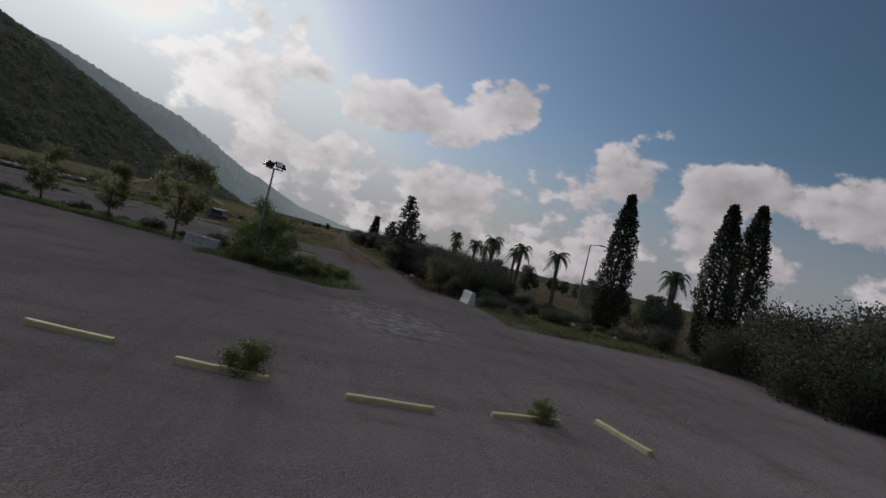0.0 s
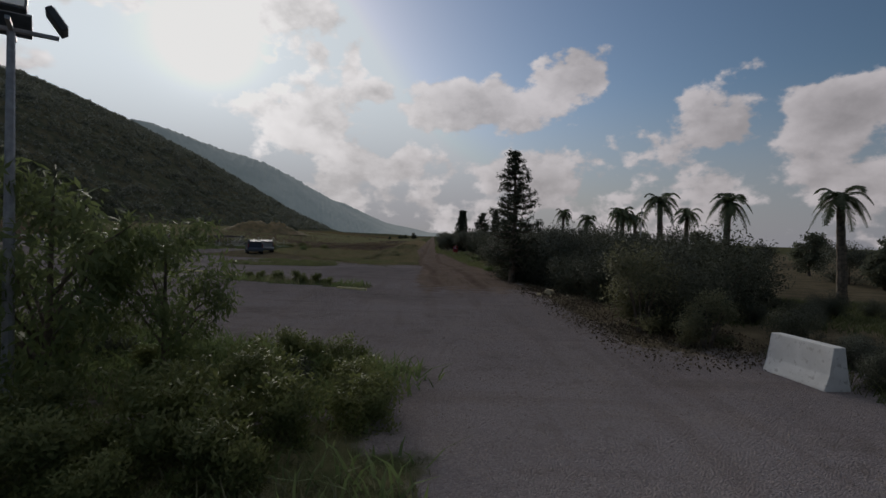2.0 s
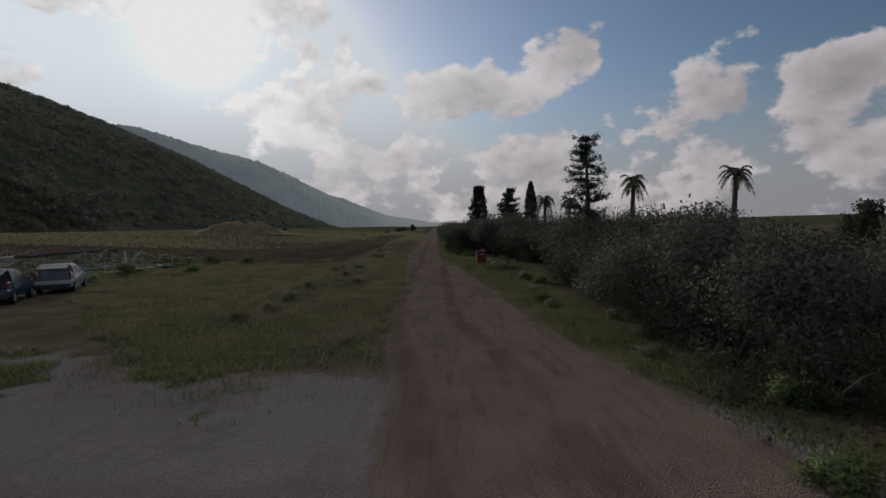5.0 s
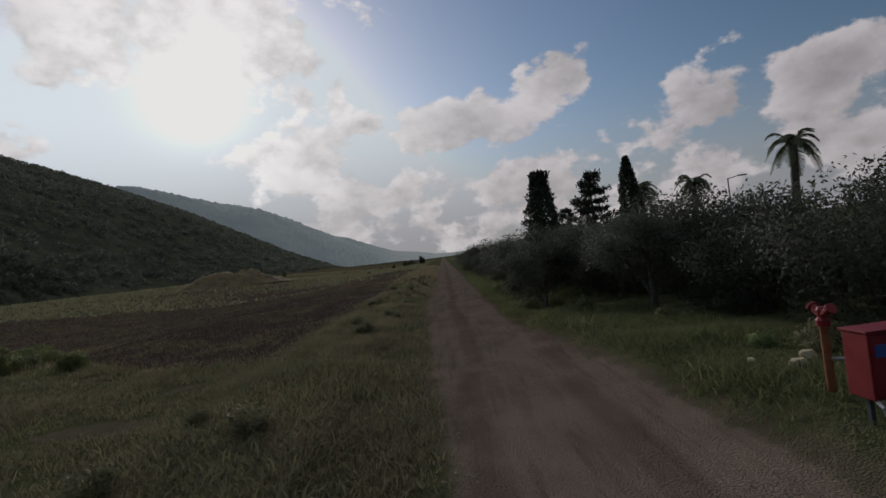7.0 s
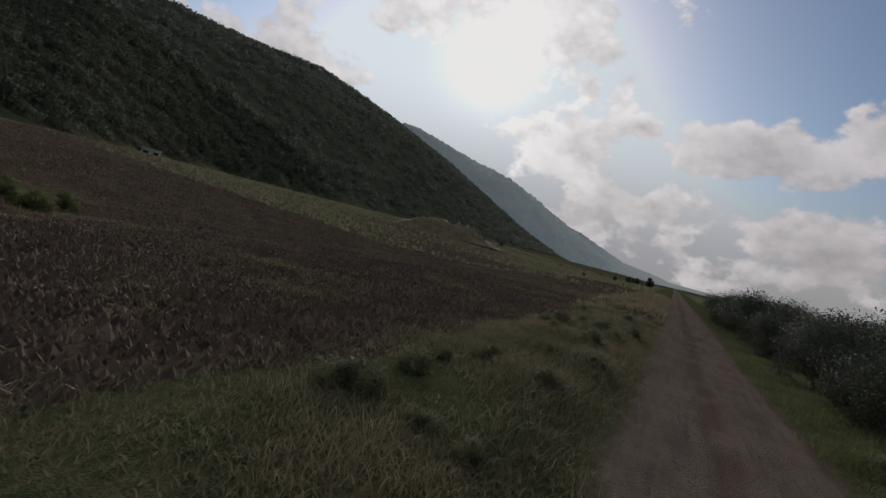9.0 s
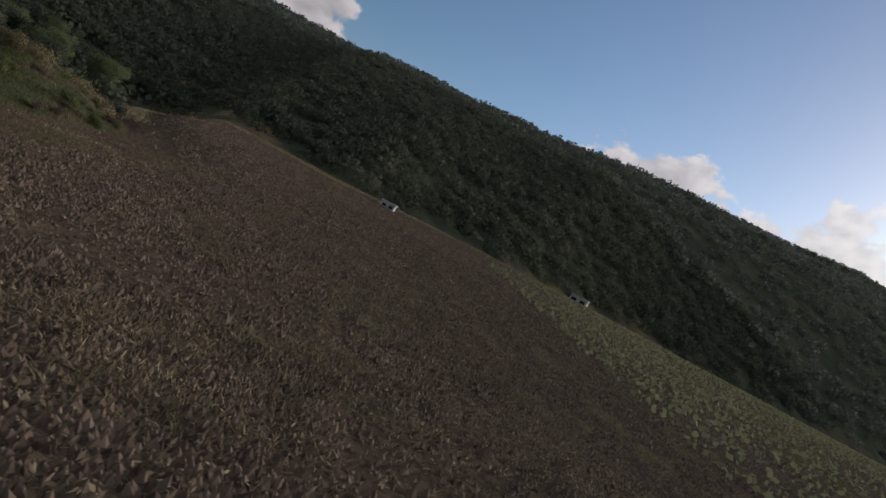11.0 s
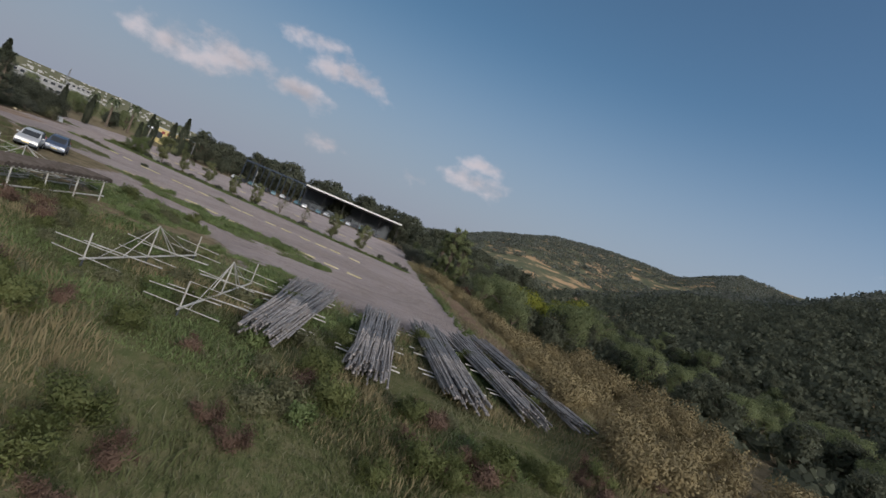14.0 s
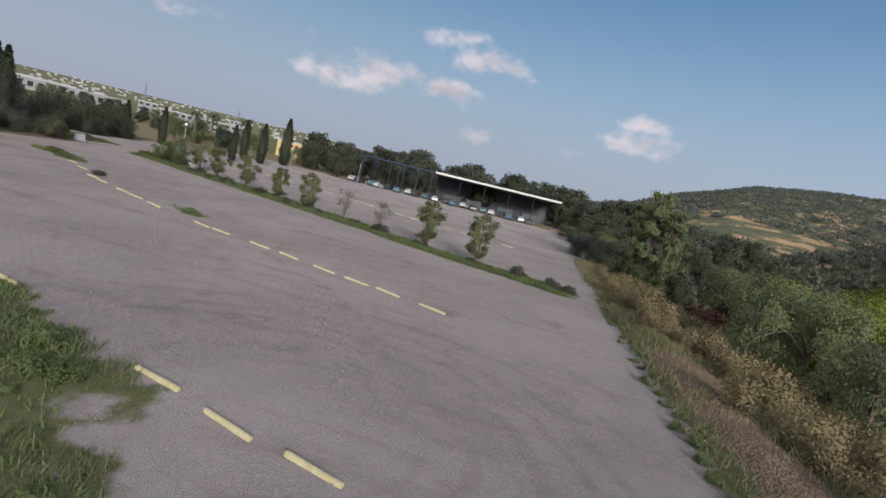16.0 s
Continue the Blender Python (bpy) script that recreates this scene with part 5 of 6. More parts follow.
def tube_frame(seed):
    """A knocked-down greenhouse frame: a long ground tube with posts, braces and cross arms."""
    rng = np.random.default_rng(seed)
    root = thing("tube_frame", "pale steel tube frame with braces standing in weeds", "metal frame", "tube frames on the bank")
    L = 9.4
    part("ground_tube", rod((-L / 2, 0, 0.35), (L / 2, 0, 0.35), 0.048, 8), PALE_PIPE, root)
    for x, h in ((-L / 2 + 0.2, 1.5), (0.1, 1.95), (L / 2 - 0.2, 1.45)):
        part("post", rod((x, 0, 0.3), (x + 0.05, 0, h), 0.034), PALE_PIPE, root)
        part("foot", rod((x, 0, -0.2), (x, 0, 0.36), 0.04), DARK_STEEL, root)
        for z, half in ((0.42, 1.5), (0.95, 1.35)):
            part("cross_arm", rod((x + rng.uniform(-0.2, 0.2), -half, z + rng.uniform(-0.06, 0.06)), (x + rng.uniform(-0.2, 0.2), half, z + rng.uniform(-0.06, 0.06)), 0.021), PALE_PIPE, root)
    for x0 in (-2.4, -2.0, 2.1):
        part("brace", rod((x0, rng.uniform(-0.1, 0.1), 0.35), (0.1, 0, 1.93), 0.027), PALE_PIPE, root)
    for s in (-1, 1):
        part("stay", rod((s * (L / 2 - 0.3), 0.3 * s, 0.4), (0.1, 0, 1.9), 0.016), PALE_PIPE, root)
        part("long_arm", rod((s * 2.0, -1.9, 0.38), (s * 2.2, 1.9, 0.62), 0.03), PALE_PIPE, root)
    return root


frame_a = set_at(tube_frame(1), -46.4, 117.4, 86)
again(frame_a, -42.3, 115.7, 81, 1.0)
for x, y, t in ((-31.0, 110.5, 95), (-27.0, 107.0, 120), (-23.5, 103.5, 85), (-29.0, 104.5, 60)):
    again(frame_a, x, y, t, 0.95)


def sheet_rack():
    """A rack of corrugated dark sheets lying on a tube trestle."""
    root = thing("sheet_rack", "dark corrugated sheets lying on a steel trestle", "rack")
    bm = bmesh.new()
    n = 46
    rows = []
    for i in range(n + 1):
        x = -4.2 + 8.4 * i / n
        z = 1.5 + 0.045 * (1 if i % 2 else -1) - 0.05 * (x / 4.2) ** 2
        rows.append([bm.verts.new((x, y, z + dz)) for y, dz in ((-0.9, 0), (0.9, 0), (0.9, -0.18), (-0.9, -0.18))])
    for a, b in zip(rows, rows[1:]):
        for i in range(4):
            bm.faces.new((a[i], b[i], b[(i + 1) % 4], a[(i + 1) % 4]))
    bm.faces.new(rows[0])
    bm.faces.new(rows[-1][::-1])
    part("roofing", bm, material("dark roofing sheets", flecked((0.07, 0.055, 0.045), (0.12, 0.10, 0.085), 2.0, 30.0), 0.8, bump=0.3), root)
    for x in (-3.6, -1.2, 1.2, 3.6):
        for y in (-0.8, 0.8):
            part("leg", rod((x, y * 1.15, -0.2), (x, y, 1.34), 0.04), PALE_PIPE, root)
        part("tie", rod((x, -0.85, 0.5), (x, 0.85, 1.2), 0.025), PALE_PIPE, root)
    for y in (-0.85, 0.85):
        part("rail", rod((-4.0, y, 0.35), (4.0, y, 0.35), 0.045), PALE_PIPE, root)
        part("rail", rod((-4.0, y, 1.3), (4.0, y, 1.3), 0.045), PALE_PIPE, root)
    return root


set_at(sheet_rack(), -32.7, 108.2, 86, 1.15)


# ---- cars ----
def car_paint(name, colour):
    return material(name, lambda n: n.mix(n.math("MULTIPLY", n.noise(local(n), 3.0, 3.0), 0.25), colour, tuple(c * 0.75 for c in colour)), 0.3, 0.15, specular=0.6)


def car(name, label, paint, open_gate, seed=0, tall=1.58):
    """A hatchback: shell with wheel arches, glass, doors, lights, wheels, and a tailgate that may stand open. Front is +y."""
    root = thing(name, label, "car")
    L, W = 4.3, 1.76
    # outline from the rear bumper over the roof to the front bumper
    prof = [(-2.12, 0.32), (-2.15, 0.62), (-2.06, 0.95), (-1.86, 1.16), (-1.58, tall - 0.12), (-1.2, tall), (-0.2, tall), (0.35, tall - 0.1), (1.05, 1.02), (1.75, 0.88), (2.08, 0.72), (2.15, 0.45), (2.1, 0.28)]
    if open_gate:
        prof = [(-2.12, 0.32), (-2.15, 0.62), (-2.1, 0.72), (-1.2, 0.74), (-1.18, tall - 0.06), (-1.35, tall - 0.04), (-1.2, tall)] + prof[6:]
    bm = bmesh.new()
    def half(z):
        return W / 2 * np.interp(z, [0.3, 0.6, 0.95, 1.1, tall], [0.94, 1.0, 0.97, 0.92, 0.72])
    left = [bm.verts.new((-half(z), y, z)) for y, z in prof]
    right = [bm.verts.new((half(z), y, z)) for y, z in prof]
    k = len(prof)
    for i in range(k):
        j = (i + 1) % k
        bm.faces.new((left[i], left[j], right[j], right[i]))
    bm.faces.new(left[::-1])
    bm.faces.new(right)
    bmesh.ops.triangulate(bm, faces=[f for f in bm.faces if len(f.verts) > 4])
    bmesh.ops.bevel(bm, geom=[e for e in bm.edges if len(e.link_faces) == 2 and e.calc_face_angle(0) > 0.5], offset=0.05, segments=2, affect="EDGES")
    part("body", bm, paint, root)
    for s in (-1, 1):
        for y0, y1, y2, y3 in ((-1.3, -1.1, -0.42, -0.42), (-0.36, -0.36, 0.22, 0.85)):
            zb, zt = 1.06, tall - 0.13
            vs = [(s * (half(zb) + 0.006), y0, zb), (s * (half(zb) + 0.006), y3, zb), (s * (half(zt) + 0.008), y2, zt), (s * (half(zt) + 0.008), y1, zt)]
            inner = [(x - s * 0.02, y, z) for x, y, z in vs]
            part("side_window", fast_mesh("side_window", vs + inner, [(0, 1, 2, 3), (7, 6, 5, 4), (0, 4, 5, 1), (1, 5, 6, 2), (2, 6, 7, 3), (3, 7, 4, 0)], DARK_GLASS), DARK_GLASS, root)
        part("mirror", boxed((0.2, 0.1, 0.14), (s * (W / 2 + 0.08), 0.72, 1.1), bevel=0.03), paint, root)
        part("headlight", boxed((0.36, 0.1, 0.16), (s * 0.6, 2.03, 0.7), bevel=0.03), LAMP_WHITE, root, "clear headlight")
        part("tail_light", boxed((0.1, 0.08, 0.42), (s * 0.78, -2.02, 0.98), bevel=0.02), RED_PAINT, root, "red tail light")
        for y in (-1.32, 1.32):
            m = Matrix.Translation((s * (W / 2 - 0.1), y, 0.31)) @ Matrix.Rotation(radians(90), 4, "Y")
            bm = bmesh.new()
            bmesh.ops.create_cone(bm, cap_ends=True, segments=20, radius1=0.31, radius2=0.31, depth=0.22, matrix=m)
            bmesh.ops.bevel(bm, geom=bm.edges[:], offset=0.025, segments=1, affect="EDGES")
            wheel = part("tyre", bm, RUBBER, root)
            bm = bmesh.new()
            bmesh.ops.create_cone(bm, cap_ends=True, segments=16, radius1=0.2, radius2=0.18, depth=0.24, matrix=m)
            part("rim", bm, STEEL, wheel)
    slope = math.degrees(math.atan2(tall - 0.14 - 1.03, 0.66))
    m = Matrix.Translation((0, 0.69, (tall - 0.1 + 1.02) / 2 + 0.012)) @ Matrix.Rotation(radians(-slope), 4, "X")
    part("windscreen", boxed((1.24, 0.76, 0.02), bevel=0.005, m=m), DARK_GLASS, root)
    part("front_bumper", boxed((1.62, 0.14, 0.26), (0, 2.1, 0.42), bevel=0.05), DARK_STEEL, root)
    part("number_plate", boxed((0.5, 0.02, 0.11), (0, 2.185, 0.5), bevel=0.004), YELLOW_WALL, root, "plain yellow number plate")
    if open_gate:
        part("boot", boxed((1.3, 0.04, 0.62), (0, -1.155, 1.1)), DARK_STEEL, root, "dark open boot")
        m = Matrix.Translation((0, -1.3, tall + 0.02)) @ Matrix.Rotation(radians(14), 4, "X")
        gate = part("tailgate", boxed((1.36, 0.98, 0.07), (0, -0.5, 0), bevel=0.03, m=m), DARK_STEEL, root, "raised dark tailgate")
        part("rear_window", boxed((1.08, 0.46, 0.02), (0, -0.36, -0.042), m=m), DARK_GLASS, gate)
        for s in (-1, 1):
            part("strut", rod((s * 0.6, -1.25, 1.2), (s * 0.6, -1.7, tall - 0.02), 0.014), DARK_STEEL, root)
            part("side_pillar", boxed((0.1, 0.8, 0.34), (s * 0.78, -1.62, 0.9), bevel=0.03), paint, root)
    else:
        m = Matrix.Translation((0, -1.73, 1.3)) @ Matrix.Rotation(radians(56), 4, "X")
        part("rear_window", boxed((1.12, 0.34, 0.02), m=m), DARK_GLASS, root)
    part("rear_bumper", boxed((1.62, 0.14, 0.26), (0, -2.1, 0.42), bevel=0.05), DARK_STEEL, root)
    return root


white_paint, blue_paint = car_paint("white car paint", (0.5, 0.51, 0.52)), car_paint("blue car paint", (0.05, 0.075, 0.13))
set_at(car("car", "dark blue hatchback with raised tailgate parked on grass", blue_paint, True, tall=1.64), -20.2, 85.6, 24, 1.0, 0)
set_at(car("car", "silver grey hatchback with raised tailgate parked on grass", car_paint("silver car paint", (0.42, 0.43, 0.44)), True), -20.3, 89.9, 24, 1.0, 0)
lot_cars = [car("car", lab, p, False) for lab, p in (("white hatchback parked before the open shed", white_paint), ("dark hatchback parked before the open shed", car_paint("dark car paint", (0.04, 0.045, 0.05))),
                                                    ("blue-green hatchback parked before the open shed", car_paint("teal car paint", (0.09, 0.17, 0.20))))]
for i in range(20):
    x = -4.0 - 2.75 * i
    y = -44.0 + 0.12 * x + 3 * (i % 2)
    if i < 3:
        set_at(lot_cars[i], x, y, 170 + i * 4, 1.0, 0)
    else:
        again(lot_cars[(i * 7) % 3], x, y, 165 + (i * 53) % 30, 1.0, 0)


# ---- the open shed and the buildings beyond ----
def open_shed():
    root = thing("open_shed", "long open shed with a pale metal roof and dark inside", "shed")
    a, b = Vector((-64.0, -57.2, 0)), Vector((-26.0, -52.4, 0))
    d = (b - a).normalized()
    turn = math.degrees(math.atan2(d.y, d.x))
    L = (b - a).length
    mid = (a + b) / 2
    m = Matrix.Translation(mid) @ Matrix.Rotation(radians(turn), 4, "Z")
    part("roof", boxed((L, 18, 0.25), (0, -8.5, 8.0), bevel=0.03, m=m @ Matrix.Rotation(radians(2.0), 4, "X")), GREY_METAL, root)
    part("fascia", boxed((L + 0.3, 0.12, 0.6), (0, 0.6, 8.15), bevel=0.02, m=m), WHITE_PAINT, root)
    # back wall and crates are coloured dark for the shade inside
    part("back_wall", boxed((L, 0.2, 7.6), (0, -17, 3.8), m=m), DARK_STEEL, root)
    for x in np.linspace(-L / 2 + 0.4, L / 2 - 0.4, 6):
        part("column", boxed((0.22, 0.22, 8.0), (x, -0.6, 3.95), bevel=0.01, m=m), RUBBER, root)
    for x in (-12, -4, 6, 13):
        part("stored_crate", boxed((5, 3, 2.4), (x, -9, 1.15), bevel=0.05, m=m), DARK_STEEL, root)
    return root


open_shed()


def steel_skeleton():
    root = thing("steel_skeleton", "bare dark blue steel roof frame beside the shed", "building frame")
    blue = material("blue steel", flecked((0.03, 0.045, 0.07), (0.05, 0.065, 0.09), 4.0), 0.5, 0.2)
    for x in np.linspace(-25.5, -4, 6):
        for y in (-51.0, -62.0):
            part("column", boxed((0.25, 0.25, 7.8), (x, y + 0.08 * (x + 25), 3.8)), blue, root)
        part("rafter", boxed((0.2, 11.4, 0.4), (x, -56.5 + 0.08 * (x + 25), 7.8)), blue, root)
    for y in (-51.0, -56.5, -62.0):
        part("beam", boxed((21.8, 0.2, 0.4), (-14.7, y + 0.9, 8.1), 4.6), blue, root)
    return root


steel_skeleton()


def building(name, label, at, size, turn, wall, roof, floors, bays, sign=None):
    """A plain block with storeys of real window recesses and a parapet roof."""
    root = thing(name, label, "building")
    w, d, h = size
    m = pose(at[0], at[1], rest(at[0], at[1]) - 0.3, 0, 0, turn)
    part("wall", boxed((w, d, h), (0, 0, h / 2), bevel=0.05, m=m), wall, root)
    part("roof", boxed((w + 0.5, d + 0.5, 0.4), (0, 0, h + 0.2), bevel=0.05, m=m), roof, root)
    for f in range(floors):
        for k in range(bays):
            x = -w / 2 + w * (k + 0.5) / bays
            z = h * (f + 0.55) / floors
            part("window", boxed((w / bays * 0.55, 0.12, h / floors * 0.42), (x, d / 2 + 0.04, z), m=m), DARK_GLASS, root)
    if sign:
        for k in range(6):
            part("sign_letter", boxed((w * 0.06, 0.2, h * 0.16), (-w * 0.24 + k * w * 0.096, d / 2 + 0.12, h * 0.78), m=m), sign, root, "plain block standing for a letter")
    return root


def far(az, dist):
    d = bearing(az)
    return -55.6 + d.x * dist, 108.8 + d.y * dist


for name, label, az, dist, size, wall, roof, fl, bays, sg in (
        ("store_building", "yellow and white store building behind the trees", -155.6, 240, (22, 14, 6.8), YELLOW_WALL, GREY_METAL, 1, 3, RED_PAINT),
        ("factory_building", "long cream factory hall with a row of windows", -145.6, 430, (58, 20, 8.0), FAR_WALL, GREY_METAL, 2, 14, None),
        ("factory_building", "white factory tower block", -140.6, 440, (12, 12, 10.0), FAR_WALL, WHITE_CONCRETE, 3, 3, None),
        ("warehouse", "long low white warehouse with a grey roof", -134.6, 420, (60, 24, 7.0), FAR_WALL, GREY_METAL, 1, 12, None),
        ("warehouse", "grey greenhouse hall at the plain's edge", -129.5, 480, (90, 40, 8.0), GREY_METAL, GREY_METAL, 1, 10, None),
        ("apartment_block", "white apartment block beyond the factory", -148.6, 480, (16, 12, 12), FAR_WALL, CONCRETE, 4, 5, None)):
    building(name, label, far(az, dist), size, az + 180, wall, roof, fl, bays, sg)


def silo(az, dist, r, h):
    root = thing("silo", "pale round storage silo beside the factory", "silo")
    x, y = far(az, dist)
    z = rest(x, y)
    bm = bmesh.new()
    tube(bm, [(x, y, z - 0.3), (x, y, z + h * 0.98), (x, y, z + h), (x, y, z + h + 0.8)], [r, r, r * 0.97, r * 0.2], 24)
    part("tank", bm, CONCRETE, root)
    return root


for az, dist, r, h in ((-136.9, 420, 4.0, 7.5), (-142.4, 400, 3.0, 8), (-138.8, 420, 3.2, 6)):
    silo(az, dist, r, h)

for hut_at, hut_size, hut_turn in (((-134.0, 160.2), (3.4, 2.2, 1.5), 75), ((-184.0, 238.0), (6.5, 4.0, 2.6), 55)):
    building("field_hut", "small white hut at the field's far edge", hut_at, hut_size, hut_turn + 180, WHITE_PAINT, WHITE_CONCRETE, 1, 2)


def far_town():
    """Hundreds of white houses on the far hillside."""
    rng = np.random.default_rng(91)
    vs, fs = [], []
    n = 300
    az = rng.uniform(-163, -126, n)
    r = rng.uniform(1750, 2900, n)
    for a, d in zip(az, r):
        x, y = -30 - math.sin(radians(a)) * d, 120 + math.cos(radians(a)) * d
        w, dp, h = rng.uniform(6, 13), rng.uniform(6, 11), rng.choice([3, 4, 5, 6, 9])
        z = float(height(np.array([x]), np.array([y]))[0]) - 1
        c, s = math.cos(radians(a)), math.sin(radians(a))
        b = len(vs)
        for zz in (z, z + h):
            for u, v in ((-w, -dp), (w, -dp), (w, dp), (-w, dp)):
                vs.append((x + (u * c - v * s) / 2, y + (u * s + v * c) / 2, zz))
        fs += [(b, b + 1, b + 5, b + 4), (b + 1, b + 2, b + 6, b + 5), (b + 2, b + 3, b + 7, b + 6), (b + 3, b, b + 4, b + 7), (b + 4, b + 5, b + 6, b + 7)]
    return tagged(new("far_town", fast_mesh("far_town", vs, fs, CONCRETE)), "white houses of a town on the far hillside", "town", kind="stuff")


far_town()

# trees round the shed, the stores and the plain
for az, dist, s, t in ((-141.1, 128, 0.72, 30), (-143.9, 132, 0.76, 50), (-148.6, 127, 0.6, 70), (-150.0, 127, 0.75, 15), (-150.6, 150, 0.93, 44), (-152.4, 138, 0.93, 90), (-154.3, 157, 1.25, 5)):
    x, y = far(az, dist)
    again(cyp, x, y, t, s, label="dark cypress standing beyond the car park")
for az, dist, s in ((-152.0, 175, 1.5), (-154.2, 180, 1.7), (-157.3, 190, 2.1), (-158.5, 200, 1.6), (-145.9, 170, 1.5), (-147.4, 165, 1.6), (-150.2, 190, 1.8), (-161, 185, 1.3)):
    x, y = far(az, dist)
    again(palm_a, x, y, az * 3, s, label="tall palm beyond the car park")
big = set_at(tree("big_tree", "large dense dark green tree behind the shed", 49, 12.0, 0.4, 5.2, 1.5, FOREST, 6500, 0.30, hollow=0.5, limbs=11, oval=54), -30, -84)
rt = np.random.default_rng(19)
for k in range(46):
    az = -156 - 40 * (k + rt.uniform(0, 1)) / 46
    dist = rt.uniform(178, 235) if az < -164 else rt.uniform(160, 200)
    x, y = far(az, dist)
    s = float(rt.uniform(0.75, 1.25)) * (0.8 if az > -163 else 1.0)
    again(big if k % 3 else wood, x, y, k * 47.0, s if k % 3 else s * 1.9, label="dense dark green tree beyond the car park")
for k in range(22):
    x, y = far(-186 - 17 * (k + rt.random()) / 22, rt.uniform(125, 190))
    again((wood, big, pepper)[k % 3], x, y, k * 43.0, float(rt.uniform(0.7, 1.0)) * (1.7, 0.85, 1.3)[k % 3], label="leafy tree in the wood below the shed")
for k in range(60):
    az = -126 - 34 * rt.random()
    dist = rt.uniform(140, 330)
    x, y = far(az, dist)
    if x < 24 and y > -30 or y > 30 and x < 40:
        continue
    again(wood if k % 2 else pepper, x, y, k * 31.0, float(rt.uniform(0.7, 1.2)), label="leafy tree on the plain beyond the car park")
for k in range(34):
    x, y = rt.uniform(22, 60), rt.uniform(14, 100)
    again(wood if k % 3 else hedge[1], x, y, k * 41.0, float(rt.uniform(0.45, 0.75)) * (1 if k % 3 else 1.7), label="olive-green tree behind the hedge")
for x, y, s in ((22.9, 20.0, 1.2), (24.5, 23.5, 1.5), (27.5, 26.0, 1.7), (24.2, 15.5, 1.6), (26.5, 18.5, 1.9), (30.0, 21.5, 2.0), (27.0, 12.0, 1.8), (23.6, 26.5, 1.0), (30.5, 28.0, 1.6), (21.5, 29.5, 0.6), (34, 25, 2.1), (29, 16.5, 2.0), (25.5, 9.0, 1.7), (22.8, 17.5, 1.1), (23.5, 12.2, 1.3)):
    again(hedge[0], x, y, x * 50, s * 1.25, label="dense dark bush at the edge of the gravel")


def mast(az, dist, tall):
    root = thing("lattice_mast", "thin steel lattice mast over the far plain", "mast")
    x, y = far(az, dist)
    z = rest(x, y)
    for sx, sy in ((-1, -1), (1, -1), (1, 1), (-1, 1)):
        part("leg", rod((x + sx * 2.2, y + sy * 2.2, z - 0.5), (x, y, z + tall), 0.16, 4), STEEL, root)
    for k in range(1, 6):
        w = 2.2 * (1 - k / 6.5)
        zz = z + tall * k / 6.5
        for a, b in (((-w, -w), (w, -w)), ((w, -w), (w, w)), ((w, w), (-w, w)), ((-w, w), (-w, -w))):
            part("brace", rod((x + a[0], y + a[1], zz), (x + b[0], y + b[1], zz + tall * 0.06), 0.1, 4), STEEL, root)
    return root


mast(-140.0, 620, 30)
mast(-148.2, 640, 28)

# the earth mound and the far tree line at the end of the field
heap_bm = bmesh.new()
bmesh.ops.create_grid(heap_bm, x_segments=44, y_segments=22, size=1.0)
for v in heap_bm.verts:
    r = max(0.0, 1 - math.hypot(v.co.x, v.co.y))
    n = noise.noise(Vector((v.co.x * 4, v.co.y * 4, 2.0))) + 0.5 * noise.noise(Vector((v.co.x * 11, v.co.y * 11, 5.0)))
    v.co = Vector((v.co.x * 26, v.co.y * 12, -0.4 + 7.0 * min(r * 1.7, 1.0) * (0.75 + 0.45 * n)))
heap = tagged(new("earth_mound", finish(heap_bm, "earth_mound", material("dry earth", flecked((0.15, 0.125, 0.07), (0.27, 0.20, 0.11), 0.25, 3.0, (0.085, 0.095, 0.045)), 0.95, bump=0.6, bump_dist=0.3), True)),
              "overgrown heap of dry earth at the field's end", "mound")
set_at(heap, -97, 318, 40, 1.05, 0)
for k in range(24):
    az = 22 - 30 * rt.random()
    d = bearing(az)
    r = rt.uniform(220, 420)
    x, y = d.x * r, 112 + d.y * r
    if -8 < x < 8:
        x -= 18
    again(wood if k % 2 else hedge[0], x, y, k * 29.0, float(rt.uniform(0.4, 0.75)), label="dark tree on the far side of the field")


# ---- weeds, grass and clods ----
def scatter(name, label, mat, count, area, weight, tall, seed, thin=0.02, lean=0.35, kind="grass"):
    """Blades of grass where weight(x, y) is high: each a bent strip."""
    rng = np.random.default_rng(seed)
    x0, x1, y0, y1 = area
    x, y = rng.uniform(x0, x1, count * 6), rng.uniform(y0, y1, count * 6)
    keep = rng.random(len(x)) < weight(x, y)
    x, y = x[keep][:count], y[keep][:count]
    z = height(x, y) - 0.02
    k = len(x)
    h = tall * rng.uniform(0.45, 1.3, k) * (0.75 + 0.5 * np.clip(waves(x, y, 1.1, seed), -0.8, 0.9))
    a = rng.uniform(0, 6.28, k)
    w = thin * rng.uniform(0.7, 1.6, k)
    lx, ly = rng.normal(0, lean, k) * h, rng.normal(0, lean, k) * h
    sx, sy = np.cos(a) * w, np.sin(a) * w
    p = np.stack([x, y, z], 1)
    side = np.stack([sx, sy, 0 * w], 1)
    midp = p + np.stack([lx * 0.35, ly * 0.35, h * 0.6], 1)
    tip = p + np.stack([lx, ly, h], 1)
    v = np.stack([p - side, p + side, midp + side * 0.7, tip, midp - side * 0.7], 1).reshape(-1, 3)
    i = np.arange(k)[:, None] * 5
    quads, tris = i + np.array([[0, 1, 2, 4]]), i + np.array([[4, 2, 3]])
    f = np.concatenate([np.concatenate([quads[:, [0, 1, 2]], quads[:, [0, 2, 3]]]), tris])
    return tagged(new(name, fast_mesh(name, v, f, mat)), label, kind, kind="stuff")


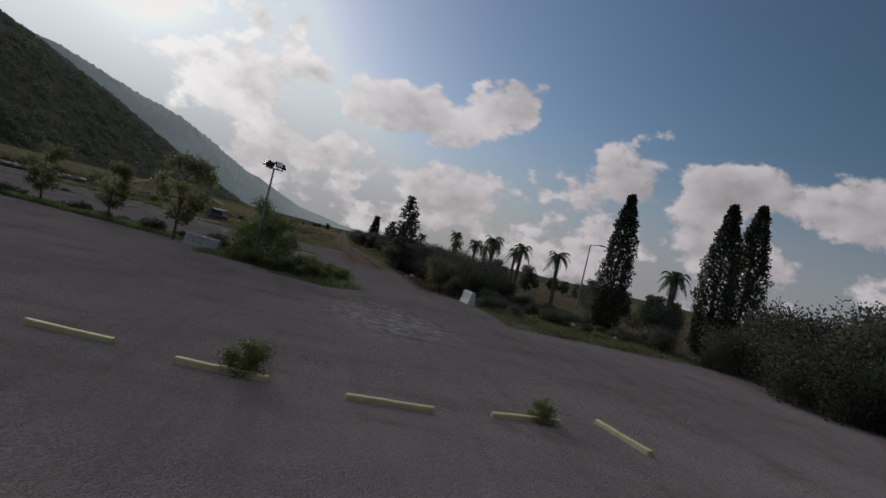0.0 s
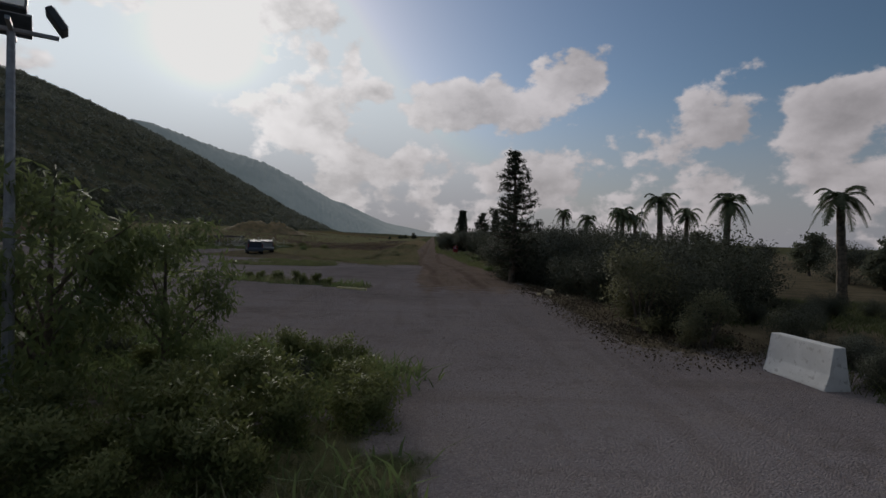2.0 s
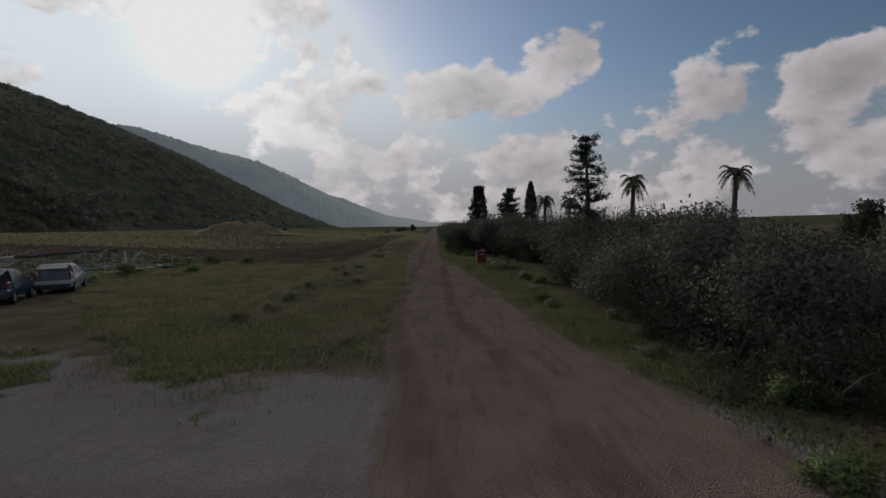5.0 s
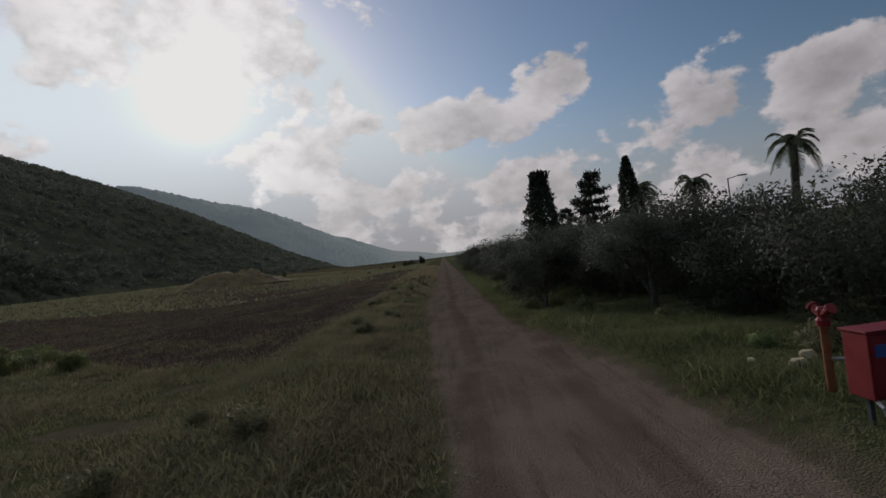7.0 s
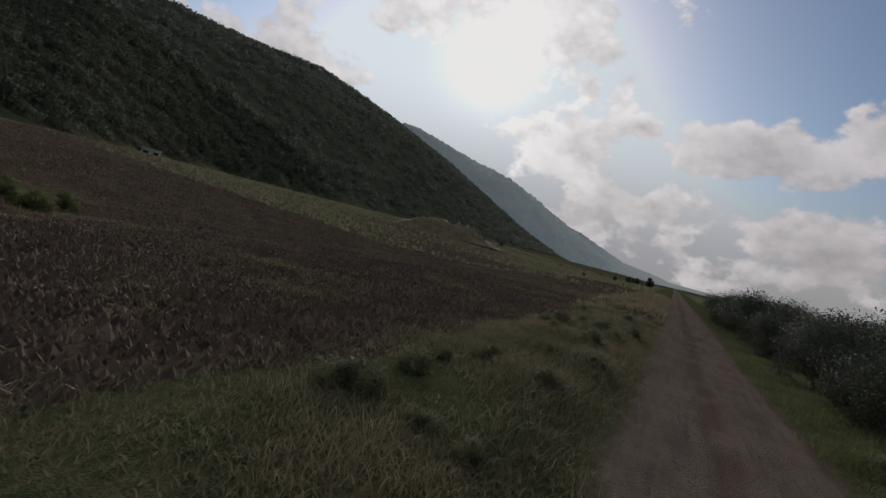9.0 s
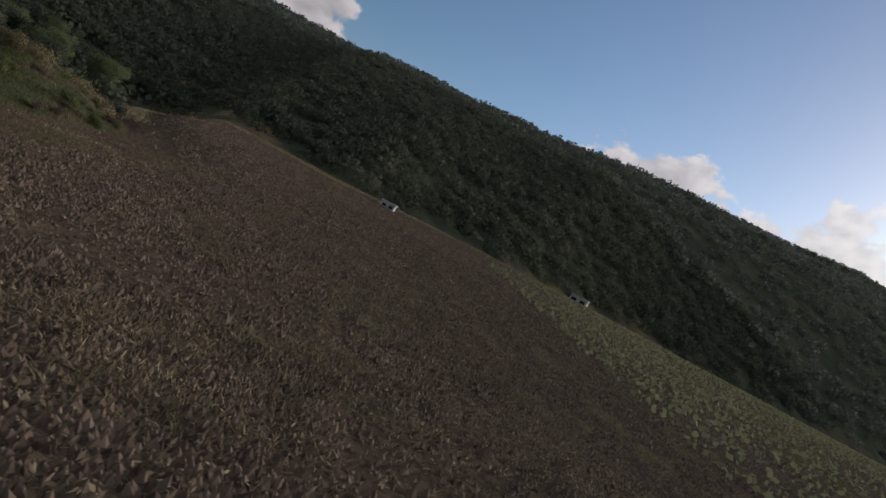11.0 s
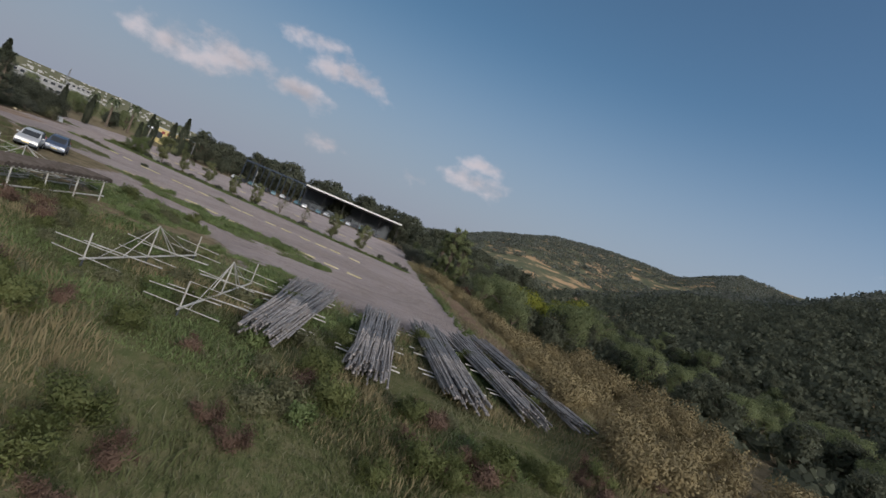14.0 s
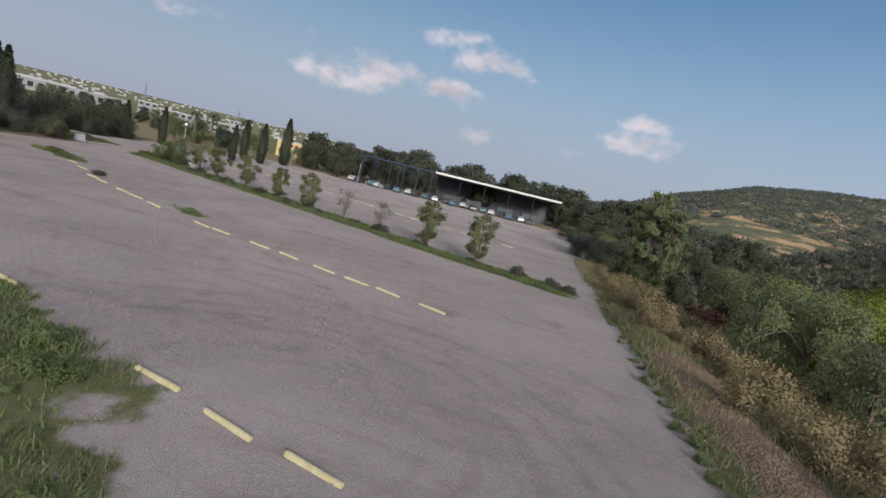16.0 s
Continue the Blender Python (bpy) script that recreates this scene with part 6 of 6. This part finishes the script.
def on_verge(x, y):
    w = lane(x, y)
    return soft(track_left(y) - w, -0.2, 0.9) * soft(7.0 + w, -0.5, 0.9) * soft(y, 68, 78) * (0.5 + 0.5 * waves(x, y, 0.8, 5))


def on_right(x, y):
    edge = track_right(y)
    w = lane(x, y)
    return soft(w, edge - 0.3, edge + 0.8) * soft(9.8 - w, 0, 1.0) * soft(y, 60, 68) * (0.55 + 0.45 * waves(x, y, 0.9, 6))


def on_bank(x, y):
    return soft(-field_depth(x, y), -0.3, 1.0) * soft(y, 104, 116) * soft(-x, 12, 18) * soft(64 + x, -12, 0) * (0.6 + 0.4 * waves(x, y, 0.7, 8))


def on_lot(x, y):
    return np.clip(green(x, y) - 0.35, 0, 1) * (0.75 + 0.4 * waves(x, y, 0.9, 9)) * (y < 112)


def on_edge(x, y):
    """The overgrown edge of the car park towards the mountain."""
    return soft(-x, 62.6, 64.5) * soft(76 + x, 0, 5) * soft(y, 20, 30) * soft(126 - y, 0, 5) * (0.55 + 0.5 * waves(x, y, 0.6, 10)) * (1 - 0.93 * soft(-x, 63.6, 64.2) * soft(67.6 + x, 0.0, 1.0) * soft(y, 64, 72) * soft(112 - y, 0, 4))


scatter("verge_grass", "tall dull grass between the track and the field", GRASS_DULL, 110000, (-7.5, 1.2, 68, 150), on_verge, 0.21, 101, 0.006, 0.8)
scatter("verge_weeds", "dull green weeds between the track and the field", DULL_LEAF, 60000, (-7.5, 1.2, 68, 150), on_verge, 0.2, 112, 0.012, 0.7)
scatter("verge_grass", "far dull grass beside the track", GRASS_DULL, 16000, (-7.5, 0.6, 150, 230), on_verge, 0.5, 111, 0.05)
scatter("hedge_grass", "green weeds between the track and the hedge", GRASS_GREEN, 70000, (1.0, 9.5, 60, 150), on_right, 0.23, 102, 0.010, 0.7)
scatter("hedge_grass", "dark green grass beside the hedge's end", GRASS_GREEN, 30000, (9.6, 24.0, 26, 50), lambda x, y: 0.5 + 0.5 * waves(x, y, 0.5, 16), 0.3, 119, 0.016, 0.7)
scatter("bank_grass", "dry and green weeds on the bank above the field", DULL_LEAF, 45000, (-76, -12, 104, 138), on_bank, 0.24, 103, 0.016, 0.7)
scatter("bank_weeds", "fresh green weeds on the bank above the field", GRASS_GREEN, 60000, (-76, -12, 104, 138), lambda x, y: on_bank(x, y) * soft(waves(x, y, 0.4, 14), -0.5, 0.4), 0.26, 114, 0.018, 0.7)
scatter("bank_straw", "tall dry grass on the bank above the field", GRASS_DRY, 34000, (-76, -12, 104, 138), lambda x, y: on_bank(x, y) * soft(waves(x, y, 0.45, 13), -0.1, 0.4), 0.5, 104, 0.016)
scatter("lot_grass", "bright green weeds growing through the gravel", LOT_GREEN, 80000, (-62, 4, 26, 112), lambda x, y: on_lot(x, y) * (1 - soft(x, -26, -16) * soft(y, 60, 66)), 0.27, 105, 0.018, 0.6)
scatter("lot_grass", "fresh green weeds round the pipe stacks", LOT_GREEN, 60000, (-62, -24, 84, 126), lambda x, y: np.clip(green(x, y) - 0.3, 0, 1) * soft(waves(x, y, 0.35, 15), -0.4, 0.3), 0.24, 117, 0.02, 0.7)
scatter("strip_grass", "low bright green grass in the planted strip", LOT_GREEN, 80000, (-62, 2, 28, 60), lambda x, y: along(x, y, STRIP, 1.5), 0.36, 118, 0.022, 0.6)
scatter("lot_weeds", "dull olive weeds growing through the gravel", DULL_LEAF, 80000, (-62, 4, 26, 112), on_lot, 0.26, 113, 0.016, 0.6)
scatter("meadow_grass", "green grass between the track and the drive to the cars", GRASS_GREEN, 60000, (-20, 2, 62, 106), lambda x, y: on_lot(x, y) * (1 - 0.9 * soft(y, 74, 84)), 0.22, 115, 0.012, 0.7)
scatter("meadow_grass", "dull dry grass on the meadow beside the track", GRASS_DULL, 75000, (-22, 2, 74, 108), on_lot, 0.22, 116, 0.010, 0.7)
scatter("edge_grass", "dry pale grass along the car park's edge", GRASS_DRY, 60000, (-76, -62, 20, 128), on_edge, 0.6, 106, 0.016, 0.6)
scatter("edge_weeds", "green weeds along the car park's edge", LOT_GREEN, 26000, (-70, -62, 20, 128), on_edge, 0.32, 107, 0.02, 0.6)


def clods(name, label, mat, count, area, size, seed, flat, patch, share, keep_far=False):
    """Lumps of turned earth on the ploughed field."""
    rng = np.random.default_rng(seed)
    x0, x1, y0, y1 = area
    x, y = rng.uniform(x0, x1, count), rng.uniform(y0, y1, count)
    keep = (field_depth(x, y) > 0.1) & (rng.random(count) < share + 0.45 * waves(x, y, patch, 33)) & (hills(x, y) < 0.3)
    keep &= (field_depth(x, y) > 4.5) | (x > -22) | (rng.random(count) < 0.1)
    if keep_far:
        keep &= (y > 176) | (x < -62)
    x, y = x[keep], y[keep]
    v, f = lumps(x, y, size, rng, flat)
    return tagged(new(name, fast_mesh(name, v, f, mat)), label, "soil", kind="stuff")


clods("field_clods", "clods of dark turned earth on the ploughed field", CLOD, 120000, (-28, -6, 104, 156), 0.11, 120, 0.9, 0.9, 0.95)
clods("field_clods", "clods of dark turned earth farther over the field", CLOD, 60000, (-60, -6, 126, 200), 0.12, 125, 0.9, 0.5, 0.65)
clods("field_clods", "clods of dark turned earth beyond the bank", CLOD, 80000, (-100, -24, 116, 190), 0.15, 122, 1.0, 0.9, 0.45)
clods("far_clods", "coarse turned earth on the far field", CLOD, 80000, (-140, -6, 118, 330), 0.24, 121, 0.75, 0.3, 0.6, True)


def straw(count, area, seed, size):
    """Straw lying between the clods."""
    rng = np.random.default_rng(seed)
    x0, x1, y0, y1 = area
    x, y = rng.uniform(x0, x1, count), rng.uniform(y0, y1, count)
    keep = (field_depth(x, y) > 0.1) & (rng.random(count) < 0.12 + 1.1 * (waves(x, y, 0.45, 35) - 0.1))
    x, y = x[keep], y[keep]
    v, f = leaves(np.stack([x, y, height(x, y) + 0.01], 1), size, rng, long=11.0, up=0.12)
    return tagged(new("straw", fast_mesh("straw", v, f, STRAW)), "pale straw lying between the clods", "straw", kind="stuff")


def residue(count, area, seed, size):
    """Crumpled dry stalks and leaves standing out of the turned earth, in small heaps."""
    rng = np.random.default_rng(seed)
    x0, x1, y0, y1 = area
    x, y = rng.uniform(x0, x1, count), rng.uniform(y0, y1, count)
    keep = (field_depth(x, y) > 4.0) & (rng.random(count) < 0.6 + 0.45 * waves(x, y, 0.5, 39) + 0.5 * waves(x, y, 0.16, 40)) & (foot(x, y) < -6)
    x, y = x[keep], y[keep]
    k, per = len(x), 6
    s = rng.uniform(0.6, 1.5, (k, 1))
    px = (x[:, None] + rng.normal(0, 0.07, (k, per)) * s).ravel()
    py = (y[:, None] + rng.normal(0, 0.07, (k, per)) * s).ravel()
    pz = height(px, py) + (np.abs(rng.normal(0, 0.06, (k, per))) * s).ravel()
    v, f = leaves(np.stack([px, py, pz], 1), size, rng, long=2.6, up=0.25)
    return tagged(new("crop_residue", fast_mesh("crop_residue", v, f, RESIDUE)), "pale dry crop residue standing out of the turned earth", "crop residue", kind="stuff")


residue(34000, (-66, -6, 108, 190), 145, 0.05)
residue(16000, (-125, -56, 118, 190), 146, 0.085)
scatter("field_tufts", "tufts of dry yellow stubble on the ploughed field", GRASS_DRY, 120000, (-66, -6, 104, 190), lambda x, y: soft(field_depth(x, y), 0.2, 2.0) * soft(waves(x, y, 0.5, 37) + 0.25 * waves(x, y, 2.0, 38), 0.0, 0.7), 0.2, 143, 0.012, 0.9)
straw(170000, (-30, -6, 104, 164), 123, 0.018)
straw(200000, (-66, -22, 126, 190), 124, 0.018)


def stones(name, label, mat, count, area, weight, size, seed, flat=0.6):
    rng = np.random.default_rng(seed)
    x0, x1, y0, y1 = area
    x, y = rng.uniform(x0, x1, count), rng.uniform(y0, y1, count)
    keep = rng.random(count) < weight(x, y)
    v, f = lumps(x[keep], y[keep], size, rng, flat)
    return tagged(new(name, fast_mesh(name, v, f, mat)), label, "gravel", kind="stuff")


def on_gravel(x, y):
    return np.clip(gravel(x, y) * (1 - green(x, y)) * (0.55 + 0.5 * waves(x, y, 0.7, 51)), 0, 1)


def on_track(x, y):
    w = lane(x, y)
    ruts = np.exp(-((w - 1.6) / 0.4) ** 2) + np.exp(-((w - 4.1) / 0.4) ** 2)
    return np.clip(soft(w, -0.8, 0.2) * soft(7.5 - w - 2 * soft(y, 60, 80), 0, 1) * (0.75 + 0.4 * waves(x, y, 0.9, 52) - 0.7 * ruts), 0, 1)


stones("gravel_stones", "loose pale gravel stones on the car park", PEBBLE, 60000, (-9, 11, 2, 24), on_gravel, 0.021, 131)
stones("gravel_stones", "loose pale gravel stones farther over the car park", PEBBLE, 60000, (-16, 9, 24, 52), on_gravel, 0.024, 132)
stones("gravel_stones", "loose stones on the car park beside the bank", PEBBLE, 60000, (-63, -22, 52, 100), on_gravel, 0.042, 133)
stones("track_stones", "loose stones on the dirt track", PEBBLE, 60000, (-2.5, 8, 50, 128), on_track, 0.018, 134)


def on_litter(x, y):
    return soft(x, 5.6, 7.2) * soft(y, 34, 38) * soft(78 - y, 0, 8) * (0.7 + 0.4 * waves(x, y, 1.2, 53))


def litter():
    rng = np.random.default_rng(135)
    x, y = rng.uniform(5.4, 11, 60000), rng.uniform(34, 78, 60000)
    keep = rng.random(60000) < on_litter(x, y)
    x, y = x[keep], y[keep]
    v, f = leaves(np.stack([x, y, height(x, y) + 0.015], 1), 0.05, rng, long=1.6, up=0.1)
    return tagged(new("leaf_litter", fast_mesh("leaf_litter", v, f, LITTER)), "dark dead leaves and twigs under the hedge", "leaf litter", kind="stuff")


litter()
stones("hedge_stones", "dark stones and earth lumps under the hedge", CLOD, 30000, (5.4, 11, 34, 78), on_litter, 0.032, 136, 0.45)
def far_weeds():
    """Dry weeds and stubble on the far flat ground, and the yellow edge of the field."""
    rng = np.random.default_rng(141)
    x, y = rng.uniform(-220, 60, 130000), rng.uniform(185, 520, 130000)
    keep = (hills(x, y) < 0.5) & ((x < -7) | (x > 5)) & (rng.random(130000) < 0.5 + 0.5 * waves(x, y, 0.05, 36))
    x, y = x[keep], y[keep]
    v, f = leaves(np.stack([x, y, height(x, y) - 0.05], 1), 0.5, rng, long=1.3, up=0.45)
    return tagged(new("far_weeds", fast_mesh("far_weeds", v, f, DULL_LEAF)), "yellowish weeds on the far flat ground", "weeds", kind="stuff")


far_weeds()
scatter("straw_patch", "flattened pale straw at the corner of the field", STRAW, 9000, (-13, -7, 104, 110), lambda x, y: blob(x, y, -10.0, 107.0, 1.9, 1.1, 20), 0.09, 148, 0.014, 1.6)
scatter("field_edge_grass", "dry yellow grass along the field's edge", GRASS_DRY, 22000, (-90, -8, 102, 140), lambda x, y: soft(field_depth(x, y), -1.6, -0.6) * soft(-field_depth(x, y), -0.3, 0.2), 0.3, 142, 0.018, 0.6)
scatter("foot_grass", "dry pale grass between the field and the mountain wood", GRASS_DRY, 60000, (-215, -80, 108, 300), lambda x, y: soft(foot(x, y), -9.0, -4.0) * soft(2.0 - foot(x, y), 0.0, 2.0) * (field_depth(x, y) > -3), 0.5, 144, 0.05, 0.6)
scatter("foot_grass", "bright dry grass strip where the field meets the wood", STRAW, 60000, (-150, -78, 100, 185), lambda x, y: np.maximum(soft(foot(x, y), -11.0, -6.0) * soft(-foot(x, y), 0.0, 2.0) * (field_depth(x, y) > -2), soft(-x, 82, 88) * soft(field_depth(x, y), -2.5, -0.5) * soft(4.0 - field_depth(x, y), 0.0, 2.0)), 0.4, 147, 0.05, 0.6)
scrub = set_at(bush("dry_scrub", "pale dry thorny scrub on the slope", 35, 1.5, 1.2, SCRUB_DRY, 1900, 0.06, stems=False), -66.0, 76)
weed = set_at(bush("weed_bush", "bushy green weed growing on the bank", 36, 0.8, 0.7, LOT_GREEN, 1000, 0.055, stems=False), -36.0, 99.5)
re_ = np.random.default_rng(23)
for k in range(430):
    x, y = -64.6 - 33.0 * re_.random() ** 1.3, re_.uniform(34, 126)
    if x < -78 and y < 62 or float(field_depth(np.array([x]), np.array([y]))[0]) > -1.5:
        continue
    if x > -67.4 and 66 < y < 104:
        x -= 3.5
    again(scrub, x, y, k * 61.0, float(re_.uniform(0.75, 1.4)) * (1.0 + 0.03 * (-64.6 - x)))
dull_weed = set_at(bush("olive_weed", "bushy dull olive weed on the bank", 38, 0.7, 0.65, DULL_LEAF, 1200, 0.036, hollow=0.2, long=2.4, up=0.3, stems=False), -38.0, 101.0)
for k in range(190):
    x, y = re_.uniform(-64, -14), re_.uniform(96, 136)
    if float(on_bank(np.array([x]), np.array([y]))[0]) < 0.2 and float(green(np.array([x]), np.array([y]))[0]) < 0.4:
        continue
    again((weed, dull_weed, feathery, feathery, dull_weed)[k % 5], x, y, k * 77.0, float(re_.uniform(0.6, 1.4)))
for k in range(46):
    y = re_.uniform(62, 130)
    x = float(np.interp(y, [62, 85, 96, 107, 130], [6.5, 5.6, 5.8, 3.6, 3.3])) + re_.uniform(-0.7, 1.4)
    again(weed if k % 3 == 0 else dull_weed, x, y, k * 53.0, float(re_.uniform(0.4, 0.9)), label="bushy green weed beside the dirt track")
for k in range(40):
    x, y = re_.uniform(-5.8, -2.6), re_.uniform(78, 145)
    again(dull_weed, x, y, k * 59.0, float(re_.uniform(0.4, 0.9)), label="bushy dull weed between track and field")

lot_weed = set_at(bush("leafy_weed", "bright green bushy weed growing through the gravel", 39, 0.7, 0.8, LOT_GREEN, 1100, 0.045, hollow=0.2, long=2.0, up=0.25, stems=False), -41.0, 90.5)
placed = 0
while placed < 150:
    x, y = re_.uniform(-60, -8), re_.uniform(64, 114)
    if x < -22 and float(green(np.array([x]), np.array([y]))[0]) > 0.75:
        again(lot_weed, x, y, placed * 71.0, float(re_.uniform(0.35, 1.0)))
        placed += 1
dock = set_at(bush("dock_weed", "dried reddish brown dock weeds on the bank", 40, 0.8, 0.9, DOCK_BROWN, 2200, 0.022, hollow=0.1, long=4.0, up=0.5, stems=False), -30.0, 118.0)
shrub_spots = 0
while shrub_spots < 110:
    x, y = re_.uniform(-72, -16), re_.uniform(98, 136)
    if float(on_bank(np.array([x]), np.array([y]))[0]) > 0.3 and not (-67 < x < -38 and 102 < y < 123):
        again(dock if shrub_spots % 2 else feathery, x, y, shrub_spots * 83.0, float(re_.uniform(0.8, 1.35)))
        shrub_spots += 1

for x, y, k in ((-8.6, 53.6, 0.55), (-7.4, 52.9, 0.65), (-6.2, 52.6, 0.7), (-5.0, 51.9, 0.65), (-4.2, 51.4, 0.5), (-9.4, 54.0, 0.45), (-5.6, 51.4, 0.5)):
    again(feathery, x, y, x * 90.0, k, label="tufts of green weeds beside the wheel stops")


def on_rubble(x, y):
    return soft(-x, 63.2, 64.4) * soft(67.5 + x, 0.0, 1.2) * soft(y, 66, 72) * soft(112 - y, 0, 6)


stones("rubble", "broken brown rubble along the car park's edge", CLOD, 60000, (-68, -63, 66, 112), on_rubble, 0.065, 137, 0.6)
for k in range(34):
    y = 62.0 + 40.0 * k / 34
    again(lot_weed, -62.9 + float(re_.uniform(-0.5, 0.4)), y, k * 67.0, float(re_.uniform(0.35, 0.75)))
